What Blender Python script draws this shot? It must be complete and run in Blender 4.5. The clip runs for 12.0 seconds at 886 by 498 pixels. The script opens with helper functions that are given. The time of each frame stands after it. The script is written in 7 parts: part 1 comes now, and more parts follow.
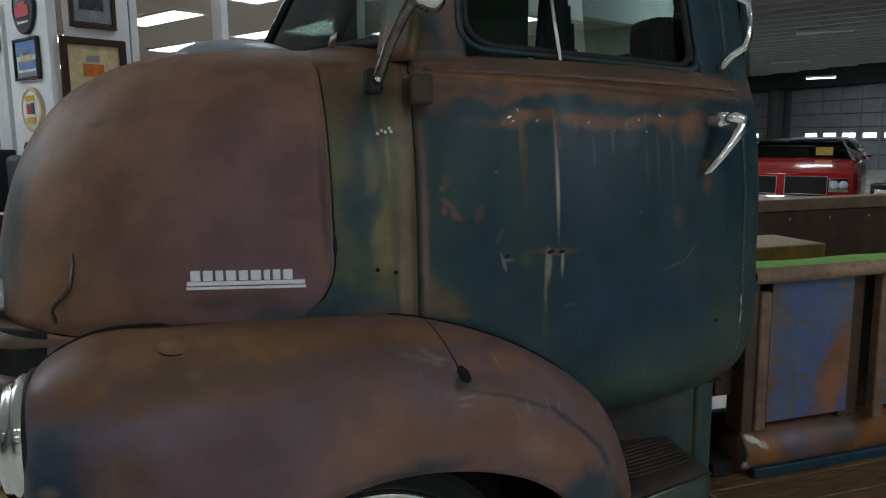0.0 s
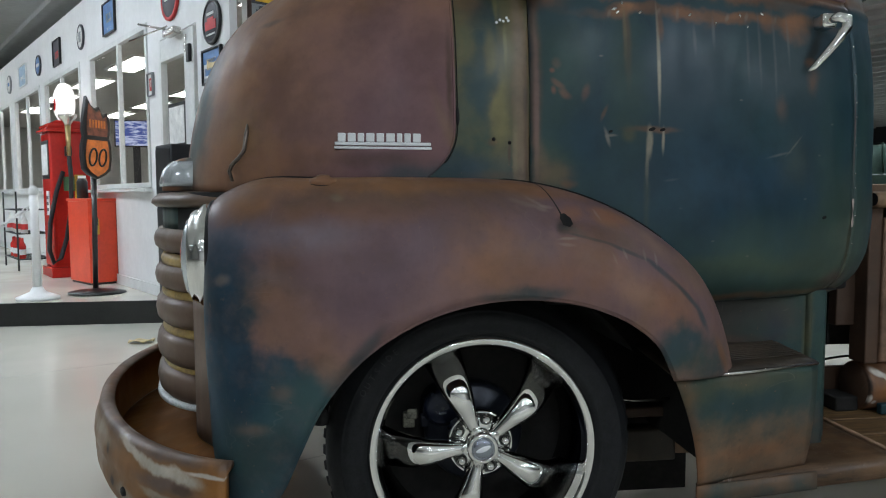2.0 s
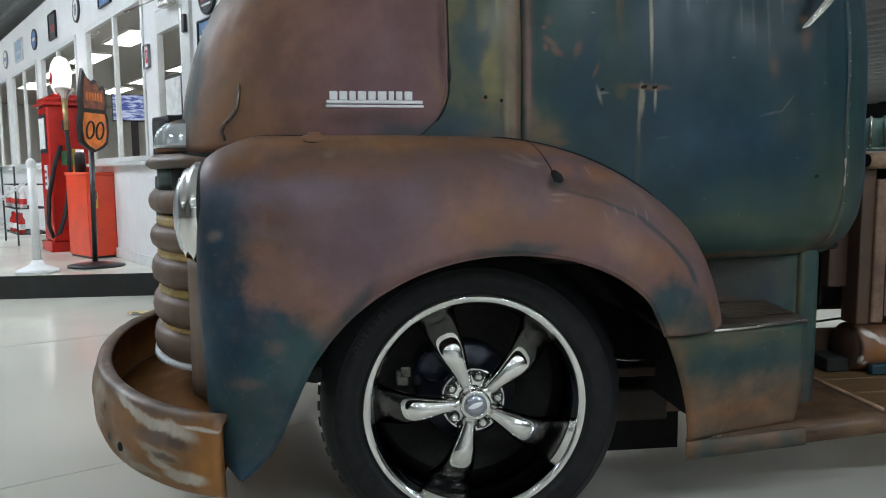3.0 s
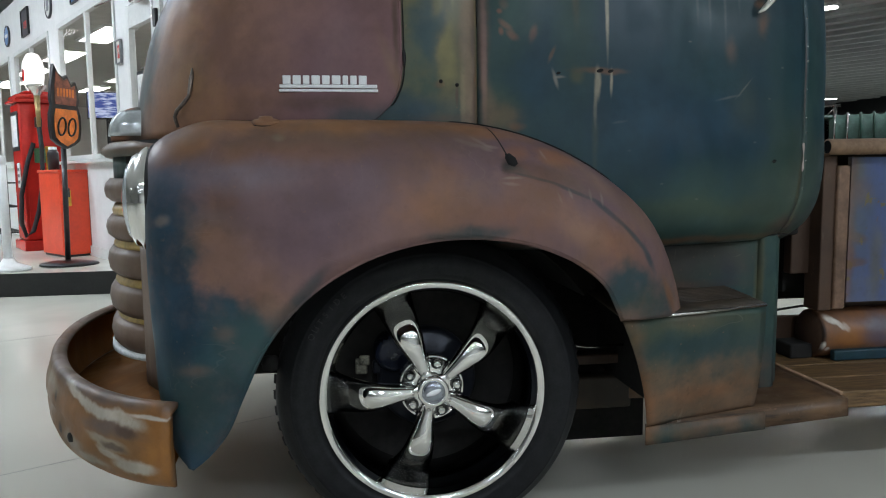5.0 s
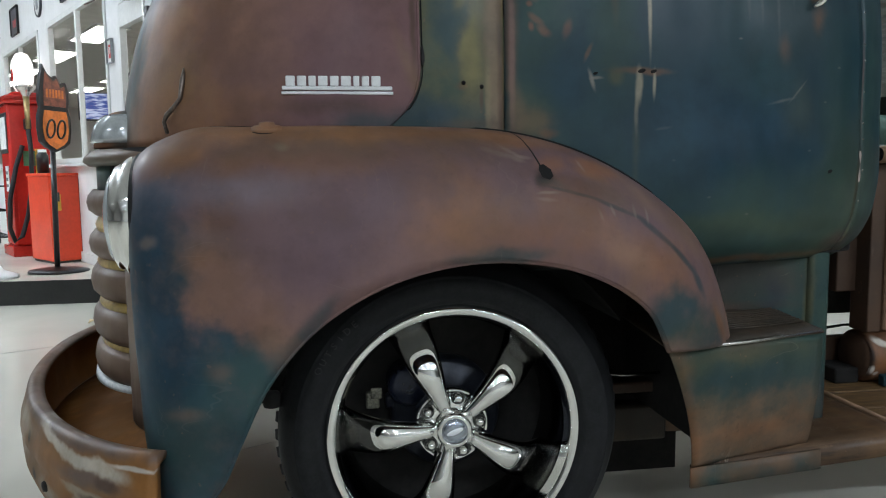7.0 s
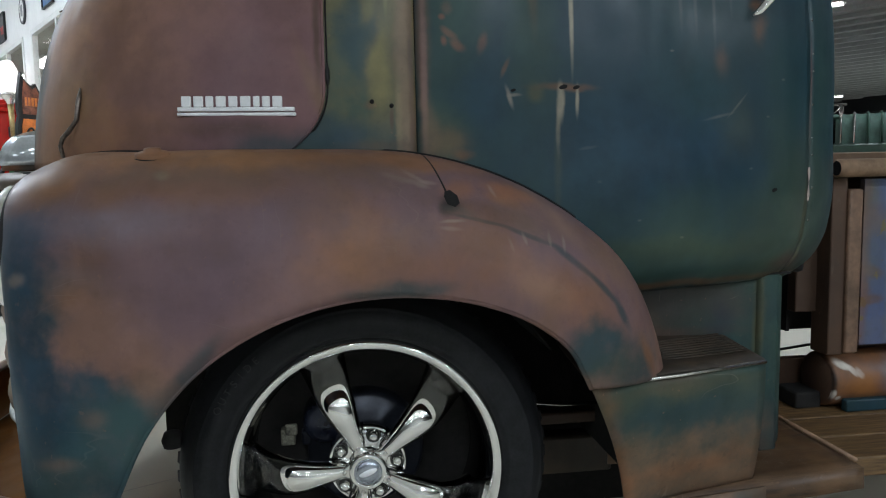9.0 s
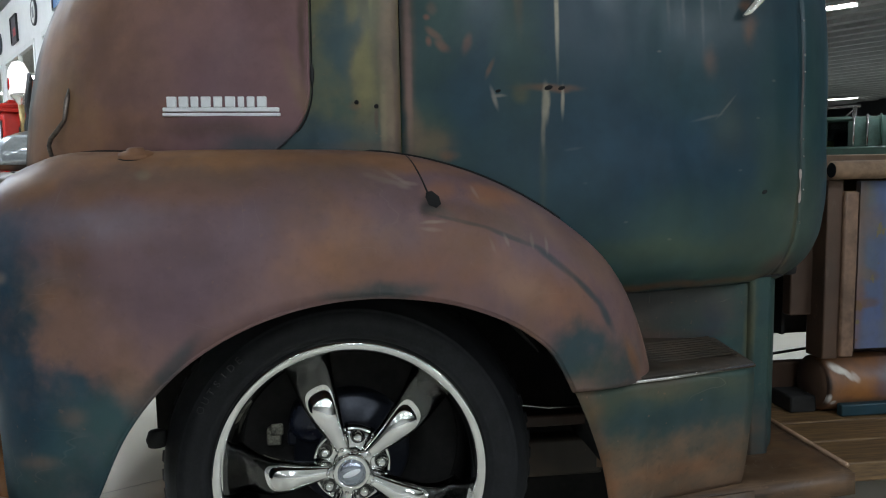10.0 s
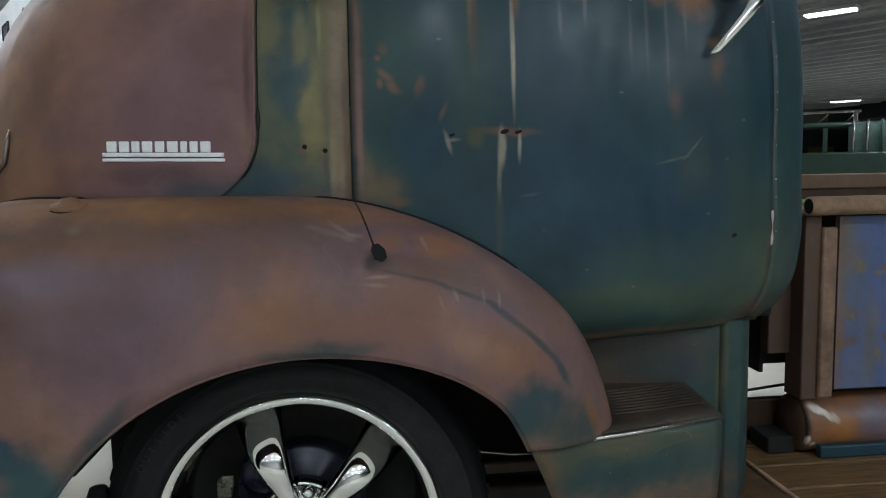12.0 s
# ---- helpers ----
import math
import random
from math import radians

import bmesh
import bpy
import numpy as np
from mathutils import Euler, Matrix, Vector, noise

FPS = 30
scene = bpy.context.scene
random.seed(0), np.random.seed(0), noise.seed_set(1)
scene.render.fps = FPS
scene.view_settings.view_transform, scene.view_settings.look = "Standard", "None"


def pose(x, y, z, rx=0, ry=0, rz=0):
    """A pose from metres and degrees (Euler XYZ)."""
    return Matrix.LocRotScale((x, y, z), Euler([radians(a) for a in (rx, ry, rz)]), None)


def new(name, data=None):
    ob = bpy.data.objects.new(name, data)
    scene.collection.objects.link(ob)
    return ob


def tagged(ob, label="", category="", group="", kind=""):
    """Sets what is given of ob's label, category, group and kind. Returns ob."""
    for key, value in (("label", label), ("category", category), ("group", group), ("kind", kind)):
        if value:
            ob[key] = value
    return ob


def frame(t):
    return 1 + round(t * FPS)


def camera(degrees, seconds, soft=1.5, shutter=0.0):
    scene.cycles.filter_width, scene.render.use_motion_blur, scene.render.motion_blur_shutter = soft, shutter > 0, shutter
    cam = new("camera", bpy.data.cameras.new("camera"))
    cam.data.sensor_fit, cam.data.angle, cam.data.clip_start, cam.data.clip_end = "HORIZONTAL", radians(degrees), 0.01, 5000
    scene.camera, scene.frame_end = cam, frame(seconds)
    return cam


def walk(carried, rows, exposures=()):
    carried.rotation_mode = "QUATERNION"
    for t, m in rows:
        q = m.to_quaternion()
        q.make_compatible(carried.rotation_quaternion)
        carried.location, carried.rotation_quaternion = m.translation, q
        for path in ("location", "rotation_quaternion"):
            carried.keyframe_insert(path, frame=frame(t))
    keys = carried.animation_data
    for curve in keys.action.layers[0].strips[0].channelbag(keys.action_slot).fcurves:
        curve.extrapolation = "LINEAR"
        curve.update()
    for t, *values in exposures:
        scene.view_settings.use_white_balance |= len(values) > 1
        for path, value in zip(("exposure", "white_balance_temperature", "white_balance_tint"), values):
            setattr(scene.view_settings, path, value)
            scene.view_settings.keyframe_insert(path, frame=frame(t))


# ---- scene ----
cam = camera(62.2, 12.0, 1.1)
METRES, TILT, LEAN, TURN = 1.295, -8.7, 0.5, -18.0
START = (-0.301, -1.426, 1.373)
ROWS = [
    (0.0, 0.0, 0.0, 0.0, -0.0, 0.0, -0.0),
    (0.5, 0.0142, -0.0856, -0.0861, 2.12, 0.42, -0.32),
    (1.0, 0.0187, -0.1387, -0.2315, 9.14, 3.66, -1.85),
    (1.5, 0.0485, -0.1385, -0.2941, 10.87, 4.72, -2.0),
    (2.0, 0.0662, -0.1456, -0.3314, 10.97, 4.19, -1.88),
    (2.5, 0.0714, -0.1465, -0.3514, 11.02, 2.6, -1.8),
    (3.0, 0.0835, -0.1466, -0.3669, 11.04, 2.46, -1.72),
    (3.2, 0.0925, -0.1436, -0.3695, 10.99, 2.43, -1.65),
    (4.8, 0.1328, -0.1228, -0.39, 10.07, 2.466, -1.32),
    (5.0, 0.1336, -0.1248, -0.3902, 9.92, 2.46, -1.3),
    (5.5, 0.127, -0.1029, -0.3871, 9.73, 2.48, -1.28),
    (6.0, 0.1012, -0.0553, -0.3748, 9.54, 2.43, -1.26),
    (6.5, 0.0714, -0.024, -0.3597, 9.38, 2.4, -1.26),
    (6.7, 0.0682, -0.0094, -0.356, 9.55, 2.46, -1.36),
    (8.3, 0.1274, 0.0806, -0.3111, 9.3, 2.6, -0.68),
    (8.5, 0.163, 0.0946, -0.3029, 9.78, 2.43, -0.76),
    (9.0, 0.2015, 0.1062, -0.2991, 10.35, 2.46, -0.88),
    (9.5, 0.2284, 0.1092, -0.2984, 10.9, 2.5, -1.03),
    (10.0, 0.2424, 0.1163, -0.2987, 11.27, 2.54, -1.19),
    (10.5, 0.2442, 0.1126, -0.2972, 11.49, 2.57, -1.35),
    (11.0, 0.2628, 0.1065, -0.2752, 11.58, 2.61, -1.36),
    (11.5, 0.2719, 0.1245, -0.2609, 11.64, 2.63, -1.36),
    (12.0, 0.3055, 0.1711, -0.2234, 11.51, 2.59, -1.23),
]
walk(cam, [(t, pose(*START, TILT, LEAN, TURN) @ pose(METRES * x, METRES * y, METRES * z, 90 + pitch, roll, yaw)) for t, x, y, z, yaw, pitch, roll in ROWS],
     [(0.0, -0.78), (0.6, -0.64), (1.0, -0.44), (1.5, -0.32), (3.0, -0.06), (5.5, -0.02), (8.5, 0.0), (12.0, -0.04)])

# ---- world and light ----
world = bpy.data.worlds.new("hall_air")
scene.world = world
world.use_nodes = True
wn = world.node_tree.nodes
sky = wn.new("ShaderNodeTexSky")
sky.sky_type, sky.sun_disc = "NISHITA", False
sky.sun_elevation, sky.sun_rotation = radians(40), radians(200)
world.node_tree.links.new(sky.outputs[0], wn["Background"].inputs[0])
wn["Background"].inputs[1].default_value = 0.08
TUBE_WATTS, TUBE_TINT = 32.0, (0.86, 0.97, 1.09)


def tube_lamp(name, x, y, z, length=1.22, width=0.16, watts=TUBE_WATTS, along="x"):
    """A fluorescent fitting's light, shining down."""
    data = bpy.data.lights.new(name, "AREA")
    data.shape, data.size, data.size_y, data.energy, data.color = "RECTANGLE", length, width, watts, TUBE_TINT
    ob = new(name, data)
    ob.matrix_world = pose(x, y, z, 0, 0, 0 if along == "x" else 90)
    return ob


HALL_TUBES = [(x, y) for y in (-9.2, -6.6, -4.0) for x in (-6.2, -3.1, 0.0, 3.1, 6.2)] + [(4.6, 2.2), (0.9, 2.9), (5.2, 6.2), (-6.4, 5.2), (-4.3, 3.1), (-8.5, 8.2)]
CEIL = 4.0

# ---- materials ----
Y0 = 0.80          # the truck's middle line


class Net:
    """A small helper that strings shader nodes together."""

    def __init__(self, name):
        self.mat = bpy.data.materials.new(name)
        self.mat.use_nodes = True
        self.nodes, self.links = self.mat.node_tree.nodes, self.mat.node_tree.links
        self.bsdf = self.nodes["Principled BSDF"]
        self.place = None

    def put(self, kind, operation="", data_type="", interpolation_type=""):
        node = self.nodes.new(kind)
        if operation:
            node.operation = operation
        if data_type:
            node.data_type = data_type
        if interpolation_type:
            node.interpolation_type = interpolation_type
        return node

    def join(self, a, b):
        self.links.new(a, b)

    def where(self):
        if self.place is None:
            self.place = self.put("ShaderNodeNewGeometry").outputs["Position"]
        return self.place

    def noise(self, scale, detail=4.0, rough=0.55, stretch=None, shift=None):
        n = self.put("ShaderNodeTexNoise")
        n.inputs["Scale"].default_value, n.inputs["Detail"].default_value, n.inputs["Roughness"].default_value = scale, detail, rough
        m = self.put("ShaderNodeMapping")
        m.inputs["Scale"].default_value = stretch or (1, 1, 1)
        m.inputs["Location"].default_value = shift or (0, 0, 0)
        self.join(self.where(), m.inputs["Vector"])
        self.join(m.outputs[0], n.inputs["Vector"])
        return n.outputs["Fac"]

    def span(self, value, a, b, c=0.0, d=1.0):
        r = self.put("ShaderNodeMapRange", interpolation_type="SMOOTHSTEP")
        r.inputs["From Min"].default_value, r.inputs["From Max"].default_value = a, b
        r.inputs["To Min"].default_value, r.inputs["To Max"].default_value = c, d
        self.join(value, r.inputs["Value"])
        return r.outputs["Result"]

    def math(self, what, a, b=None, c=None):
        m = self.put("ShaderNodeMath", operation=what)
        for i, v in enumerate((a, b, c)):
            if v is None:
                continue
            if isinstance(v, (int, float)):
                m.inputs[i].default_value = v
            else:
                self.join(v, m.inputs[i])
        return m.outputs[0]

    def mix(self, fac, a, b):
        m = self.put("ShaderNodeMix", data_type="RGBA")
        for i, v in ((0, fac), (6, a), (7, b)):
            if isinstance(v, (int, float)):
                m.inputs[i].default_value = v
            elif isinstance(v, tuple):
                m.inputs[i].default_value = (*v, 1)
            else:
                self.join(v, m.inputs[i])
        return m.outputs[2]

    def bump(self, height, strength=0.2, distance=0.003):
        b = self.put("ShaderNodeBump")
        b.inputs["Strength"].default_value, b.inputs["Distance"].default_value = strength, distance
        self.join(height, b.inputs["Height"])
        self.join(b.outputs[0], self.bsdf.inputs["Normal"])

    def end(self, colour=None, rough=None, metal=None):
        for key, v in (("Base Color", colour), ("Roughness", rough), ("Metallic", metal)):
            if v is None:
                continue
            if isinstance(v, (int, float)):
                self.bsdf.inputs[key].default_value = v
            elif isinstance(v, tuple):
                self.bsdf.inputs[key].default_value = (*v, 1)
            else:
                self.join(v, self.bsdf.inputs[key])
        return self.mat


def plain(name, colour, rough=0.5, metal=0.0, vary=0.12, scale=14.0, relief=0.0):
    """A surface of one colour, with slight mottling at two scales."""
    n = Net(name)
    a = n.math("ADD", n.math("MULTIPLY", n.noise(scale), 0.6), n.math("MULTIPLY", n.noise(scale * 6), 0.4))
    dark = tuple(max(0, c * (1 - 2 * vary)) for c in colour)
    light = tuple(min(1, c * (1 + 1.2 * vary)) for c in colour)
    n.end(n.mix(n.span(a, 0.3, 0.7), dark, light), rough, metal)
    if relief:
        n.bump(n.noise(scale * 8), relief)
    return n.mat


def glow(name, colour, strength, faint=True):
    n = Net(name)
    n.bsdf.inputs["Emission Color"].default_value = (*colour, 1)
    n.bsdf.inputs["Emission Strength"].default_value = strength
    n.mat.cycles.emission_sampling = "NONE" if faint else "AUTO"
    return n.end((0.8, 0.8, 0.8), 0.6)


def clear(name, tint=(1, 1, 1), rough=0.0, coat=0.0):
    n = Net(name)
    n.bsdf.inputs["Transmission Weight"].default_value = 1.0
    n.bsdf.inputs["IOR"].default_value = 1.02
    n.bsdf.inputs["Specular IOR Level"].default_value = 0.5
    n.bsdf.inputs["Coat Weight"].default_value, n.bsdf.inputs["Coat IOR"].default_value = coat, 1.4
    return n.end(tint, rough)


RUST = (0.195, 0.108, 0.076)
MAUVE = (0.152, 0.094, 0.108)
PLUM = (0.125, 0.100, 0.118)
ORANGE = (0.24, 0.105, 0.048)
BROWN = (0.180, 0.084, 0.040)
UMBER = (0.085, 0.050, 0.038)
TEAL = (0.017, 0.048, 0.057)
BLUE = (0.014, 0.046, 0.074)
NAVY = (0.014, 0.040, 0.060)
OLIVE = (0.135, 0.118, 0.054)
GREEN = (0.036, 0.070, 0.056)
PALE = (0.32, 0.27, 0.22)
CREAMY = (0.42, 0.36, 0.26)
BLACK_RUST = (0.016, 0.011, 0.009)


class OldPaint(Net):
    """Old paint worn to rust: two grounds that run into each other, and stains, sheens and shade laid over them one by
    one.
    """

    def lay(self, ground, second, amount, soft=0.10):
        self.ground = ground
        self.big, self.mid = self.noise(2.6, 5, 0.6), self.noise(7, 5, 0.6, None, (5, 2, 1))
        self.fine, self.grit = self.noise(22, 5, 0.6), self.noise(80, 2, 0.5)
        shake = self.put("ShaderNodeTexNoise")
        shake.inputs["Scale"].default_value, shake.inputs["Detail"].default_value = 9.0, 5.0
        self.join(self.where(), shake.inputs["Vector"])
        self.tone = self.span(self.mid, 0.3, 0.7)
        self.here = self.vector("ADD", self.where(), (0, 0, 0.0001))
        self.shook = self.vector("SUBTRACT", shake.outputs["Color"], (0.5, 0.5, 0.5))
        shiver = self.put("ShaderNodeTexNoise")
        shiver.inputs["Scale"].default_value, shiver.inputs["Detail"].default_value = 38.0, 3.0
        self.join(self.where(), shiver.inputs["Vector"])
        self.shook = self.vector("MULTIPLY_ADD", self.vector("SUBTRACT", shiver.outputs["Color"], (0.5, 0.5, 0.5)), (0.28, 0.28, 0.28), self.shook)
        blend = self.math("ADD", self.math("MULTIPLY", self.big, 0.65), self.math("MULTIPLY", self.mid, 0.35))
        c = self.mix(self.span(blend, amount - soft, amount + soft), ground, second)
        c = self.mix(self.math("MULTIPLY", self.span(self.mid, 0.42, 0.72), 0.42), c, tuple(v * 0.60 for v in ground))
        c = self.mix(self.math("MULTIPLY", self.span(self.noise(11, 4, 0.6, (1, 1, 0.35), (1, 8, 3)), 0.50, 0.75), 0.32), c, tuple(v * 1.45 for v in second))
        run = self.span(self.noise(19, 5, 0.65, (1, 1, 0.12), (4, 3, 9)), 0.46, 0.66)
        c = self.mix(self.math("MULTIPLY", run, 0.22), c, tuple(v * 1.35 for v in ground))
        self.c = self.mix(self.math("MULTIPLY", self.span(self.noise(46, 4, 0.65, None, (7, 5, 2)), 0.50, 0.66), 0.20), c, tuple(v * 0.62 for v in second))
        return self

    def vector(self, what, *given):
        v = self.put("ShaderNodeVectorMath", operation=what)
        for i, g in enumerate(given):
            if isinstance(g, tuple):
                v.inputs[i].default_value = g
            else:
                self.join(g, v.inputs[i])
        return v.outputs["Value" if what == "DOT_PRODUCT" else "Vector"]

    def stain_or_light(self, colour, strength, x, z, rx, rz, soft=0.5, wobble=1.0, turn=0.0):
        """A ragged stain, or sheen or shade put into the colour, round (x, z) on the truck's side; turn: degrees by
        which it falls towards the rear.
        """
        size = wobble * min(0.11, 0.9 * min(rx, rz) + 0.004)
        away = self.vector("SUBTRACT", self.here, (x, 0, z))
        away = self.vector("MULTIPLY_ADD", self.shook, (2 * size, 0, 2 * size), away)
        c, s = math.cos(radians(turn)), math.sin(radians(turn))
        a = self.vector("DOT_PRODUCT", away, (c / rx, 0, -s / rx))
        b = self.vector("DOT_PRODUCT", away, (s / rz, 0, c / rz))
        d = self.math("SQRT", self.math("MULTIPLY_ADD", a, a, self.math("MULTIPLY", b, b)))
        inside = self.span(d, max(0.0, 1.0 - 1.35 * soft), 1.0 + 1.35 * soft, 1.0, 0.0)
        f = self.math("MULTIPLY", inside, self.span(self.fine, 0.28, 0.58, 0.72 * strength, strength))
        self.c = self.mix(f, self.c, self.mix(self.tone, tuple(v * 0.75 for v in colour), tuple(v * 1.25 for v in colour)))
        return self

    def done(self, gloss=0.36, specks=0.14, scratches=0.10, shine=0.40):
        c = self.mix(self.math("MULTIPLY", self.span(self.grit, 0.58, 0.78), specks), self.c, tuple(v * 0.40 for v in self.ground))
        c = self.mix(self.math("MULTIPLY", self.span(self.noise(70, 2, 0.5, None, (3, 1, 7)), 0.70, 0.76), 1.6 * specks), c, (0.26, 0.14, 0.085))
        for stretch, shift in (((1, 1, 0.10), (9, 4, 2)), ((0.25, 1, 1), (2, 7, 5))):
            thin = self.math("ABSOLUTE", self.math("SUBTRACT", self.noise(16, 2, 0.5, stretch, shift), 0.5))
            seldom = self.span(self.noise(5, 3, 0.6, None, shift), 0.56, 0.66)
            c = self.mix(self.math("MULTIPLY", self.math("MULTIPLY", self.span(thin, 0.002, 0.007, 1.0, 0.0), seldom), scratches), c, PALE)
        wiped = self.math("ADD", self.math("MULTIPLY", self.noise(5, 2, 0.5, None, (6, 1, 4)), 0.55), self.math("MULTIPLY", self.noise(13, 2, 0.5, (1, 1, 0.30), (2, 9, 6)), 0.45))
        self.end(c, self.span(wiped, 0.36, 0.64, gloss - 0.05, gloss + 0.24), 0.0)
        self.bsdf.inputs["Specular IOR Level"].default_value = shine
        self.bump(self.noise(30, 1.5, 0.4), 0.12, 0.002)
        return self.mat


def patina(name, ground, second, amount, gloss=0.45):
    return OldPaint(name).lay(ground, second, amount).done(gloss)


# Hood: plum-brown, orange towards the nose and the top.
p = OldPaint("rusted_hood_paint").lay((0.194, 0.110, 0.122), (0.205, 0.118, 0.108), 0.52)
p.stain_or_light((0.300, 0.146, 0.070), 0.90, -0.68, 1.32, 0.27, 0.50, 0.62, 1.0, 18)
p.stain_or_light((0.275, 0.136, 0.066), 0.90, -0.32, 1.58, 0.62, 0.20, 0.62, 1.0)
p.stain_or_light((0.250, 0.130, 0.082), 0.45, -0.50, 1.38, 0.26, 0.20, 0.75, 1.0)
p.stain_or_light((0.26, 0.128, 0.064), 0.65, -0.58, 1.02, 0.26, 0.09, 0.6)
p.stain_or_light((0.178, 0.092, 0.106), 0.6, -0.24, 1.24, 0.17, 0.20, 0.7)
p.stain_or_light((0.175, 0.085, 0.078), 0.5, -0.12, 1.20, 0.06, 0.22, 0.7)
p.stain_or_light(TEAL, 0.6, -0.705, 1.20, 0.030, 0.11, 0.45, 1.0, 8)
p.stain_or_light(BLUE, 0.45, -0.655, 1.32, 0.018, 0.06, 0.6)
p.stain_or_light(TEAL, 0.75, -0.14, 1.015, 0.10, 0.034, 0.5)
p.stain_or_light(UMBER, 0.6, -0.25, 1.06, 0.10, 0.014, 0.7)
p.stain_or_light(UMBER, 0.20, -0.48, 1.43, 0.06, 0.025, 0.7)
p.stain_or_light(TEAL, 0.45, -0.50, 1.405, 0.030, 0.006, 0.6, 1.2, -14)
p.stain_or_light(TEAL, 0.55, -0.735, 1.08, 0.020, 0.10, 0.5, 1.2, 8)
p.stain_or_light(UMBER, 0.8, -0.075, 1.24, 0.006, 0.12, 0.6, 0.8)
p.stain_or_light(OLIVE, 0.3, -0.56, 1.13, 0.05, 0.06, 0.8)
p.stain_or_light((0.215, 0.118, 0.090), 0.5, -0.40, 1.22, 0.10, 0.16, 0.8, 1.2)
p.stain_or_light((0.180, 0.098, 0.092), 0.4, -0.18, 1.38, 0.09, 0.10, 0.8, 1.2)
p.stain_or_light((0.20, 0.12, 0.075), 0.6, -0.072, 1.10, 0.012, 0.10, 0.7, 0.8, -20)
p.stain_or_light(UMBER, 0.7, -0.40, 1.005, 0.16, 0.010, 0.7)
p.stain_or_light((0.085, 0.115, 0.112), 0.65, -0.715, 1.14, 0.035, 0.20, 0.6, 1.1, 6)
p.stain_or_light((0.030, 0.072, 0.085), 0.6, -0.690, 1.27, 0.014, 0.05, 0.5, 1.3, 10)
HOOD_PAINT = p.done(0.48, 0.12, 0.04, 0.30)

# Cowl: olive and green with teal islands.
p = OldPaint("olive_cowl_paint").lay(GREEN, OLIVE, 0.49)
p.stain_or_light(TEAL, 0.9, 0.01, 1.38, 0.035, 0.09, 0.4)
p.stain_or_light(TEAL, 0.85, -0.005, 1.25, 0.035, 0.06, 0.4)
p.stain_or_light(TEAL, 0.7, -0.10, 1.04, 0.07, 0.05, 0.5)
p.stain_or_light(TEAL, 0.7, 0.075, 1.04, 0.03, 0.06, 0.5)
p.stain_or_light((0.130, 0.115, 0.060), 0.9, 0.045, 1.19, 0.030, 0.06, 0.4)
p.stain_or_light((0.130, 0.115, 0.060), 0.7, 0.055, 1.10, 0.022, 0.06, 0.5)
p.stain_or_light(OLIVE, 0.7, 0.075, 1.36, 0.018, 0.12, 0.5)
p.stain_or_light(BROWN, 0.9, 0.02, 1.55, 0.14, 0.075, 0.45)
p.stain_or_light(BROWN, 0.6, -0.03, 1.46, 0.04, 0.06, 0.6)
p.stain_or_light(BROWN, 0.5, 0.098, 1.20, 0.018, 0.34, 0.6)
p.stain_or_light((0.20, 0.18, 0.08), 0.7, 0.040, 1.44, 0.005, 0.05, 0.5, 0.4)
p.stain_or_light((0.20, 0.18, 0.08), 0.6, 0.058, 1.33, 0.004, 0.05, 0.5, 0.4)
p.stain_or_light((0.175, 0.150, 0.062), 0.85, 0.048, 1.170, 0.022, 0.070, 0.45, 1.3)
p.stain_or_light((0.160, 0.138, 0.058), 0.7, 0.020, 1.30, 0.014, 0.06, 0.5, 1.3)
p.stain_or_light(TEAL, 0.75, 0.005, 1.20, 0.022, 0.045, 0.45, 1.4)
p.stain_or_light(TEAL, 0.7, 0.030, 1.235, 0.018, 0.030, 0.45, 1.4)
p.stain_or_light(BLUE, 0.7, -0.03, 1.045, 0.07, 0.035, 0.6, 1.2)
p.stain_or_light((0.21, 0.150, 0.100), 0.75, 0.090, 1.18, 0.013, 0.30, 0.5, 0.7)
p.stain_or_light(UMBER, 0.7, 0.103, 1.12, 0.005, 0.16, 0.6, 0.6)
p.stain_or_light((0.23, 0.185, 0.110), 0.6, 0.078, 1.07, 0.006, 0.07, 0.5, 0.6)
p.stain_or_light(UMBER, 0.8, 0.064, 1.074, 0.0035, 0.022, 0.5, 0.4)
p.stain_or_light(BROWN, 0.5, 0.024, 1.102, 0.010, 0.008, 0.6)
p.stain_or_light(UMBER, 0.45, 0.05, 1.02, 0.08, 0.010, 0.7)
COWL_PAINT = p.done(0.38, 0.15, 0.05)

# Door: deep teal and navy, brown along the belt, rust runs below the old holes.
p = OldPaint("teal_door_paint").lay(TEAL, NAVY, 0.50)
p.stain_or_light(GREEN, 0.75, 0.70, 0.745, 0.50, 0.055, 0.6)
p.stain_or_light(GREEN, 0.6, 0.75, 0.84, 0.40, 0.08, 0.8)
p.stain_or_light(GREEN, 0.35, 0.30, 1.00, 0.20, 0.12, 0.8)
p.stain_or_light(GREEN, 0.55, 0.16, 1.14, 0.06, 0.2, 0.7)
p.stain_or_light(NAVY, 0.7, 0.60, 1.06, 0.25, 0.12, 0.7)
# Bluish sheen of the door, painted into its colour.
p.stain_or_light((0.045, 0.066, 0.085), 0.5, 0.50, 1.27, 0.07, 0.07, 0.8)
p.stain_or_light((0.05, 0.066, 0.075), 0.5, 0.78, 1.24, 0.09, 0.10, 0.8)
p.stain_or_light(OLIVE, 0.28, 0.98, 0.84, 0.10, 0.14, 0.8)
p.stain_or_light(BROWN, 0.95, 0.52, 1.500, 0.60, 0.034, 0.35, 0.5, 1.5)
p.stain_or_light(BROWN, 0.6, 0.17, 1.45, 0.05, 0.03, 0.6)
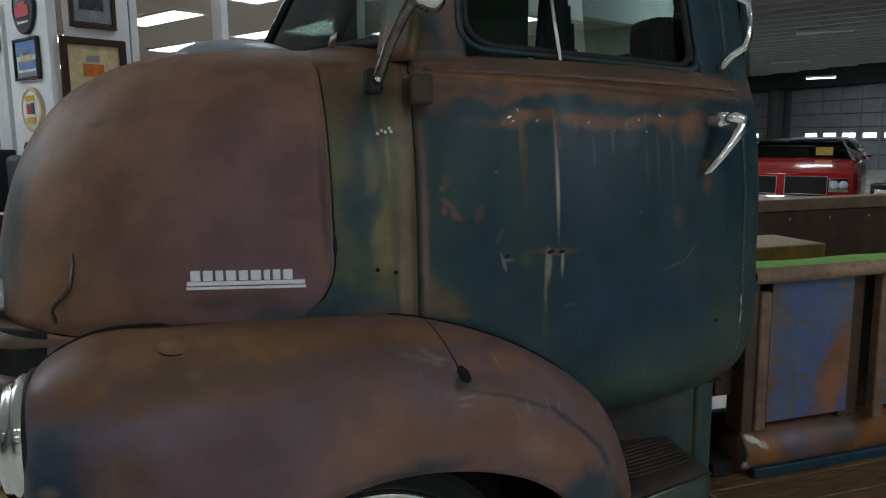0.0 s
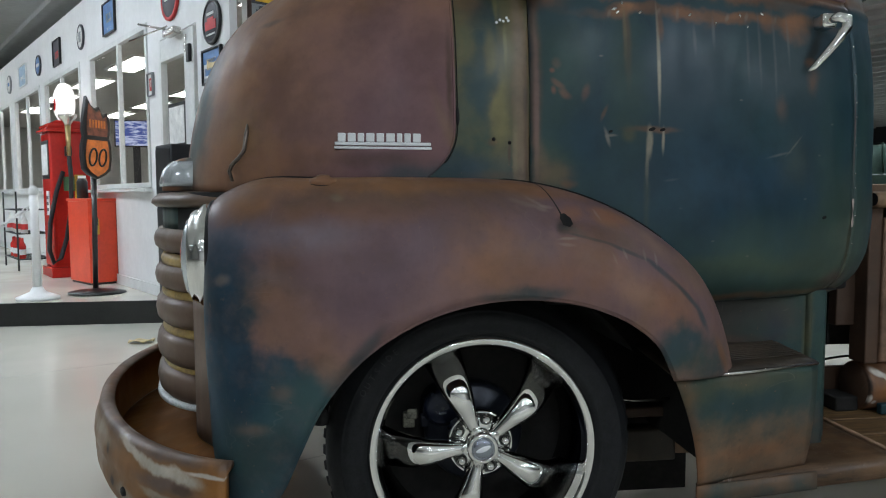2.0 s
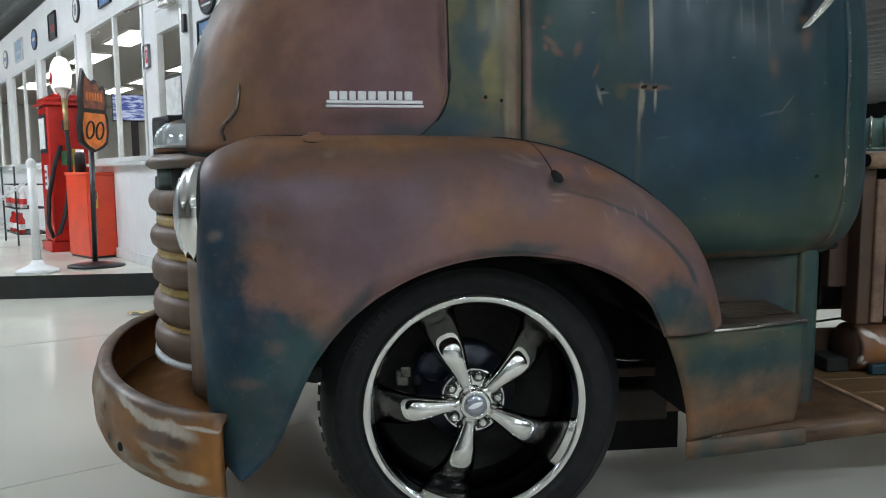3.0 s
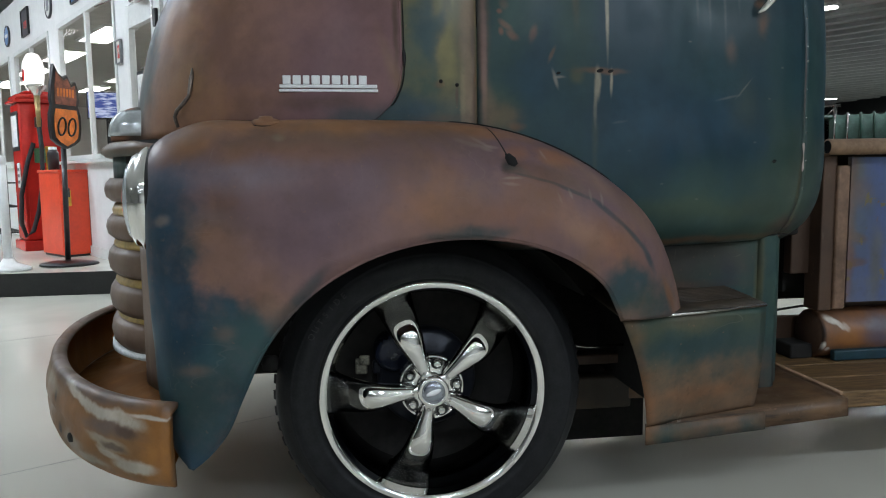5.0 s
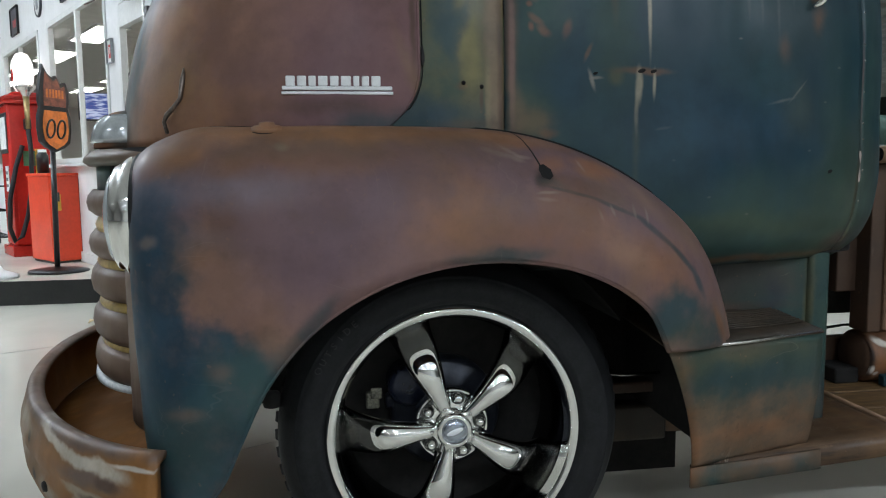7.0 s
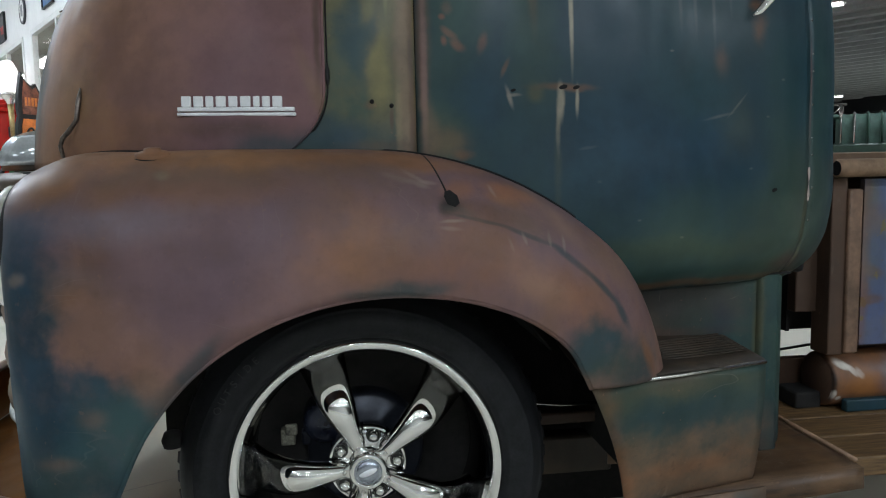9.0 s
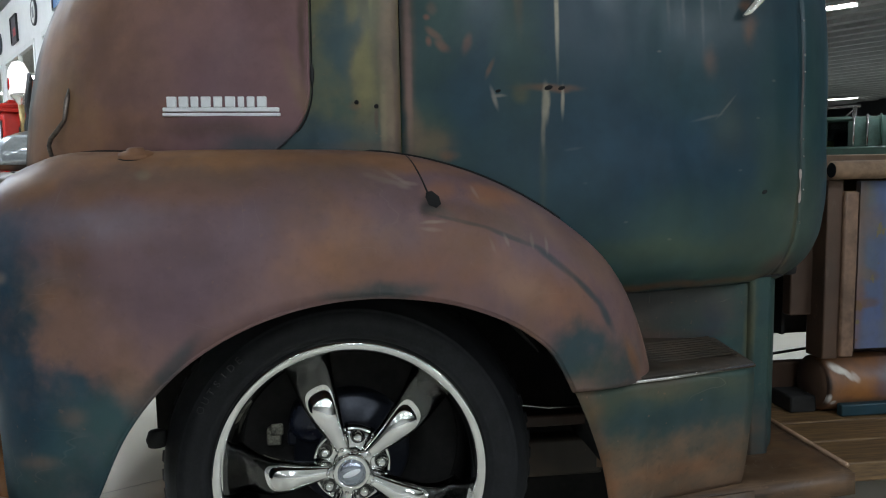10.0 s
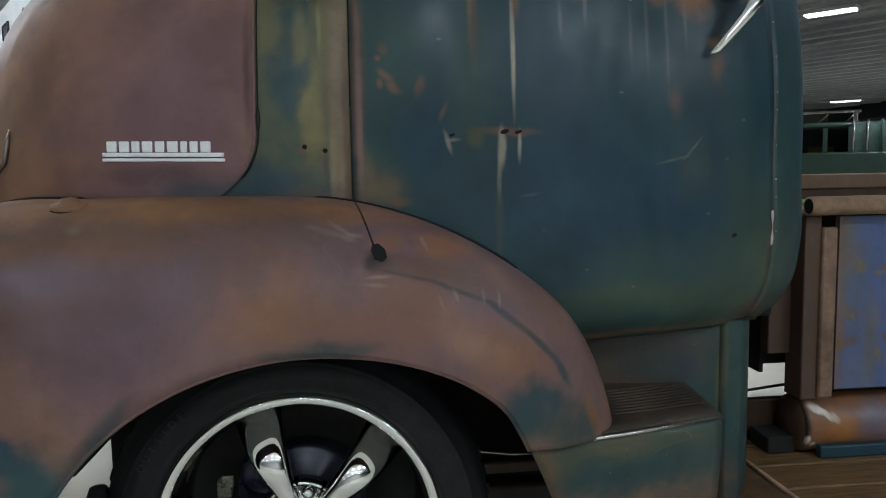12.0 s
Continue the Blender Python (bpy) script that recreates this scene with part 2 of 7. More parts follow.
# Thin painted highlight along the belt's crease.
p.stain_or_light(ORANGE, 0.7, 0.36, 1.4885, 0.16, 0.0022, 0.6, 0.3, 1.5)
p.stain_or_light(UMBER, 0.8, 0.50, 1.520, 0.45, 0.012, 0.5, 0.5, 1.5)
p.stain_or_light((0.05, 0.055, 0.040), 0.8, 0.12, 1.64, 0.05, 0.10, 0.6)
p.stain_or_light(BROWN, 0.5, 0.15, 1.56, 0.03, 0.03, 0.6)
p.stain_or_light(BROWN, 0.7, 0.21, 1.63, 0.02, 0.12, 0.5)
p.stain_or_light(OLIVE, 0.4, 0.14, 1.60, 0.02, 0.05, 0.6)
p.stain_or_light((0.175, 0.078, 0.036), 0.85, 0.50, 1.462, 0.40, 0.016, 0.4, 2.6, 1.5)
p.stain_or_light(TEAL, 0.75, 0.24, 1.440, 0.05, 0.018, 0.4, 2.0)
p.stain_or_light(TEAL, 0.8, 0.52, 1.437, 0.18, 0.014, 0.4, 2.0)
p.stain_or_light(TEAL, 0.6, 0.80, 1.445, 0.07, 0.012, 0.5)
p.stain_or_light(BROWN, 0.8, 0.60, 1.406, 0.30, 0.014, 0.45, 2.0)
p.stain_or_light((0.10, 0.052, 0.030), 0.7, 0.40, 1.404, 0.022, 0.016, 0.4, 2.0)
p.stain_or_light((0.28, 0.120, 0.045), 0.7, 0.345, 1.416, 0.018, 0.010, 0.4, 2.0)
p.stain_or_light((0.10, 0.052, 0.030), 0.6, 0.55, 1.395, 0.014, 0.018, 0.5, 2.0)
# Shade in the scoop behind the handle, painted on the flat skin.
p.stain_or_light((0.011, 0.012, 0.014), 0.8, 0.862, 1.338, 0.014, 0.048, 0.5, 0.8, 35)
p.stain_or_light(ORANGE, 0.95, 0.335, 1.412, 0.032, 0.018, 0.4)
p.stain_or_light(UMBER, 0.7, 0.315, 1.420, 0.016, 0.010, 0.5)
p.stain_or_light(ORANGE, 0.8, 0.485, 1.404, 0.026, 0.010, 0.45)
p.stain_or_light(ORANGE, 0.85, 0.81, 1.395, 0.045, 0.034, 0.5)
p.stain_or_light(ORANGE, 0.7, 0.72, 1.400, 0.020, 0.024, 0.5, 1.0, 20)
p.stain_or_light(ORANGE, 0.6, 0.62, 1.408, 0.018, 0.008, 0.5)
for x in (0.305, 0.420, 0.470, 0.600, 0.655, 0.745):
    p.stain_or_light((0.20, 0.165, 0.135), 0.5, x, 1.402 + 0.06 * (x - 0.5) ** 2, 0.004, 0.010, 0.6, 1.3, 20)
p.stain_or_light(BROWN, 0.75, 0.342, 1.325, 0.009, 0.080, 0.5, 0.5)
p.stain_or_light((0.20, 0.145, 0.07), 0.7, 0.338, 1.345, 0.004, 0.055, 0.5, 0.5)
p.stain_or_light(CREAMY, 0.72, 0.416, 1.285, 0.0042, 0.105, 0.45, 0.35)
p.stain_or_light(BROWN, 0.7, 0.422, 1.37, 0.008, 0.030, 0.5, 0.6)
p.stain_or_light(BROWN, 0.55, 0.128, 1.30, 0.012, 0.20, 0.6, 0.7)
p.stain_or_light((0.15, 0.095, 0.08), 0.5, 0.124, 1.20, 0.008, 0.15, 0.6, 0.8)
p.stain_or_light((0.23, 0.09, 0.055), 0.75, 0.178, 1.238, 0.016, 0.007, 0.45, 1.0, 35)
p.stain_or_light((0.23, 0.09, 0.055), 0.75, 0.194, 1.214, 0.016, 0.009, 0.45, 1.0, 40)
p.stain_or_light((0.23, 0.09, 0.055), 0.65, 0.240, 1.214, 0.008, 0.018, 0.5, 1.0, 12)
p.stain_or_light((0.26, 0.10, 0.06), 0.45, 0.176, 1.285, 0.010, 0.010, 0.5)
p.stain_or_light(ORANGE, 0.6, 0.285, 1.165, 0.004, 0.016, 0.5, 1.0, 25)
p.stain_or_light(OLIVE, 0.85, 0.342, 1.115, 0.012, 0.018, 0.5)
p.stain_or_light(BROWN, 0.75, 0.395, 1.128, 0.055, 0.007, 0.5)
p.stain_or_light(CREAMY, 0.8, 0.391, 1.096, 0.0075, 0.034, 0.4, 0.5)
p.stain_or_light(CREAMY, 0.7, 0.387, 1.040, 0.004, 0.036, 0.5, 0.4)
p.stain_or_light(CREAMY, 0.65, 0.426, 1.100, 0.0034, 0.026, 0.5, 0.4)
p.stain_or_light(PALE, 0.75, 0.293, 1.108, 0.004, 0.020, 0.5, 0.8, -15)
p.stain_or_light(PALE, 0.6, 0.303, 1.112, 0.012, 0.003, 0.5)
p.stain_or_light(OLIVE, 0.5, 0.386, 0.965, 0.006, 0.07, 0.7, 0.4)
p.stain_or_light(PALE, 0.6, 0.449, 1.008, 0.015, 0.0028, 0.5, 0.8, -8)
p.stain_or_light(PALE, 0.6, 0.745, 1.070, 0.030, 0.0028, 0.6, 0.8, -12)
p.stain_or_light(PALE, 0.6, 0.793, 1.092, 0.026, 0.0024, 0.6, 0.8, -44)
p.stain_or_light(ORANGE, 0.45, 0.750, 1.178, 0.014, 0.026, 0.7, 1.3)
p.stain_or_light(ORANGE, 0.45, 0.852, 1.252, 0.017, 0.024, 0.7, 1.3)
p.stain_or_light(ORANGE, 0.3, 0.165, 1.02, 0.04, 0.025, 0.6)
for x, z, h in ((0.655, 1.31, 0.05), (0.690, 1.33, 0.07), (0.735, 1.32, 0.08), (0.780, 1.35, 0.05), (0.510, 1.34, 0.03), (0.560, 1.36, 0.03)):
    p.stain_or_light((0.13, 0.13, 0.13), 0.45, x, z, 0.004, h, 0.6, 0.6)
for x, z in ((0.56, 0.862), (0.63, 1.20), (0.28, 1.30), (0.88, 1.07), (0.47, 0.94), (0.66, 0.82), (0.92, 1.15), (0.83, 0.96)):
    p.stain_or_light(PALE, 0.35, x, z, 0.004, 0.0022, 0.6)
p.stain_or_light(NAVY, 0.8, 0.24, 1.12, 0.055, 0.085, 0.45, 1.4)
p.stain_or_light((0.012, 0.040, 0.066), 0.8, 0.60, 1.02, 0.20, 0.09, 0.6, 1.4)
p.stain_or_light((0.014, 0.042, 0.062), 0.7, 0.47, 0.93, 0.10, 0.10, 0.6, 1.4)
p.stain_or_light(TEAL, 0.8, 0.70, 1.13, 0.10, 0.06, 0.7, 1.4)
p.stain_or_light(GREEN, 0.7, 0.34, 1.24, 0.035, 0.14, 0.6, 1.2)
p.stain_or_light(GREEN, 0.55, 0.20, 1.30, 0.06, 0.08, 0.6, 1.3)
p.stain_or_light((0.050, 0.072, 0.040), 0.6, 0.68, 0.80, 0.22, 0.025, 0.7, 1.4)
p.stain_or_light((0.040, 0.075, 0.055), 0.6, 0.92, 0.90, 0.05, 0.20, 0.7, 1.2)
p.stain_or_light((0.050, 0.060, 0.040), 0.5, 0.80, 1.05, 0.04, 0.05, 0.8, 1.2)
p.stain_or_light((0.20, 0.120, 0.105), 0.75, 0.1285, 1.17, 0.0065, 0.150, 0.45, 0.5)
p.stain_or_light((0.18, 0.110, 0.070), 0.5, 0.136, 1.02, 0.014, 0.07, 0.6)
p.stain_or_light(OLIVE, 0.28, 0.155, 1.02, 0.030, 0.05, 0.7, 1.4)
p.stain_or_light(BROWN, 0.6, 0.20, 1.00, 0.018, 0.008, 0.6, 1.4)
p.stain_or_light((0.23, 0.09, 0.055), 0.6, 0.165, 1.268, 0.006, 0.005, 0.5)
p.stain_or_light((0.23, 0.09, 0.055), 0.55, 0.168, 1.222, 0.005, 0.008, 0.5)
p.stain_or_light(BROWN, 0.7, 0.60, 0.712, 0.42, 0.008, 0.6, 1.0)
p.stain_or_light(UMBER, 0.7, 0.98, 0.74, 0.05, 0.02, 0.6, 1.0)
p.stain_or_light((0.15, 0.075, 0.070), 0.6, 1.010, 1.12, 0.0035, 0.11, 0.5, 0.5)
p.stain_or_light(OLIVE, 0.5, 1.000, 0.83, 0.006, 0.08, 0.6, 0.6)
p.stain_or_light(ORANGE, 0.5, 0.845, 1.302, 0.014, 0.010, 0.6, 1.2)
p.stain_or_light(GREEN, 0.6, 1.04, 1.0, 0.03, 0.25, 0.8)
DOOR_PAINT = p.done(0.36, 0.0, 0.0, 0.33)

# Front fender: rust and mauve, blue-teal left at the front foot, by the step and along the crease.
p = OldPaint("rusted_fender_paint").lay(RUST, MAUVE, 0.48)
p.stain_or_light((0.165, 0.100, 0.118), 0.8, -0.28, 0.79, 0.15, 0.10, 0.8)
p.stain_or_light(MAUVE, 0.6, 0.29, 0.79, 0.05, 0.06, 0.8)
p.stain_or_light(UMBER, 0.35, -0.10, 0.90, 0.07, 0.05, 0.8)
p.stain_or_light(UMBER, 0.35, -0.40, 0.82, 0.07, 0.05, 0.8)
# Two painted sheens near the front of the crown, purple-grey and bluish.
p.stain_or_light((0.150, 0.122, 0.150), 0.75, -0.45, 0.895, 0.13, 0.030, 0.7)
p.stain_or_light((0.09, 0.12, 0.16), 0.6, -0.58, 0.87, 0.05, 0.04, 0.7)
p.stain_or_light(BROWN, 0.6, -0.36, 0.955, 0.20, 0.03, 0.7)
p.stain_or_light((0.24, 0.130, 0.095), 0.75, -0.42, 0.715, 0.13, 0.045, 0.6, 1.0, 40)
p.stain_or_light((0.24, 0.130, 0.095), 0.5, -0.20, 0.70, 0.10, 0.05, 0.7, 1.0, -40)
p.stain_or_light(ORANGE, 0.5, 0.02, 0.81, 0.14, 0.04, 0.8)
p.stain_or_light(ORANGE, 0.6, 0.37, 0.735, 0.09, 0.04, 0.7, 1.0, 45)
p.stain_or_light(ORANGE, 0.45, 0.20, 0.80, 0.07, 0.05, 0.7)
p.stain_or_light(BLUE, 0.95, -0.48, 0.45, 0.29, 0.185, 0.16, 1.0)
p.stain_or_light(BLUE, 0.95, -0.61, 0.63, 0.125, 0.225, 0.20, 1.0, -8)
p.stain_or_light(BLUE, 0.85, -0.555, 0.82, 0.055, 0.075, 0.5)
p.stain_or_light(TEAL, 0.5, -0.50, 0.76, 0.03, 0.05, 0.7, 1.0, 30)
p.stain_or_light(GREEN, 0.65, -0.41, 0.53, 0.10, 0.07, 0.7)
p.stain_or_light(GREEN, 0.6, -0.54, 0.42, 0.12, 0.07, 0.7)
p.stain_or_light((0.20, 0.13, 0.09), 0.5, -0.515, 0.50, 0.030, 0.012, 0.6)
p.stain_or_light((0.20, 0.13, 0.09), 0.4, -0.45, 0.575, 0.020, 0.014, 0.6)
p.stain_or_light(TEAL, 0.85, 0.075, 0.768, 0.065, 0.013, 0.45)
p.stain_or_light(TEAL, 0.75, 0.0, 0.760, 0.05, 0.008, 0.5)
p.stain_or_light(TEAL, 0.7, -0.29, 0.655, 0.06, 0.012, 0.5, 0.8, -48)
p.stain_or_light(TEAL, 0.9, 0.425, 0.640, 0.062, 0.048, 0.35)
p.stain_or_light(TEAL, 0.8, 0.520, 0.585, 0.050, 0.060, 0.4)
p.stain_or_light(GREEN, 0.6, 0.46, 0.59, 0.05, 0.03, 0.6)
p.stain_or_light(UMBER, 0.55, 0.22, 0.892, 0.09, 0.016, 0.5, 0.8, 15)
p.stain_or_light(ORANGE, 0.7, 0.255, 0.912, 0.034, 0.009, 0.5, 1.0, 20)
p.stain_or_light(ORANGE, 0.55, 0.17, 0.935, 0.026, 0.016, 0.6)
p.stain_or_light((0.21, 0.13, 0.095), 0.6, 0.40, 0.835, 0.12, 0.016, 0.6, 0.8, 42)
for x, z, w, h, a in ((0.200, 0.881, 0.050, 0.0030, 14), (0.293, 0.850, 0.055, 0.0040, 22), (0.374, 0.803, 0.050, 0.0060, 40), (0.437, 0.746, 0.045, 0.0055, 46), (0.478, 0.695, 0.035, 0.0075, 62)):
    p.stain_or_light(TEAL, 0.75, x, z, w, h, 0.45, 0.3, a)
p.stain_or_light(ORANGE, 0.7, 0.545, 0.60, 0.012, 0.04, 0.5, 1.0, -20)
p.stain_or_light(PALE, 0.5, 0.155, 0.880, 0.018, 0.0025, 0.5)
p.stain_or_light(PALE, 0.35, 0.335, 0.842, 0.003, 0.012, 0.5)
p.stain_or_light(PALE, 0.35, 0.362, 0.832, 0.003, 0.012, 0.5)
p.stain_or_light((0.26, 0.21, 0.14), 0.75, -0.335, 0.972, 0.012, 0.007, 0.5)
for x, z, w in ((0.066, 0.958, 0.014), (0.090, 0.952, 0.018), (0.106, 0.944, 0.010), (0.045, 0.964, 0.010)):
    p.stain_or_light(PALE, 0.32, x, z, w, 0.0035, 0.7, 1.0, 15)
for x, z in ((-0.434, 0.783), (-0.48, 0.80)):
    p.stain_or_light(UMBER, 0.5, x, z, 0.005, 0.007, 0.7)
p.stain_or_light((0.225, 0.120, 0.078), 0.6, -0.03, 0.80, 0.09, 0.045, 0.7, 1.5)
p.stain_or_light((0.150, 0.098, 0.116), 0.6, -0.17, 0.84, 0.09, 0.06, 0.7, 1.5)
p.stain_or_light((0.110, 0.074, 0.056), 0.6, -0.28, 0.975, 0.20, 0.022, 0.7, 1.5)
p.stain_or_light((0.110, 0.074, 0.056), 0.5, 0.02, 0.965, 0.08, 0.030, 0.8, 1.5)
p.stain_or_light((0.230, 0.118, 0.070), 0.6, -0.36, 0.62, 0.03, 0.05, 0.6, 1.5, -40)
p.stain_or_light((0.105, 0.066, 0.056), 0.55, -0.45, 0.79, 0.035, 0.030, 0.7, 1.4)
p.stain_or_light((0.105, 0.066, 0.056), 0.45, -0.52, 0.93, 0.07, 0.020, 0.7, 1.4)
p.stain_or_light((0.24, 0.135, 0.085), 0.6, 0.30, 0.76, 0.05, 0.03, 0.7, 1.5, 40)
p.stain_or_light((0.25, 0.105, 0.045), 0.6, 0.265, 0.925, 0.05, 0.010, 0.5, 1.2, 22)
p.stain_or_light((0.16, 0.105, 0.080), 0.6, 0.30, 0.875, 0.06, 0.018, 0.6, 1.2, 28)
p.stain_or_light((0.22, 0.17, 0.14), 0.55, -0.566, 0.802, 0.014, 0.012, 0.5)
for x, z, rx, turn in ((0.09, 0.962, 0.022, 30), (0.115, 0.950, 0.014, 10), (0.235, 0.930, 0.012, 60), (0.150, 0.868, 0.016, 8), (0.255, 0.838, 0.012, 70), (0.285, 0.846, 0.010, 75)):
    p.stain_or_light((0.30, 0.235, 0.20), 0.36, x, z, rx, 0.003, 0.5, 1.0, turn)
p.stain_or_light((0.016, 0.014, 0.013), 0.85, 0.152, 0.905, 0.020, 0.016, 0.5, 1.2, 30)
p.stain_or_light((0.075, 0.085, 0.075), 0.5, 0.175, 0.893, 0.030, 0.007, 0.6, 1.2, 20)
p.stain_or_light((0.275, 0.128, 0.046), 0.70, -0.30, 1.005, 0.34, 0.022, 0.6, 1.2, 2)
p.stain_or_light((0.270, 0.125, 0.050), 0.55, -0.52, 0.955, 0.05, 0.022, 0.6, 1.3, -30)
p.stain_or_light((0.265, 0.120, 0.048), 0.55, 0.10, 0.985, 0.12, 0.012, 0.6, 1.3, 8)
p.stain_or_light((0.26, 0.118, 0.052), 0.45, -0.02, 0.86, 0.06, 0.05, 0.8, 1.4)
p.stain_or_light((0.25, 0.112, 0.050), 0.45, 0.22, 0.84, 0.05, 0.04, 0.8, 1.4, 30)
p.stain_or_light((0.27, 0.125, 0.060), 0.50, -0.47, 0.77, 0.03, 0.025, 0.7, 1.5)
FENDER_PAINT = p.done(0.44, 0.12, 0.07, 0.26)

p = OldPaint("green_skirt_paint").lay(GREEN, TEAL, 0.5)
p.stain_or_light((0.175, 0.100, 0.058), 0.9, 0.68, 0.325, 0.24, 0.105, 0.40)
p.stain_or_light(ORANGE, 0.7, 0.48, 0.38, 0.03, 0.2, 0.5, 1.0, -14)
p.stain_or_light(ORANGE, 0.5, 0.66, 0.345, 0.12, 0.02, 0.6)
p.stain_or_light(BROWN, 0.6, 0.60, 0.62, 0.13, 0.07, 0.6)
p.stain_or_light(BROWN, 0.35, 0.75, 0.66, 0.10, 0.04, 0.8)
p.stain_or_light(OLIVE, 0.6, 0.935, 0.60, 0.010, 0.10, 0.6)
p.stain_or_light(OLIVE, 0.4, 0.60, 0.50, 0.2, 0.035, 0.6)
p.stain_or_light(TEAL, 0.85, 0.62, 0.47, 0.16, 0.040, 0.5, 1.3)
p.stain_or_light((0.09, 0.085, 0.055), 0.5, 0.62, 0.528, 0.2, 0.012, 0.6)
# Dark slate tone that also paints in the shade of the cab's overhang.
p.stain_or_light((0.026, 0.036, 0.040), 0.7, 0.70, 0.645, 0.20, 0.05, 0.6, 1.4)
p.stain_or_light((0.060, 0.050, 0.036), 0.6, 0.62, 0.59, 0.08, 0.03, 0.6, 1.4)
p.stain_or_light((0.020, 0.030, 0.040), 0.8, 0.64, 0.690, 0.07, 0.022, 0.5, 1.4)
p.stain_or_light((0.10, 0.085, 0.070), 0.5, 0.86, 0.64, 0.05, 0.05, 0.7, 1.3)
p.stain_or_light(UMBER, 0.6, 0.70, 0.575, 0.16, 0.014, 0.6, 1.4)
p.stain_or_light((0.028, 0.034, 0.052), 0.6, 0.84, 0.60, 0.025, 0.05, 0.6, 1.3)
SKIRT_PAINT = p.done(0.40, 0.22, 0.2, 0.30)

p = OldPaint("rusted_bumper_steel").lay((0.115, 0.066, 0.036), (0.225, 0.104, 0.032), 0.47)
SCUFF, ASH = (0.46, 0.42, 0.36), (0.33, 0.29, 0.23)
p.stain_or_light((0.115, 0.082, 0.072), 0.85, -0.72, 0.434, 0.30, 0.012, 0.5)
p.stain_or_light((0.30, 0.125, 0.030), 0.95, -0.590, 0.35, 0.040, 0.09, 0.35, 1.3)
p.stain_or_light((0.27, 0.115, 0.034), 0.8, -0.80, 0.36, 0.06, 0.04, 0.5, 1.3)
p.stain_or_light((0.125, 0.092, 0.086), 0.8, -0.700, 0.378, 0.07, 0.014, 0.5, 1.3)
p.stain_or_light(SCUFF, 0.85, -0.800, 0.420, 0.040, 0.010, 0.30, 1.4, 12)
p.stain_or_light(SCUFF, 0.90, -0.735, 0.406, 0.050, 0.012, 0.28, 1.4, 12)
p.stain_or_light(SCUFF, 0.85, -0.665, 0.398, 0.045, 0.014, 0.30, 1.4, 4)
p.stain_or_light((0.58, 0.53, 0.47), 0.9, -0.605, 0.411, 0.040, 0.004, 0.35, 1.2)
p.stain_or_light(ASH, 0.80, -0.715, 0.345, 0.050, 0.014, 0.30, 1.5, 10)
p.stain_or_light(SCUFF, 0.90, -0.640, 0.304, 0.045, 0.016, 0.28, 1.5)
p.stain_or_light(SCUFF, 0.75, -0.705, 0.322, 0.030, 0.008, 0.30, 1.5, 12)
p.stain_or_light(ASH, 0.80, -0.820, 0.310, 0.030, 0.018, 0.35, 1.5)
p.stain_or_light(ASH, 0.75, -0.760, 0.290, 0.050, 0.010, 0.40, 1.5)
p.stain_or_light(UMBER, 0.9, -0.660, 0.374, 0.022, 0.010, 0.35, 1.5)
p.stain_or_light(UMBER, 0.8, -0.690, 0.338, 0.030, 0.006, 0.35, 1.5, 8)
p.stain_or_light(BLACK_RUST, 0.85, -0.885, 0.385, 0.006, 0.012, 0.4)
p.stain_or_light(BLACK_RUST, 0.85, -0.870, 0.320, 0.008, 0.012, 0.4)
p.stain_or_light(ASH, 0.5, -0.93, 0.40, 0.06, 0.014, 0.5, 1.5)
p.stain_or_light((0.25, 0.110, 0.036), 0.8, -0.70, 0.268, 0.20, 0.008, 0.5)
BUMPER_PAINT = p.done(0.40)

p = OldPaint("rusted_grille_steel").lay((0.150, 0.096, 0.068), (0.190, 0.122, 0.084), 0.50)
p.stain_or_light(GREEN, 0.5, -0.80, 0.93, 0.12, 0.03, 0.6)
GRILLE_PAINT = p.done(0.46)
TREAD = patina("worn_tread", (0.036, 0.028, 0.021), (0.092, 0.058, 0.034), 0.5, 0.5)
INNER_RUST = OldPaint("inner_rust").lay((0.165, 0.064, 0.014), (0.235, 0.095, 0.020), 0.5).done(0.6, 0.14, 0.1, 0.12)
BED_PAINT = patina("brown_bed_steel", (0.060, 0.036, 0.025), (0.098, 0.052, 0.030), 0.5, 0.5)

p = OldPaint("blue_bed_panel").lay((0.075, 0.105, 0.23), (0.12, 0.13, 0.17), 0.56)
p.stain_or_light(OLIVE, 0.7, 1.34, 0.88, 0.03, 0.06, 0.5)
p.stain_or_light(BROWN, 0.8, 1.335, 0.70, 0.018, 0.22, 0.5)
p.stain_or_light(BROWN, 0.9, 1.365, 0.605, 0.030, 0.012, 0.4)
p.stain_or_light(BROWN, 0.9, 1.365, 0.675, 0.030, 0.018, 0.4, 1.0, 15)
p.stain_or_light(BROWN, 0.75, 1.36, 0.82, 0.035, 0.04, 0.5)
p.stain_or_light(ORANGE, 0.95, 1.61, 0.63, 0.05, 0.16, 0.3, 0.6, 10)
p.stain_or_light((0.24, 0.09, 0.04), 0.95, 1.585, 0.60, 0.06, 0.14, 0.3, 0.6, 14)
p.stain_or_light(OLIVE, 0.6, 1.43, 0.60, 0.02, 0.10, 0.6)
p.stain_or_light((0.09, 0.11, 0.12), 0.7, 1.37, 0.74, 0.04, 0.12, 0.7)
for scale, shift, edge, colour in ((11, (2, 5, 1), 0.61, (0.15, 0.085, 0.035)), (17, (8, 1, 4), 0.64, (0.17, 0.13, 0.045))):
    p.c = p.mix(p.math("MULTIPLY", p.span(p.noise(scale, 4, 0.55, None, shift), edge, edge + 0.03), 0.85), p.c, colour)
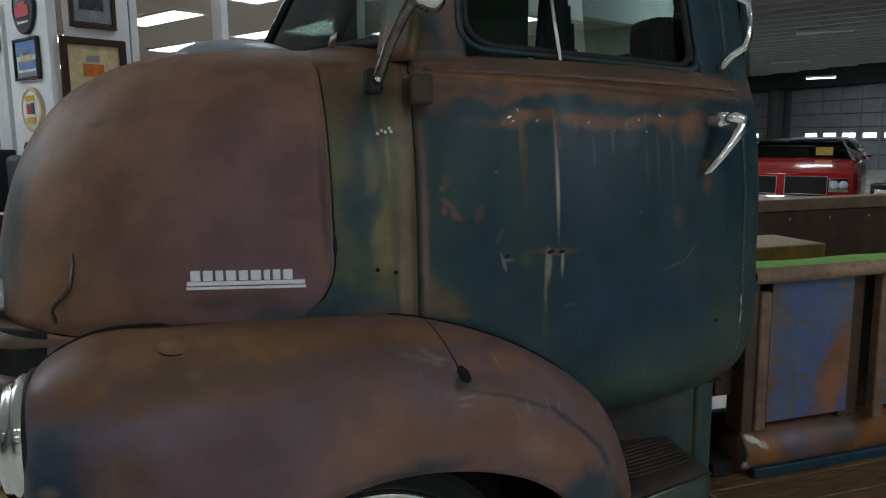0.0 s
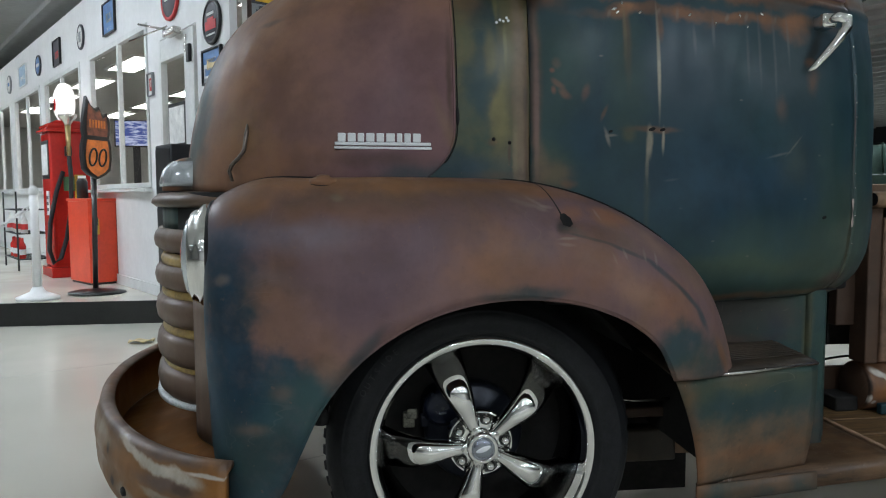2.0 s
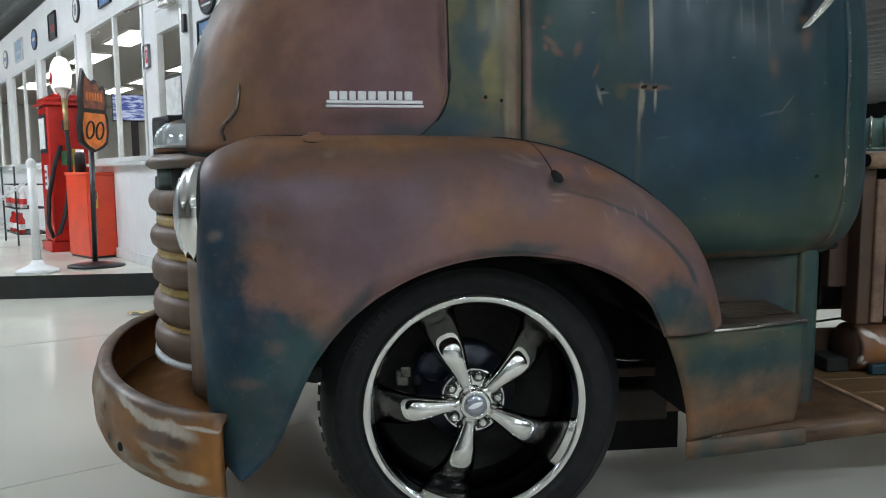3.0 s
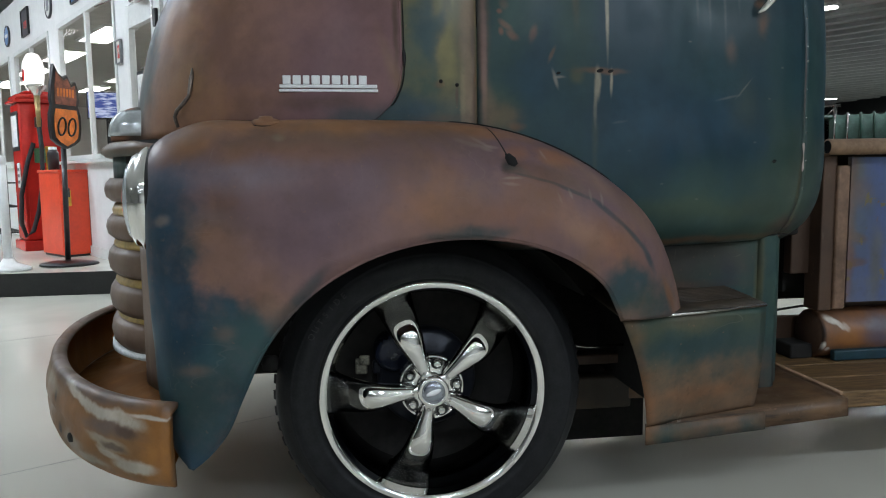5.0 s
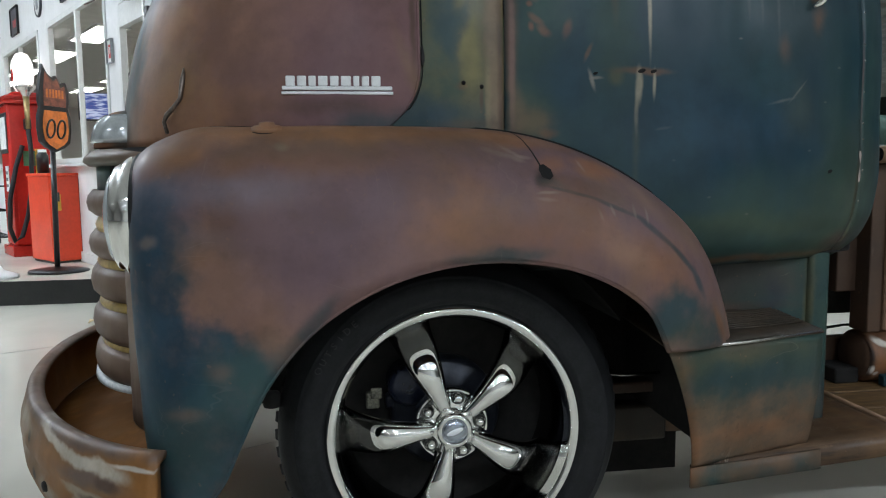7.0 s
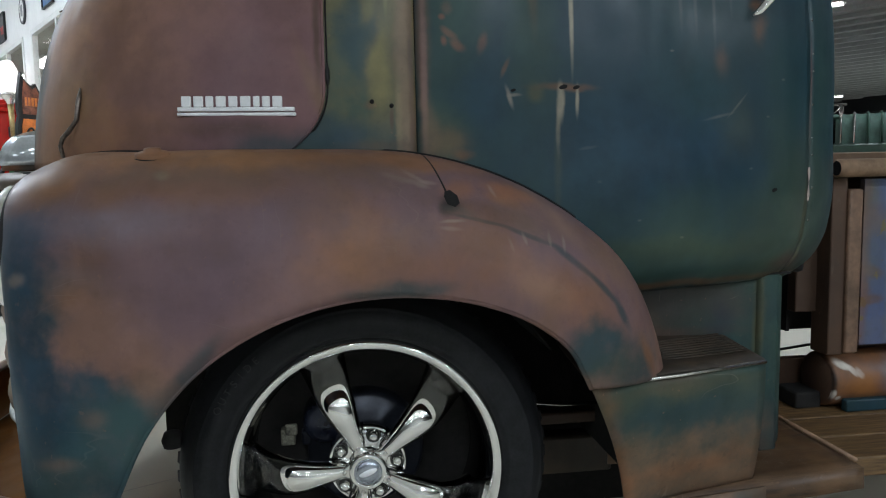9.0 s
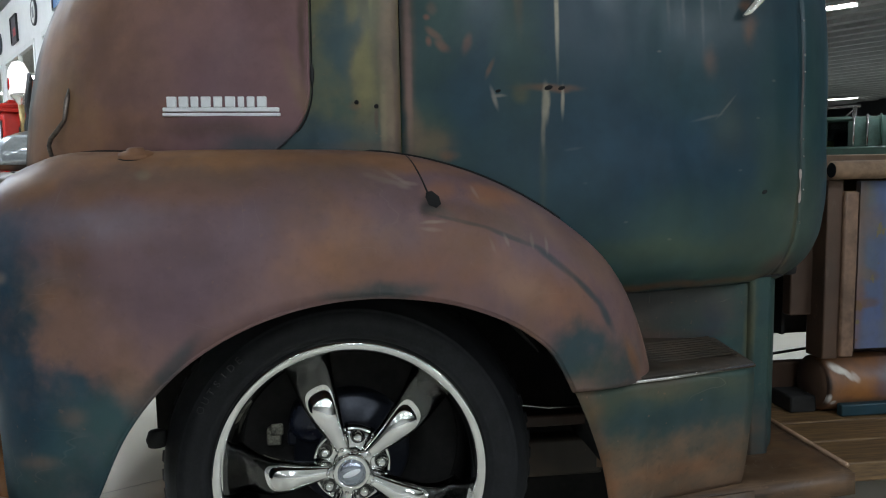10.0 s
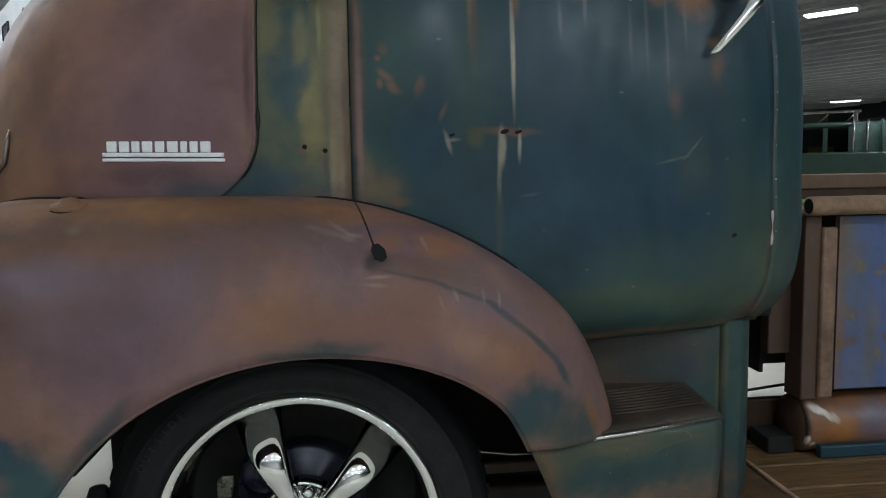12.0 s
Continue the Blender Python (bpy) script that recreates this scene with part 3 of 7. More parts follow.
BED_PANEL = p.done(0.42)

p = OldPaint("orange_tank_steel").lay((0.26, 0.105, 0.036), (0.15, 0.09, 0.066), 0.60)
p.stain_or_light(MAUVE, 0.7, 1.52, 0.38, 0.10, 0.05, 0.5)
p.stain_or_light((0.10, 0.10, 0.15), 0.6, 1.47, 0.37, 0.06, 0.03, 0.6)
p.stain_or_light(TEAL, 0.7, 1.66, 0.42, 0.08, 0.06, 0.5)
p.stain_or_light((0.66, 0.62, 0.56), 0.97, 1.302, 0.420, 0.022, 0.010, 0.3, 0.7, 25)
p.stain_or_light((0.66, 0.62, 0.56), 0.97, 1.326, 0.404, 0.018, 0.008, 0.3, 0.7, 50)
p.stain_or_light((0.66, 0.62, 0.56), 0.95, 1.345, 0.395, 0.014, 0.009, 0.3, 1.2, 60)
p.stain_or_light((0.17, 0.10, 0.085), 0.8, 1.50, 0.41, 0.14, 0.03, 0.5)
p.stain_or_light((0.16, 0.16, 0.20), 0.7, 1.46, 0.40, 0.05, 0.02, 0.6)
p.stain_or_light((0.30, 0.120, 0.034), 0.8, 1.345, 0.350, 0.05, 0.05, 0.5, 1.2)
p.stain_or_light((0.030, 0.022, 0.018), 0.95, 1.266, 0.375, 0.009, 0.075, 0.5, 0.6)
p.stain_or_light((0.66, 0.62, 0.56), 0.95, 1.270, 0.338, 0.006, 0.013, 0.35, 0.8)
p.stain_or_light((0.66, 0.62, 0.56), 0.90, 1.285, 0.326, 0.008, 0.006, 0.35, 1.0)
p.stain_or_light((0.075, 0.050, 0.036), 0.7, 1.42, 0.31, 0.16, 0.020, 0.5, 1.2)
TANK_PAINT = p.done(0.38)

# Running board: dark brown steel, trodden bare in streaks.
p = OldPaint("trodden_board_steel").lay((0.062, 0.037, 0.022), (0.105, 0.058, 0.030), 0.5)
p.c = p.mix(p.math("MULTIPLY", p.span(p.noise(26, 5, 0.65, (0.16, 1, 1), (3, 3, 1)), 0.50, 0.64), 0.65), p.c, (0.185, 0.110, 0.062))
p.c = p.mix(p.math("MULTIPLY", p.span(p.noise(34, 4, 0.6, (0.12, 1, 1), (1, 6, 2)), 0.56, 0.66), 0.75), p.c, (0.026, 0.018, 0.014))
p.stain_or_light((0.21, 0.110, 0.050), 0.6, 1.02, 0.25, 0.05, 0.05, 0.6, 1.4)
BOARD_PAINT = p.done(0.42, 0.25, 0.5)
RAIL_STEEL = plain("tan_rail_steel", (0.38, 0.235, 0.145), 0.5, 0.0, 0.2, 9)
POST_STEEL = plain("brown_post_steel", (0.20, 0.115, 0.072), 0.5, 0.0, 0.25, 9)
CHROME = plain("chrome", (0.90, 0.89, 0.87), 0.05, 1.0, 0.03, 6)
DULL_CHROME = plain("dull_chrome", (0.62, 0.60, 0.57), 0.26, 1.0, 0.15, 22)
BRIGHT = plain("bright_emblem_metal", (0.90, 0.91, 0.92), 0.3, 0.1, 0.04, 40)
RUBBER = plain("black_tyre_rubber", (0.0145, 0.0150, 0.0165), 0.55, 0.0, 0.2, 30, 0.1)
# For black parts underneath, and for blocks that stand in for shade.
DARK = plain("black_underbody_and_shade", (0.014, 0.0125, 0.011), 0.9, 0.0, 0.3, 9)
RUBBER.node_tree.nodes["Principled BSDF"].inputs["Specular IOR Level"].default_value = 0.22
DRUM = plain("blue_grey_drum_steel", (0.022, 0.025, 0.034), 0.35, 0.5, 0.2, 20)
SEAL = plain("black_rubber_seal", (0.012, 0.012, 0.012), 0.7)
HOLE = plain("dark_hole", (0.006, 0.005, 0.005), 0.9)
GREY_PAINT = plain("pale_grey_blue_paint", (0.33, 0.37, 0.40), 0.35, 0.0, 0.15, 12)
CREAM = plain("cream_gold_inner_paint", (0.50, 0.34, 0.11), 0.4, 0.0, 0.2, 12)
LENS = clear("ribbed_lens_glass", (0.95, 0.97, 1.0), 0.12)
LENS.node_tree.nodes["Principled BSDF"].inputs["IOR"].default_value = 1.45
CAB_GREEN = plain("dark_green_cab_lining", (0.025, 0.09, 0.03), 0.5, 0.0, 0.2, 10)
SEAT_BLACK = plain("black_seat_cloth", (0.012, 0.012, 0.013), 0.8, 0.0, 0.2, 40)
CAR_GLASS = clear("car_window_glass", (0.20, 0.28, 0.24), coat=0.6)
SCREEN_GLASS = clear("windscreen_glass", (0.022, 0.036, 0.032), coat=0.6)
DARK_GLASS = clear("parked_car_glass", (0.008, 0.011, 0.011), coat=0.6)
LAMP_GLASS = plain("bright_ribbed_lamp_glass", (0.66, 0.70, 0.73), 0.06, 0.55, 0.08, 30)
# White of the lit floor that shows in the gap below the grille.
LIT_GAP = plain("lit_gap_white", (0.70, 0.72, 0.72), 0.5, 0.0, 0.18, 25)
LIME = plain("lime_green_cloth", (0.16, 0.42, 0.02), 0.7, 0.0, 0.1, 20)

# ---- building helpers ----


def part(name, bm, material, parent=None, label="", smooth=True, thick=0.0, bevel=0.0):
    """One mesh object out of a bmesh, under a thing or a part."""
    me = bpy.data.meshes.new(name)
    bmesh.ops.recalc_face_normals(bm, faces=bm.faces)
    bm.to_mesh(me)
    bm.free()
    for p in me.polygons:
        p.use_smooth = smooth
    me.materials.append(material)
    ob = new(name, me)
    if parent is not None:
        ob.parent = parent
    if label:
        ob["label"] = label
    if thick:
        m = ob.modifiers.new("sheet", "SOLIDIFY")
        m.thickness, m.offset = thick, 0.0
    if bevel:
        m = ob.modifiers.new("edge", "BEVEL")
        m.width, m.segments, m.limit_method = bevel, 2, "ANGLE"
        me.set_sharp_from_angle(angle=radians(40))
    return ob


def thing(name, label, category, group="", kind="", at=(0, 0, 0), turn=0.0):
    ob = new(name)
    ob.empty_display_size = 0.1
    ob.matrix_world = pose(*at, 0, 0, turn)
    return tagged(ob, label, category, group, kind)


def sheet(fn, nu, nv, closed=False):
    """A grid of points fn(u, v), u and v from 0 to 1."""
    bm = bmesh.new()
    rows = [[bm.verts.new(fn(i / nu, j / nv)) for j in range(nv + 1)] for i in range(nu + (0 if closed else 1))]
    n = len(rows)
    for i in range(nu):
        a, b = rows[i], rows[(i + 1) % n]
        for j in range(nv):
            bm.faces.new((a[j], b[j], b[j + 1], a[j + 1]))
    bmesh.ops.remove_doubles(bm, verts=bm.verts, dist=1e-5)
    return bm


def block(*boxes, bm=None):
    """Boxes (x0, y0, z0, x1, y1, z1) in one bmesh."""
    bm = bm or bmesh.new()
    for x0, y0, z0, x1, y1, z1 in boxes:
        m = Matrix.LocRotScale(((x0 + x1) / 2, (y0 + y1) / 2, (z0 + z1) / 2), None, (x1 - x0, y1 - y0, z1 - z0))
        bmesh.ops.create_cube(bm, size=1, matrix=m)
    return bm


def rod(points, r, n=10, ends=True, bm=None):
    """A round bar along points; r is one radius or one for each point."""
    bm = bm or bmesh.new()
    pts = [Vector(p) for p in points]
    radii = r if isinstance(r, (list, tuple)) else [r] * len(pts)
    rings, side = [], None
    for i, p in enumerate(pts):
        d = (pts[min(i + 1, len(pts) - 1)] - pts[max(i - 1, 0)]).normalized()
        if side is None:
            side = d.orthogonal().normalized()
        side = (side - d * side.dot(d)).normalized()
        up = d.cross(side)
        rings.append([bm.verts.new(p + radii[i] * (math.cos(k * math.tau / n) * side + math.sin(k * math.tau / n) * up)) for k in range(n)])
    for a, b in zip(rings, rings[1:]):
        for k in range(n):
            bm.faces.new((a[k], a[(k + 1) % n], b[(k + 1) % n], b[k]))
    if ends:
        bm.faces.new(rings[0][::-1]), bm.faces.new(rings[-1])
    return bm


def lathe(profile, n=48, m=None, bm=None):
    """A turned form: profile of (radius, height) round its own z, set by the matrix m."""
    bm = bm or bmesh.new()
    m = m or Matrix()
    rings = []
    for r, h in profile:
        if r < 1e-6:
            rings.append([bm.verts.new(m @ Vector((0, 0, h)))])
        else:
            rings.append([bm.verts.new(m @ Vector((r * math.cos(k * math.tau / n), r * math.sin(k * math.tau / n), h))) for k in range(n)])
    for a, b in zip(rings, rings[1:]):
        for k in range(n):
            q = [a[k % len(a)], a[(k + 1) % len(a)], b[(k + 1) % len(b)], b[k % len(b)]]
            q = list(dict.fromkeys(q))
            if len(q) > 2:
                bm.faces.new(q)
    return bm


def prism(outline, y0, y1, bm=None):
    """An outline of (x, z) drawn out from y0 to y1."""
    bm = bm or bmesh.new()
    a = [bm.verts.new((x, y0, z)) for x, z in outline]
    b = [bm.verts.new((x, y1, z)) for x, z in outline]
    n = len(a)
    bm.faces.new(a), bm.faces.new(b[::-1])
    for i in range(n):
        bm.faces.new((a[i], b[i], b[(i + 1) % n], a[(i + 1) % n]))
    return bm


def curve(points):
    """A smooth run through points of any dimension: a function of u from 0 to 1."""
    p = np.array(points, float)
    s = np.concatenate([[0], np.cumsum(np.linalg.norm(np.diff(p, axis=0), axis=1))])
    s /= s[-1]
    d = np.gradient(p, s, axis=0)

    def at(u):
        i = int(np.clip(np.searchsorted(s, u) - 1, 0, len(s) - 2))
        h = s[i + 1] - s[i]
        t = (u - s[i]) / h
        return (2 * t**3 - 3 * t**2 + 1) * p[i] + (t**3 - 2 * t**2 + t) * h * d[i] + (3 * t**2 - 2 * t**3) * p[i + 1] + (t**3 - t**2) * h * d[i + 1]
    return at


def level(table):
    """A smooth value of one number, from pairs in rising order."""
    xs, ys = np.array([a for a, _ in table]), np.array([b for _, b in table])
    d = np.gradient(ys, xs)

    def at(x):
        x = float(np.clip(x, xs[0], xs[-1]))
        i = int(np.clip(np.searchsorted(xs, x) - 1, 0, len(xs) - 2))
        h = xs[i + 1] - xs[i]
        t = (x - xs[i]) / h
        return float((2 * t**3 - 3 * t**2 + 1) * ys[i] + (t**3 - 2 * t**2 + t) * h * d[i] + (3 * t**2 - 2 * t**3) * ys[i + 1] + (t**3 - t**2) * h * d[i + 1])
    return at


# ---- the hall ----
n = Net("pale_polished_floor")
spots = n.noise(0.7, 3, 0.5)
n.end(n.mix(n.span(spots, 0.35, 0.68), (0.62, 0.60, 0.52), (0.68, 0.66, 0.58)), n.span(n.noise(1.3, 3, 0.5, None, (4, 2, 0)), 0.35, 0.65, 0.15, 0.27))
n.bsdf.inputs["Specular IOR Level"].default_value = 0.25
FLOOR_MAT = n.mat
WHITE_WALL = plain("white_wall_paint", (0.80, 0.80, 0.80), 0.55, 0, 0.03, 3)
GREY_WALL = plain("grey_hall_wall", (0.16, 0.17, 0.175), 0.7, 0, 0.12, 2)
GREY_CEIL = plain("pale_ribbed_ceiling", (0.58, 0.59, 0.59), 0.8, 0, 0.06, 1.5)
GREY = plain("grey_office_wall", (0.60, 0.60, 0.58), 0.7, 0, 0.05, 3)
BLACK_EDGE = plain("black_rubber_edge", (0.016, 0.016, 0.016), 0.5, 0, 0.2, 10)
WHITE_FRAME = plain("white_window_frame", (0.72, 0.73, 0.72), 0.4, 0, 0.05, 8)
PANE = clear("office_window_glass", (0.95, 0.97, 0.96))
X_LO, X_HI, Y_LO, Y_HI = -16.0, 24.0, -11.0, 34.0


def setting(name, bm, material, label, category, **more):
    return tagged(part(name, bm, material, smooth=False, **more), label, category, kind="structure")


hall_floor = setting("floor", block((X_LO, Y_LO, -0.12, X_HI, Y_HI, 0.0)), FLOOR_MAT, "pale polished concrete hall floor with a soft sheen", "floor")
for k in range(-1, 3):
    cut = block((-9, -0.0016, -0.01, 9, 0.0016, 0.0008))
    cut.transform(pose(-2.21 - 1.57 * k, 2.47 + 2.57 * k * 0.6, 0, 0, 0, 28.4))
    part("joint", cut, plain("grey_floor_joint", (0.44, 0.43, 0.39), 0.7), hall_floor, smooth=False)
bm = block((X_LO, Y_LO, CEIL, X_HI, Y_HI, CEIL + 0.15))
for k in range(-32, 36):
    rib = block((-40, -0.07, -0.09, 40, 0.07, 0.0))
    rib.transform(pose(4 + 0.78 * k * 0.848, 11 + 0.78 * k * 0.529, CEIL - 0.003, 0, 0, -58))
    me = bpy.data.meshes.new("rib")
    rib.to_mesh(me)
    rib.free()
    bm.from_mesh(me)
    bpy.data.meshes.remove(me)
setting("ceiling", bm, GREY_CEIL, "pale ribbed steel hall ceiling", "ceiling")
setting("wall_south", block((X_LO, Y_LO - 0.2, 0, X_HI, Y_LO, CEIL)), GREY, "plain pale hall wall behind the aisle", "wall")
setting("wall_west", block((X_LO - 0.2, Y_LO, 0, X_LO, Y_HI, CEIL)), GREY, "plain pale hall wall", "wall")
setting("wall_east", block((X_HI, Y_LO, 0, X_HI + 0.2, Y_HI, CEIL)), GREY_WALL, "plain grey hall wall", "wall")
setting("wall_north", block((X_LO, Y_HI, 0, X_HI, Y_HI + 0.2, CEIL)), GREY_WALL, "grey hall end wall with roller doors", "wall")
PLAT = 0.17
setting("platform", block((X_LO, 4.16, 0.0, -1.55, 14.0, PLAT)), FLOOR_MAT, "raised pale tiled floor before the office windows", "platform", bevel=0.006)
setting("platform_edge", block((X_LO, 4.135, 0.0, -1.55, 4.156, PLAT + 0.004)), BLACK_EDGE, "black rubber nosing along the raised floor", "step edge")
for i, (x, y) in enumerate(HALL_TUBES):
    tube_lamp("tube_light", x, y, CEIL - 0.20, watts=74.0 if y >= 3 else 34.0 if y > 0 else (46.0 if y > -5 else 27.0 if y > -8 else 19.0) * (1.0 + 0.12 * x))
# Fill lamps without a fitting, added to brighten the ceiling by the office.
for x, y in HALL_TUBES[-3:]:
    up = tube_lamp("ceiling_fill", x, y, CEIL - 0.75, watts=120.0)
    up.matrix_world = pose(x, y, CEIL - 0.75, 180)

# ---- the truck ----
truck = thing("truck", "old cab-over truck in rusted brown and teal paint on chrome wheels", "truck")

HOOD_X, HOOD_A, HOOD_B, HOOD_H, HOOD_Z, HOOD_N, HOOD_SX, HOOD_SY = -0.03, 0.7915, 0.7845, 1.1982, 0.3842, 2.483, 3.95, 5.47


def hood_at(z, f, side=-1):
    """The hood's skin at height z; f: 0 at the cab's side seam, 1 at the nose."""
    s = HOOD_SX * f + HOOD_SY * (1 - f)
    w = min(max((z - HOOD_Z) / HOOD_H, 0), 1)
    u = (1 - w**s) ** (HOOD_N / s)
    return Vector((HOOD_X - HOOD_A * (u * f) ** (1 / HOOD_N), Y0 + side * HOOD_B * (u * (1 - f)) ** (1 / HOOD_N), z))


def hood_y(x, z):
    """The near side of the hood at x."""
    lo, hi = 0.0, 1.0
    for _ in range(40):
        mid = (lo + hi) / 2
        lo, hi = (mid, hi) if hood_at(z, mid).x > x else (lo, mid)
    return hood_at(z, lo).y


def rise(v, bottom, top):
    return bottom + (top - bottom) * (1 - (1 - v) ** 2.2)


def hood_point(u, v):
    f = math.sin(u * math.pi / 2) ** 2 if u <= 1 else 1
    return hood_at(rise(v, 0.985, HOOD_Z + HOOD_H), f)


def hood_f(x, z):
    """The f at which the hood's skin at height z passes x."""
    lo, hi = 0.0, 1.0
    for _ in range(40):
        mid = (lo + hi) / 2
        lo, hi = (mid, hi) if hood_at(z, mid).x > x else (lo, mid)
    return lo


def hood_edge(z):
    """Where the hood's rear edge runs: upright, and cut round at its foot."""
    d = max(0.0, min(1.0, (1.135 - z) / 0.15))
    return -0.062 - 0.17 * (1 - math.sqrt(1 - d * d))


def nose(u, v):
    """From the near seam round the nose to the far seam."""
    a = u * 2
    side = -1 if a <= 1 else 1
    a = a if a <= 1 else 2 - a
    z = rise(v, 0.985, HOOD_Z + HOOD_H - 0.0004)
    f0 = hood_f(hood_edge(z), z)
    return hood_at(z, min(f0 + (1 - f0) * math.sin(a * math.pi / 2) ** 2.4, 1), side)


hood = part("hood", sheet(nose, 120, 60), HOOD_PAINT, truck, "brown-mauve rusted hood", thick=0.004)

# Cab side in plan, from the cowl to the rear wall, and how far it leans in with height.
PLAN = curve([(-0.06, 0.021), (0.11, 0.022), (0.25, -0.002), (0.41, -0.015), (0.60, 0.0), (0.80, 0.045), (0.95, 0.093), (1.05, 0.138), (1.12, 0.195), (1.165, 0.28), (1.182, 0.42), (1.185, Y0)])
LEAN_IN = level([(0.66, 0.16), (0.70, 0.085), (0.735, 0.045), (0.79, 0.014), (0.86, 0.0), (1.05, 0.0), (1.20, 0.002), (1.30, 0.012), (1.40, 0.030), (1.47, 0.050), (1.55, 0.085), (1.70, 0.125), (1.90, 0.19), (2.02, 0.26)])


def cab_at(u, z, out=0.0):
    """The cab's skin at u along its plan and height z; out: metres proud of it."""
    p, q = PLAN(max(u - 0.004, 0)), PLAN(min(u + 0.004, 1))
    t = (q - p) / np.linalg.norm(q - p)
    c = PLAN(u)
    off = LEAN_IN(z) - out
    return Vector((c[0] - t[1] * off * (0.4 if off > 0 and z > 1.2 else 1.0), c[1] + t[0] * off, z))


def plan_u(x):
    lo, hi = 0.0, 0.75
    for _ in range(40):
        mid = (lo + hi) / 2
        lo, hi = (mid, hi) if PLAN(mid)[0] < x else (lo, mid)
    return lo


U_A, U_B = plan_u(0.112), plan_u(1.006)
SEAM = 0.0009


def belt(z):
    """The raised belt moulding below the windows."""
    d = (z - 1.482) / 0.007
    return 0.009 * math.exp(-d * d)


def door_point(u, v):
    uu = U_A + SEAM * 0.6 + (U_B - U_A - SEAM * 1.2) * u
    top = 1.545 - 0.028 * u
    z = 0.70 + (top - 0.70) * v
    return cab_at(uu, z, belt(z + 0.05 * (u - 0.45)))


door = part("door", sheet(door_point, 60, 170), DOOR_PAINT, truck, "teal door with rust streaks", thick=0.004)


def rear_point(u, v):
    uu = U_B + SEAM * 0.3 + (1 - U_B) * u
    z = 0.69 + (2.02 - 0.69) * v
    return cab_at(min(uu, 1), z, belt(z + 0.03))


rear_bm = sheet(rear_point, 40, 120)
bmesh.ops.delete(rear_bm, geom=[f for f in rear_bm.faces if f.calc_center_median().y > 0.32 and 1.53 < f.calc_center_median().z < 1.93], context="FACES")
part("rear_corner", rear_bm, DOOR_PAINT, truck, "teal rear cab corner", thick=0.004)


def mirror_y(bm):
    """Adds the far side's copy."""
    geo = bmesh.ops.duplicate(bm, geom=bm.verts[:] + bm.edges[:] + bm.faces[:])["geom"]
    for v in geo:
        if isinstance(v, bmesh.types.BMVert):
            v.co.y = 2 * Y0 - v.co.y
    return bm


def far(ob):
    """The same part on the truck's far side."""
    c = ob.copy()
    c.data = ob.data.copy()
    c.data.transform(Matrix.Translation((0, 2 * Y0, 0)) @ Matrix.Diagonal((1, -1, 1, 1)))
    c.data.flip_normals()
    scene.collection.objects.link(c)
    return c


far(door), far(bpy.data.objects["rear_corner"])


def cowl_point(u, v):
    """From under the hood's edge back to the door, over the top to the windscreen's foot."""
    z = 0.985 + (1.52 - 0.985) * min(v / 0.6, 1)
    end = cab_at(U_A - SEAM * 0.5, z)
    if v <= 0.6:
        if u < 0.5:
            x = -0.26 + (-0.07 + 0.26) * u / 0.5
            return Vector((x, hood_y(x, z) + 0.006, z))
        a = Vector((-0.07, hood_y(-0.07, z) + 0.006, z))
        b = Vector((-0.045, hood_y(-0.06, z) + 0.001, z))
        k = (u - 0.5) / 0.5
        return a.lerp(b, k / 0.15) if k < 0.15 else b.lerp(end, (k - 0.15) / 0.85)
    k = (v - 0.6) / 0.4
    y = hood_y(-0.05, 1.52) + (Y0 - hood_y(-0.05, 1.52)) * k
    w = abs(y - Y0) / HOOD_B
    a = Vector((-0.09, y, HOOD_Z + HOOD_H * (1 - w**HOOD_SY) ** (1 / HOOD_SY) - 0.006))
    b = Vector((end.x - 0.13 * k, end.y + (Y0 - end.y) * k, 1.52 + 0.075 * math.sin(min(k * 2.5, 1) * math.pi / 2)))
    return a.lerp(b, max(0.0, (u - 0.4) / 0.6))


cowl = part("cowl", sheet(cowl_point, 24, 90), COWL_PAINT, truck, "olive and green cowl panel", thick=0.004)
far(cowl)

# The fender: an outer line (front edge, crown, rear seam) and the wheel arch's lip.
OUTER = curve([(-0.548, 0.292), (-0.580, 0.310), (-0.606, 0.38), (-0.622, 0.55), (-0.628, 0.75), (-0.626, 0.88), (-0.605, 0.965), (-0.54, 1.003), (-0.38, 1.013), (-0.13, 1.014), (0.0, 1.011), (0.10, 1.002), (0.18, 0.984),
               (0.30, 0.938), (0.415, 0.868), (0.515, 0.779), (0.572, 0.685), (0.605, 0.59), (0.613, 0.553)])
ARCH = curve([(-0.532, 0.290), (-0.505, 0.312), (-0.46, 0.365), (-0.425, 0.44), (-0.37, 0.55), (-0.282, 0.65), (-0.175, 0.715), (-0.04, 0.753), (0.095, 0.757), (0.21, 0.735), (0.312, 0.687), (0.375, 0.632), (0.398, 0.592), (0.416, 0.556)])
FOLD = level([(-0.64, -0.02), (-0.60, 0.02), (-0.50, 0.05), (-0.30, 0.05), (0.05, 0.03), (0.15, 0.0), (0.25, -0.022), (0.35, -0.030), (0.46, -0.028), (0.54, -0.005), (0.60, 0.02), (0.63, 0.02)])
LIP = level([(-0.55, -0.175), (-0.40, -0.205), (0.0, -0.195), (0.25, -0.185), (0.36, -0.16), (0.42, -0.135)])
ROUND = level([(-0.65, 2.6), (-0.35, 3.0), (0.0, 2.4), (0.15, 2.0), (0.65, 2.0)])


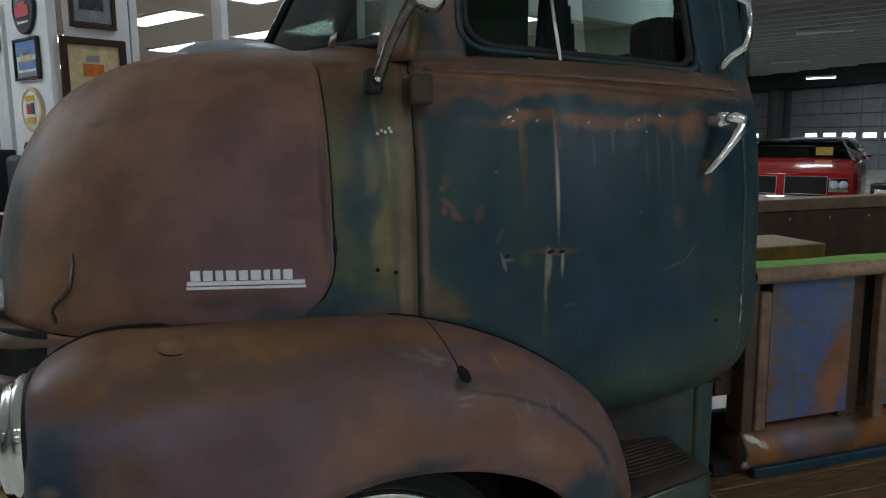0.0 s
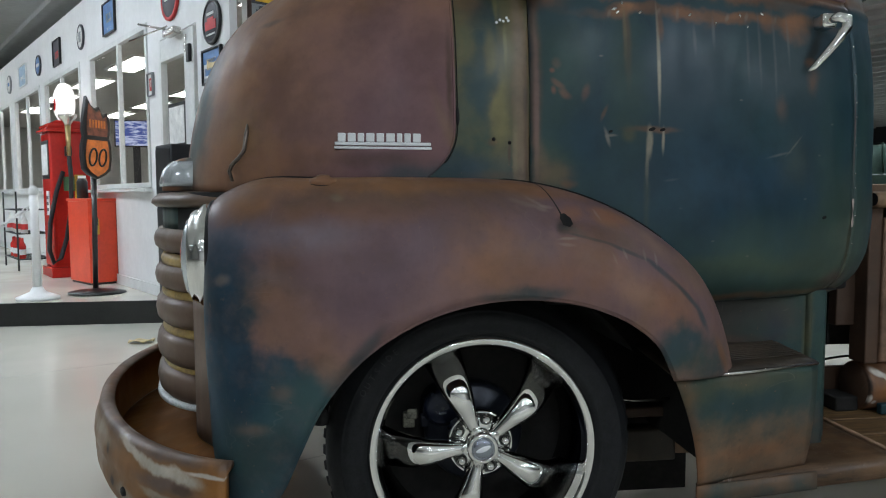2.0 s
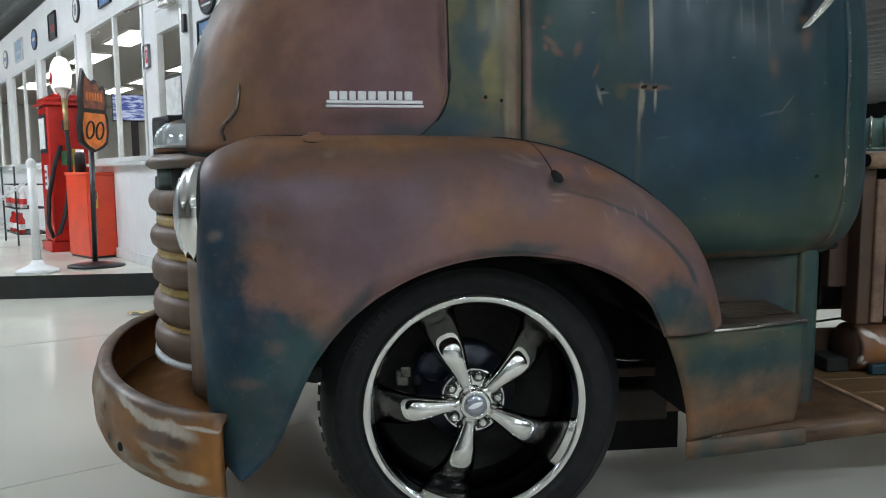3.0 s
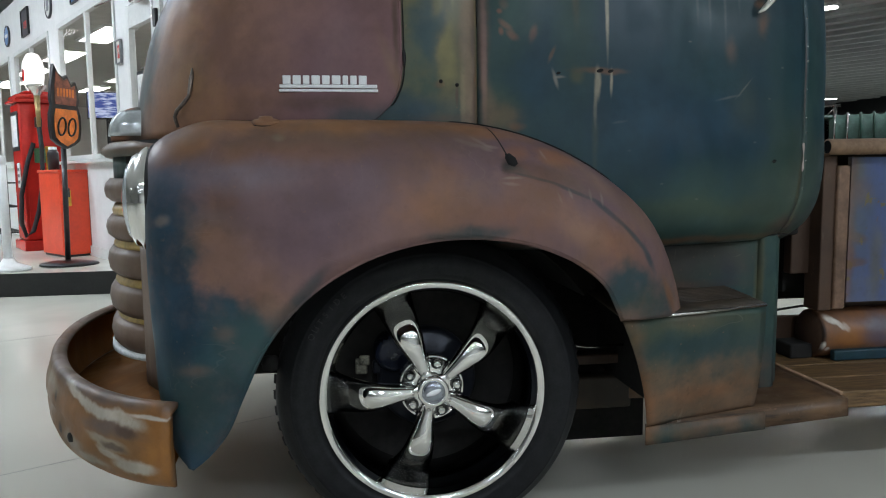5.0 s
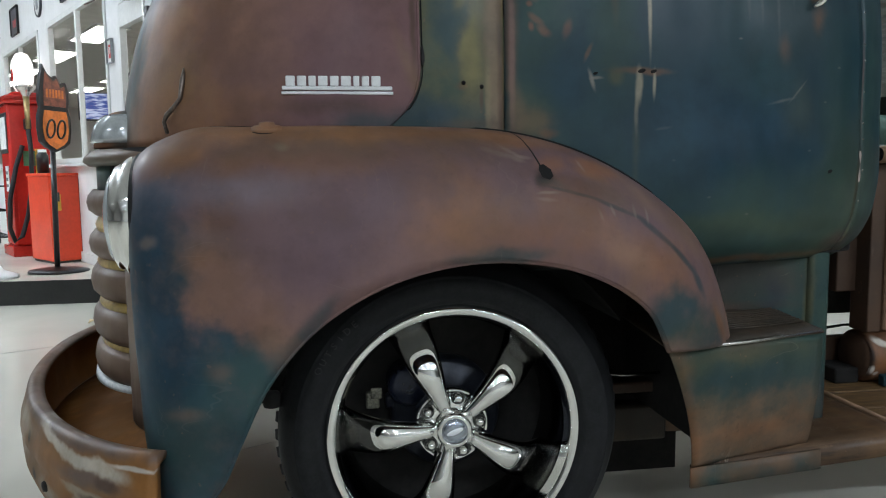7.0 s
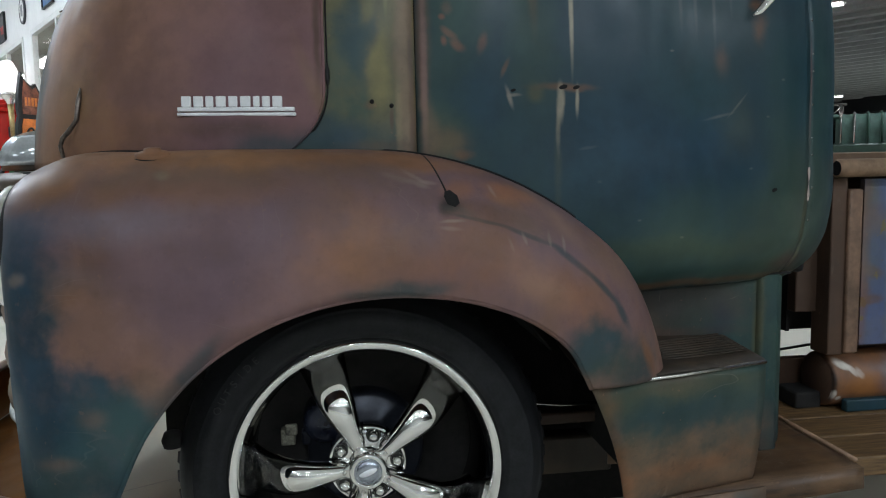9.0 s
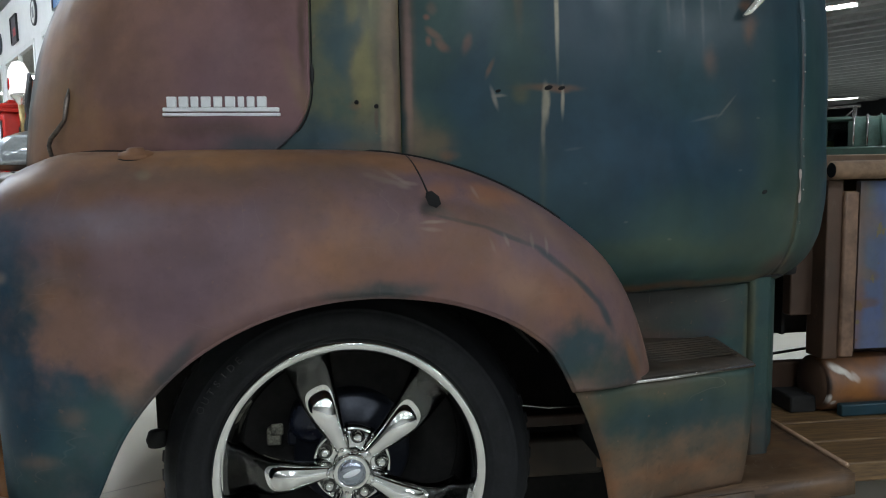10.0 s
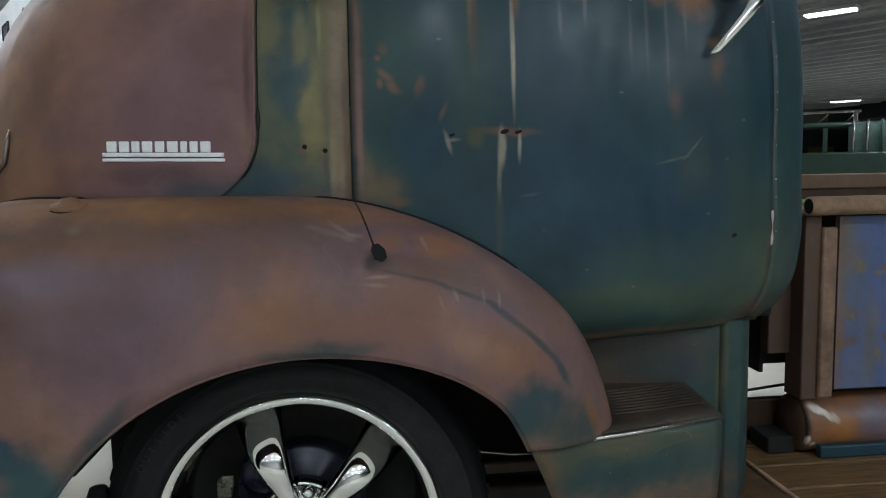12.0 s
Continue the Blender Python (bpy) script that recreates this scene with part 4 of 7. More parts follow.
def fender_point(u, v):
    a, b = OUTER(u), ARCH(u)
    n = ROUND(a[0])
    t = v * math.pi / 2
    across, down = math.sin(t) ** (2 / n), 1 - math.cos(t) ** (2 / n)
    x = a[0] + (b[0] - a[0]) * down
    z = a[1] + (b[1] - a[1]) * down
    ya, yb = FOLD(a[0]), LIP(b[0])
    dent = 0.016 * math.exp(-((x + 0.475) / 0.055) ** 2 - ((z - 0.825) / 0.038) ** 2) - 0.006 * math.exp(-((x + 0.455) / 0.07) ** 2 - ((z - 0.880 - 0.45 * (x + 0.455)) / 0.022) ** 2)
    return Vector((x, ya + (yb - ya) * across + dent, z))


fender = part("front_fender", sheet(fender_point, 150, 64), FENDER_PAINT, truck, "brown rusted front fender with teal patches", thick=0.005)
far(fender)
# rolled lip round the arch
part("arch_lip", rod([(ARCH(i / 60)[0], LIP(ARCH(i / 60)[0]) + 0.004, ARCH(i / 60)[1]) for i in range(61)], 0.006, 8), FENDER_PAINT, fender)

# ---- wheel ----
HUB = Vector((-0.005, -0.022, 0.374))
TO_SIDE = Matrix.Translation(HUB) @ Matrix.Rotation(radians(90), 4, "X")
BARREL = plain("black_chrome_barrel", (0.11, 0.11, 0.108), 0.10, 1.0, 0.1, 30)


def wheel_side(profile, n=72, bm=None):
    return lathe(profile, n, TO_SIDE, bm)


wheel = part("wheel", wheel_side([(0.276, -0.010), (0.2725, -0.002), (0.2695, 0.0035), (0.2650, 0.0062), (0.2590, 0.0055), (0.2535, 0.0025), (0.2510, -0.0020), (0.2490, -0.010), (0.2440, -0.024)], 128), CHROME, truck, "chrome five-spoke wheel")
part("rim_barrel", wheel_side([(0.2440, -0.024), (0.2425, -0.034), (0.2400, -0.038), (0.2385, -0.060), (0.2360, -0.064), (0.2330, -0.17), (0.240, -0.20)], 96), BARREL, wheel, "glossy black inner rim barrel")
part("tyre", wheel_side([(0.270, -0.012), (0.276, -0.001), (0.282, 0.006), (0.288, 0.0085), (0.292, 0.0065), (0.308, 0.010), (0.328, 0.008), (0.331, 0.0050), (0.334, 0.0060), (0.336, 0.002), (0.350, -0.010), (0.362, -0.026), (0.371, -0.050), (0.374, -0.12), (0.371, -0.20), (0.350, -0.235), (0.30, -0.25), (0.25, -0.24)], 96), RUBBER, wheel, "black low-profile tyre")
for k in range(60):
    a = math.tau * k / 60
    m = TO_SIDE @ Matrix.Rotation(a, 4, "Z") @ Matrix.Translation((0.3655, 0, -0.045)) @ Matrix.Rotation(radians(-32), 4, "Y")
    bm = block((-0.004, -0.011, -0.020, 0.0012, 0.011, 0.020))
    bm.transform(m)
    part("tread_block", bm, RUBBER, wheel, smooth=False)
part("wheel_back", wheel_side([(0.25, -0.19), (0.16, -0.20), (0.0, -0.20)]), DARK, wheel)
part("brake_drum", wheel_side([(0.0, -0.10), (0.055, -0.10), (0.065, -0.13), (0.115, -0.135), (0.125, -0.145), (0.125, -0.19)]), DRUM, wheel, "dark blue-grey brake drum")

SPOKE_WIDE = level([(0.0, 0.0150), (0.2, 0.0220), (0.45, 0.0325), (0.65, 0.0400), (0.85, 0.0480), (1.0, 0.0570)])
SPOKE_DEEP = level([(0.0, -0.046), (0.25, -0.041), (0.45, -0.040), (0.58, -0.048), (0.70, -0.068), (0.85, -0.105), (1.0, -0.150)])


def spoke_point(a):
    """A spoke, slim at the hub, swelling and falling back into the barrel."""
    def fn(u, v):
        r = 0.036 + 0.203 * u
        t = v * math.tau
        wide = SPOKE_WIDE(u)
        c, s = math.cos(t), math.sin(t)
        across = wide * math.copysign(abs(c) ** 0.9, c)
        out = SPOKE_DEEP(u) + (0.016 + 0.42 * wide) * math.copysign(abs(s) ** 1.1, s)
        ca, sa = math.cos(a), math.sin(a)
        return TO_SIDE @ Vector((r * ca - across * sa, r * sa + across * ca, out))
    return fn


def closed_v(fn, nu, nv):
    """A tube open at both ends, closed round v."""
    bm = sheet(lambda u, v: fn(u, v), nu, nv)
    bmesh.ops.remove_doubles(bm, verts=bm.verts, dist=1e-4)
    return bm


def star(a, n=60):
    """The centre collar's outline: five short arms."""
    return 0.0400 + 0.0150 * max(0.0, math.cos(2.5 * (a - radians(41)))**2 - 0.25) ** 1.6 / 0.63


for k in range(5):
    a = radians(41 + 72 * k)
    part("spoke", closed_v(spoke_point(a), 32, 28), CHROME, wheel)
    b = radians(77 + 72 * k)
    m = TO_SIDE @ Matrix.Translation((0.062 * math.cos(b), 0.062 * math.sin(b), -0.050))
    fan = bmesh.new()
    arcs = [[fan.verts.new(TO_SIDE @ Vector((r * math.cos(b + w), r * math.sin(b + w), h))) for w in np.linspace(-0.30, 0.30, 9)] for r, h in ((0.040, -0.052), (0.072, -0.058), (0.0735, -0.052), (0.078, -0.050), (0.080, -0.056), (0.080, -0.09))]
    for r0, r1 in zip(arcs, arcs[1:]):
        for q in range(8):
            fan.faces.new((r0[q], r0[q + 1], r1[q + 1], r1[q]))
    part("lug_pad", fan, CHROME, wheel)
    part("lug_seat", lathe([(0.0155, -0.010), (0.0155, -0.001), (0.0135, 0.0005), (0.0115, -0.004), (0.0, -0.005)], 20, m), BARREL, wheel)
    part("lug_nut", lathe([(0.0105, -0.012), (0.0105, 0.004), (0.0085, 0.012), (0.004, 0.0150), (0.0, 0.0155)], 14, m), CHROME, wheel)
part("hub_plate", wheel_side([(0.074, -0.10), (0.074, -0.062), (0.068, -0.056), (0.0, -0.056)], 40), BARREL, wheel)
collar = bmesh.new()
ring = [[collar.verts.new(TO_SIDE @ Vector((s * star(math.tau * i / 80) * math.cos(math.tau * i / 80), s * star(math.tau * i / 80) * math.sin(math.tau * i / 80), h))) for i in range(80)] for s, h in ((1.0, -0.06), (1.0, -0.026), (0.94, -0.022), (0.70, -0.021))]
for r0, r1 in zip(ring, ring[1:]):
    for i in range(80):
        collar.faces.new((r0[i], r0[(i + 1) % 80], r1[(i + 1) % 80], r1[i]))
part("hub_collar", collar, CHROME, wheel, "five-armed chrome collar")
cap = part("hub_cap", wheel_side([(0.038, -0.03), (0.038, -0.014), (0.036, -0.009), (0.031, -0.0065), (0.0275, -0.0085), (0.026, -0.0125), (0.0, -0.0125)], 48), CHROME, wheel, "chrome hub cap")
part("cap_badge", wheel_side([(0.0255, -0.013), (0.024, -0.0085), (0.014, -0.0055), (0.0, -0.0045)], 32), plain("blue_grey_badge", (0.42, 0.45, 0.52), 0.16, 0.9, 0.1, 60), cap)
part("badge_mark", lathe([(0.017, 0.0), (0.014, 0.002), (0.0, 0.0025)], 20, TO_SIDE @ Matrix.Translation((0, 0, -0.0065)) @ Matrix.Rotation(radians(20), 4, "Z") @ Matrix.Diagonal((1.1, 0.42, 1, 1))), BRIGHT, cap)
CALIPER = plain("blue_black_caliper", (0.014, 0.018, 0.034), 0.25, 0.3, 0.2, 20)
part("brake_caliper", lathe([(0.050, -0.06), (0.050, 0.0), (0.046, 0.010), (0.034, 0.016), (0.0, 0.018)], 28, Matrix.Translation((-0.088, 0.115, 0.442)) @ Matrix.Rotation(radians(90), 4, "X")), CALIPER, wheel, "glossy blue-black brake caliper")
part("caliper_bracket", block((-0.186, 0.125, 0.388, -0.156, 0.150, 0.425), (-0.176, 0.118, 0.412, -0.150, 0.126, 0.438)), plain("cream_caliper_metal", (0.22, 0.21, 0.16), 0.5, 0.2, 0.4, 40), wheel, "cream bracket behind the spokes", smooth=True, bevel=0.006)
part("caliper_pin", block((-0.142, 0.120, 0.388, -0.090, 0.150, 0.420)), DRUM, wheel, smooth=True, bevel=0.006)
far_wheel = lathe([(0.2, 0.0), (0.285, 0.006), (0.335, 0.002), (0.360, -0.045), (0.360, -0.20), (0.30, -0.25), (0.0, -0.24)], 48, Matrix.Translation((0, 2 * Y0, 0.36)) @ Matrix.Rotation(radians(-90), 4, "X"))
part("tyre", far_wheel, RUBBER, truck)
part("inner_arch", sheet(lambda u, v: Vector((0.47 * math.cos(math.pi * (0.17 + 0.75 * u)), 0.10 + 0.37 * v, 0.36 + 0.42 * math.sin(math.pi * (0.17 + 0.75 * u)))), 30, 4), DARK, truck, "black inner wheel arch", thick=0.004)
# Black sheets added for the dark behind the wheel; they hide the lit floor.
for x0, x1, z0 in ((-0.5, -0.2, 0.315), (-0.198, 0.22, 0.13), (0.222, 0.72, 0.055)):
    part("arch_shade_sheet", block((x0, 0.45, z0, x1, 0.47, 0.98)), DARK, truck, smooth=False)
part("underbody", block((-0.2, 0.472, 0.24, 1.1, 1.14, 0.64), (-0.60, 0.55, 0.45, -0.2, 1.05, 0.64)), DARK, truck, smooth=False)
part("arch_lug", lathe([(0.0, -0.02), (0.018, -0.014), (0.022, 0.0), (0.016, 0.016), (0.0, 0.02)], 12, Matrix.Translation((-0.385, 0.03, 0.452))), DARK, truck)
# Added sheet: blackens the view through the arch, over the lit lower cab side.
part("arch_rear_shade", block((0.560, 0.0, 0.30, 0.568, 0.449, 0.70)), DARK, truck, "black sheet added as shade behind the wheel", smooth=False)

for k in range(5):
    a = radians(41 + 72 * k)
    part("cap_screw", lathe([(0.0045, -0.01), (0.0045, 0.001), (0.003, 0.003), (0.0, 0.003)], 12, TO_SIDE @ Matrix.Translation((0.0475 * math.cos(a), 0.0475 * math.sin(a), -0.022))), DULL_CHROME, wheel)
LETTER = plain("moulded_rubber_letters", (0.019, 0.019, 0.020), 0.6)
for k, ch in enumerate("OUTSIDE"):
    a = radians(152 - 3.6 * k)
    tx = bpy.data.curves.new("tyre_letter", "FONT")
    tx.body, tx.size, tx.align_x, tx.align_y, tx.extrude = ch, 0.020, "CENTER", "CENTER", 0.0006
    lt = new("tyre_letter", tx)
    lt.data.materials.append(LETTER)
    lt.parent = wheel
    lt.matrix_local = TO_SIDE @ Matrix.Translation((0.318 * math.cos(a), 0.318 * math.sin(a), 0.0096)) @ Matrix.Rotation(a - radians(90), 4, "Z")

# ---- cab top, glass and inside ----


def skin(u0, u1, z0, z1, out=0.0, nu=8, nv=20):
    return sheet(lambda u, v: cab_at(u0 + (u1 - u0) * u, z0(u) + (z1(u) - z0(u)) * v if callable(z0) else z0 + (z1 - z0) * v, out), nu, nv)


U_W0, U_W1 = plan_u(0.225), plan_u(0.885)
pillar = part("door_pillar", skin(U_A + SEAM * 0.6, U_W0 + 0.006, 1.53, 2.02), DOOR_PAINT, door, thick=0.004)
part("door_pillar", skin(U_W1, U_B - SEAM * 0.6, 1.51, 2.02), DOOR_PAINT, door, thick=0.004)
part("screen_pillar", sheet(lambda u, v: Vector((0.075 + 0.04 * u + 0.10 * v, 0.115 + 0.085 * v - 0.055 * u + 0.06 * (1 - u), 1.53 + 0.49 * v)), 6, 12), COWL_PAINT, truck, thick=0.02)


def frame_line(inset, out, n=80):
    """A rounded rectangle round the door window, laid on the cab's skin."""
    pts = []
    u0, u1, zt = U_W0 + inset, U_W1 - inset, 1.93 - inset
    ru, rz = 0.035, 0.055
    for cu, cz, a0 in ((u1 - ru, zt - rz, 0), (u0 + ru, zt - rz, 90), (u0 + ru, 1.0, 180), (u1 - ru, 1.0, 270)):
        for k in range(7):
            a = radians(a0 + 15 * k)
            uu = cu + ru * math.cos(a)
            z = (cz + rz * math.sin(a)) if a0 < 180 else (1.558 - 0.035 * (uu - U_W0) / (U_W1 - U_W0) + inset + rz + rz * math.sin(a))
            pts.append(cab_at(uu, z, out))
    return pts + pts[:1]


part("window_frame", rod(frame_line(0.0, 0.001), 0.0070, 8, False), DOOR_PAINT, door, "brown rounded window surround")
part("window_seal", rod(frame_line(0.010, -0.006), 0.009, 8, False), SEAL, door)
part("window_pane", skin(U_W0, U_W1, 1.53, 1.95, -0.022), CAR_GLASS, door, "door window glass").visible_shadow = False
vent_u = plan_u(0.455)
part("vent_bar", rod([cab_at(vent_u, 1.535, 0.0), cab_at(vent_u - 0.004, 1.75, 0.0), cab_at(vent_u - 0.008, 1.93, 0.0)], 0.006, 8), CHROME, door, "chrome vent window bar")
part("belt_drip", rod([cab_at(U_A + (U_B - U_A) * k / 30, 1.512 - 0.03 * k / 30, 0.004) for k in range(1, 31)], 0.005, 6), FENDER_PAINT, door)


def roof_point(u, v):
    a = math.tau * u
    c, s = math.cos(a), math.sin(a)
    r = 1 - 0.999 * v
    x = 0.58 + 0.50 * r * abs(c) ** 0.6 * (1 if c > 0 else -1)
    y = Y0 + 0.56 * r * abs(s) ** 0.6 * (1 if s > 0 else -1)
    return Vector((x, y, 2.0 + 0.12 * (1 - r * r)))


part("roof", sheet(roof_point, 48, 10), DOOR_PAINT, truck, thick=0.004)
for side in (-1, 1):
    e, m = Vector((0.098, Y0 + side * 0.635, 1.580)), Vector((-0.13, Y0 + side * 0.012, 1.592))
    up, lift = Vector((0.16, -side * 0.02, 0.42)), Vector((0.22, 0.0, 0.42))
    bm = bmesh.new()
    bm.faces.new([bm.verts.new(p) for p in (e, m, m + lift, e + up)])
    if side < 0:
        bmesh.ops.reverse_faces(bm, faces=bm.faces[:])
    part("windscreen_pane", bm, SCREEN_GLASS, truck, "windscreen glass", smooth=False).visible_shadow = False
    part("windscreen_seal", rod([e, m, m + lift, e + up, e], 0.014, 8, False), SEAL, truck)
part("windscreen_post", rod([(-0.135, Y0, 1.585), (0.09, Y0, 2.015)], 0.013, 8), DULL_CHROME, truck)
part("seat_back", block((0.80, 0.28, 0.95, 0.95, 1.32, 1.595)), SEAT_BLACK, truck, "black bench seat back", smooth=True, bevel=0.05)
part("head_rest", block((0.80, 0.235, 1.50, 0.93, 0.375, 1.672)), SEAT_BLACK, truck, smooth=True, bevel=0.03)
part("seat", block((0.35, 0.28, 0.95, 0.82, 1.32, 1.20)), SEAT_BLACK, truck, smooth=True, bevel=0.04)
part("front_lining", block((0.14, 1.42, 0.9, 0.24, 1.44, 1.95)), CAB_GREEN, truck, "dark green cab lining", smooth=False)
part("cab_lining", block((0.34, 1.42, 0.9, 0.98, 1.44, 1.95), (0.98, 1.42, 0.9, 1.10, 1.44, 1.56)), CAB_GREEN, truck, "dark green cab lining", smooth=False)
part("rear_lining", block((1.10, 0.3, 1.0, 1.12, 1.3, 1.53), (1.10, 0.3, 1.92, 1.12, 1.3, 1.98), (1.10, 0.28, 1.53, 1.12, 0.34, 1.92)), SEAT_BLACK, truck, "black cab rear lining", smooth=False)
part("cab_floor", block((0.0, 0.2, 0.92, 1.02, 1.40, 0.95)), DARK, truck, smooth=False)
part("dashboard", block((0.02, 0.2, 1.30, 0.20, 1.40, 1.55)), DARK, truck, smooth=True, bevel=0.03)
part("bulkhead", block((-0.02, 0.16, 0.98, 0.0, 1.44, 1.40)), DARK, truck, smooth=False)
part("steering_wheel", rod([(0.30 + 0.05 * math.cos(a), 0.45 + 0.2 * math.cos(a + 1.57), 1.50 + 0.17 * math.sin(a + 1.57)) for a in np.linspace(0, math.tau, 33)], 0.011, 8, False), SEAL, truck)

# ---- fittings on the near side ----
ARM_METAL = plain("dark_worn_metal", (0.16, 0.13, 0.11), 0.35, 0.8, 0.3, 40)
part("hinge_cover", block((0.092, -0.012, 1.436, 0.141, 0.06, 1.497)), TREAD, door, "rusty hinge block", smooth=True, bevel=0.008)
arm = part("mirror", rod([(0.034, 0.05, 1.475), (0.040, 0.025, 1.495), (0.060, 0.02, 1.553), (0.092, 0.015, 1.615), (0.112, 0.012, 1.645)], [0.012, 0.012, 0.0115, 0.0115, 0.013], 12), ARM_METAL, truck, "worn mirror arm with a round chrome head")
part("mirror_base", block((0.016, 0.030, 1.458, 0.050, 0.075, 1.51)), SEAL, arm, smooth=True, bevel=0.008)
part("mirror_bolt", lathe([(0.0, 0.012), (0.006, 0.010), (0.008, 0.0), (0.0, 0.0)], 10, Matrix.Translation((0.036, 0.026, 1.486)) @ Matrix.Rotation(radians(90), 4, "X")), CHROME, arm)
part("mirror_head", lathe([(0.0, -0.036), (0.018, -0.032), (0.032, -0.016), (0.036, 0.0), (0.032, 0.016), (0.018, 0.032), (0.0, 0.036)], 28, Matrix.Translation((0.137, 0.006, 1.645))), CHROME, arm, "round chrome mirror head")
part("grab_handle", rod([(0.948, 0.175, 1.534), (0.946, 0.148, 1.542), (0.960, 0.136, 1.565), (0.994, 0.132, 1.585), (1.006, 0.132, 1.610), (1.008, 0.132, 1.650), (0.998, 0.133, 1.692), (0.965, 0.140, 1.708), (0.93, 0.17, 1.712)], [0.013, 0.011, 0.010, 0.010, 0.010, 0.010, 0.010, 0.010, 0.012], 12), CHROME, truck, "chrome grab handle")
lever = part("door_handle", rod([(0.885, 0.060, 1.406), (0.905, 0.048, 1.412), (0.928, 0.046, 1.408), (0.925, 0.043, 1.390), (0.905, 0.042, 1.360), (0.872, 0.042, 1.322), (0.842, 0.046, 1.288), (0.828, 0.050, 1.279)], [0.010, 0.014, 0.014, 0.014, 0.012, 0.010, 0.008, 0.004], 12), CHROME, door, "chrome door handle")
part("lock_plate", block((0.868, 0.052, 1.388, 0.908, 0.11, 1.425)), CHROME, door, smooth=True, bevel=0.008)

for k in range(9):
    z = 1.36 - 0.062 * k - 0.012 * ((k * 7) % 3)
    part("rivet", lathe([(0.0032, -0.002), (0.0028, 0.002), (0.0, 0.003)], 8, Matrix.Translation(cab_at(plan_u(1.016), z)) @ Matrix.Rotation(radians(90), 4, "X")), DULL_CHROME, truck)
part("paint_scar", sheet(lambda u, v: cab_at(plan_u(1.003) + 0.0022 * (u - 0.5) * (1.4 + math.sin(9 * v)), 0.885 + 0.075 * v, 0.0035), 2, 12), plain("pale_primer", (0.45, 0.36, 0.32), 0.6), door)

for x, z, r in ((0.398, 1.127, 0.006), (0.424, 1.126, 0.005), (0.895, 0.912, 0.006), (0.300, 1.122, 0.004)):
    part("small_dent", lathe([(r, 0.0), (r * 0.6, 0.0015), (0.0, 0.002)], 9, Matrix.Translation(cab_at(plan_u(x), z, 0.002)) @ Matrix.Rotation(radians(90), 4, "X") @ Matrix.Rotation(radians(15), 4, "Z") @ Matrix.Diagonal((1.5, 0.75, 1, 1))), HOLE, door)
for x, z in ((0.026, 1.105), (0.064, 1.097)):
    part("bolt_hole", lathe([(0.0045, 0.0), (0.003, 0.002), (0.0, 0.002)], 10, Matrix.Translation((x, 0.019, z)) @ Matrix.Rotation(radians(90), 4, "X")), HOLE, cowl)
for x, z in ((0.038, 1.380), (0.046, 1.386), (0.054, 1.383), (0.062, 1.391), (0.066, 1.384)):
    part("bare_spot", lathe([(0.0035, 0.0), (0.002, 0.002), (0.0, 0.002)], 8, Matrix.Translation((x, 0.046, z)) @ Matrix.Rotation(radians(90), 4, "X")), BRIGHT, cowl)

for x, z, r in ((0.315, 1.412, 0.0060), (0.322, 1.404, 0.0045), (0.334, 1.427, 0.0040), (0.377, 1.404, 0.0045), (0.502, 1.401, 0.0045), (0.641, 1.407, 0.0040), (0.707, 1.416, 0.0050), (0.570, 1.384, 0.0030), (0.660, 1.380, 0.0030)):
    part("bare_spot", lathe([(r, 0.0), (r * 0.7, 0.0014), (0.0, 0.002)], 6, Matrix.Translation(cab_at(plan_u(x), z, 0.0021)) @ Matrix.Rotation(radians(90), 4, "X") @ Matrix.Rotation(40 * r * 100, 4, "Z") @ Matrix.Diagonal((0.7, 1.3, 1, 1))), DULL_CHROME, door)

# nameplate: a ribbed bright bar and nine plain raised blocks on it
EMB_A, EMB_B = Vector((-0.345, 0.055, 1.0835)), Vector((-0.119, 0.0235, 1.0795))
along = (EMB_B - EMB_A).normalized()
outw = along.cross(Vector((0, 0, 1))).normalized()
plate_m = Matrix.Translation(EMB_A) @ Matrix((along, -outw, Vector((0, 0, 1)))).transposed().to_4x4()
bm = block((0.0, -0.007, 0.0, 0.228, 0.004, 0.0065), (0.002, -0.010, 0.0085, 0.226, 0.004, 0.0165))
bm.transform(plate_m)
nameplate = part("nameplate", bm, BRIGHT, hood, "bright ribbed metal nameplate", smooth=True, bevel=0.0015)
wide = (0.021, 0.021, 0.017, 0.022, 0.020, 0.023, 0.014, 0.017, 0.021)
x = 0.009
for i, w in enumerate(wide):
    bm = block((x, -0.007, 0.0172, x + w * 0.88, 0.002, 0.0375))
    bm.transform(plate_m)
    part("raised_block", bm, BRIGHT, nameplate, smooth=True, bevel=0.002)
    x += w * 0.88 + 0.0048

part("hood_latch", rod([(-0.556, 0.172, 1.150), (-0.560, 0.162, 1.125), (-0.566, 0.158, 1.085), (-0.580, 0.158, 1.066), (-0.598, 0.168, 1.050), (-0.604, 0.170, 1.035), (-0.596, 0.160, 1.012)], [0.004, 0.0055, 0.0045, 0.005, 0.005, 0.0045, 0.004], 8), ARM_METAL, hood, "bent rusty hood latch")
part("latch_hole", lathe([(0.010, 0.0), (0.0, 0.001)], 10, Matrix.Translation((-0.556, 0.181, 1.148)) @ Matrix.Rotation(radians(60), 4, "Z") @ Matrix.Rotation(radians(90), 4, "X")), HOLE, hood)
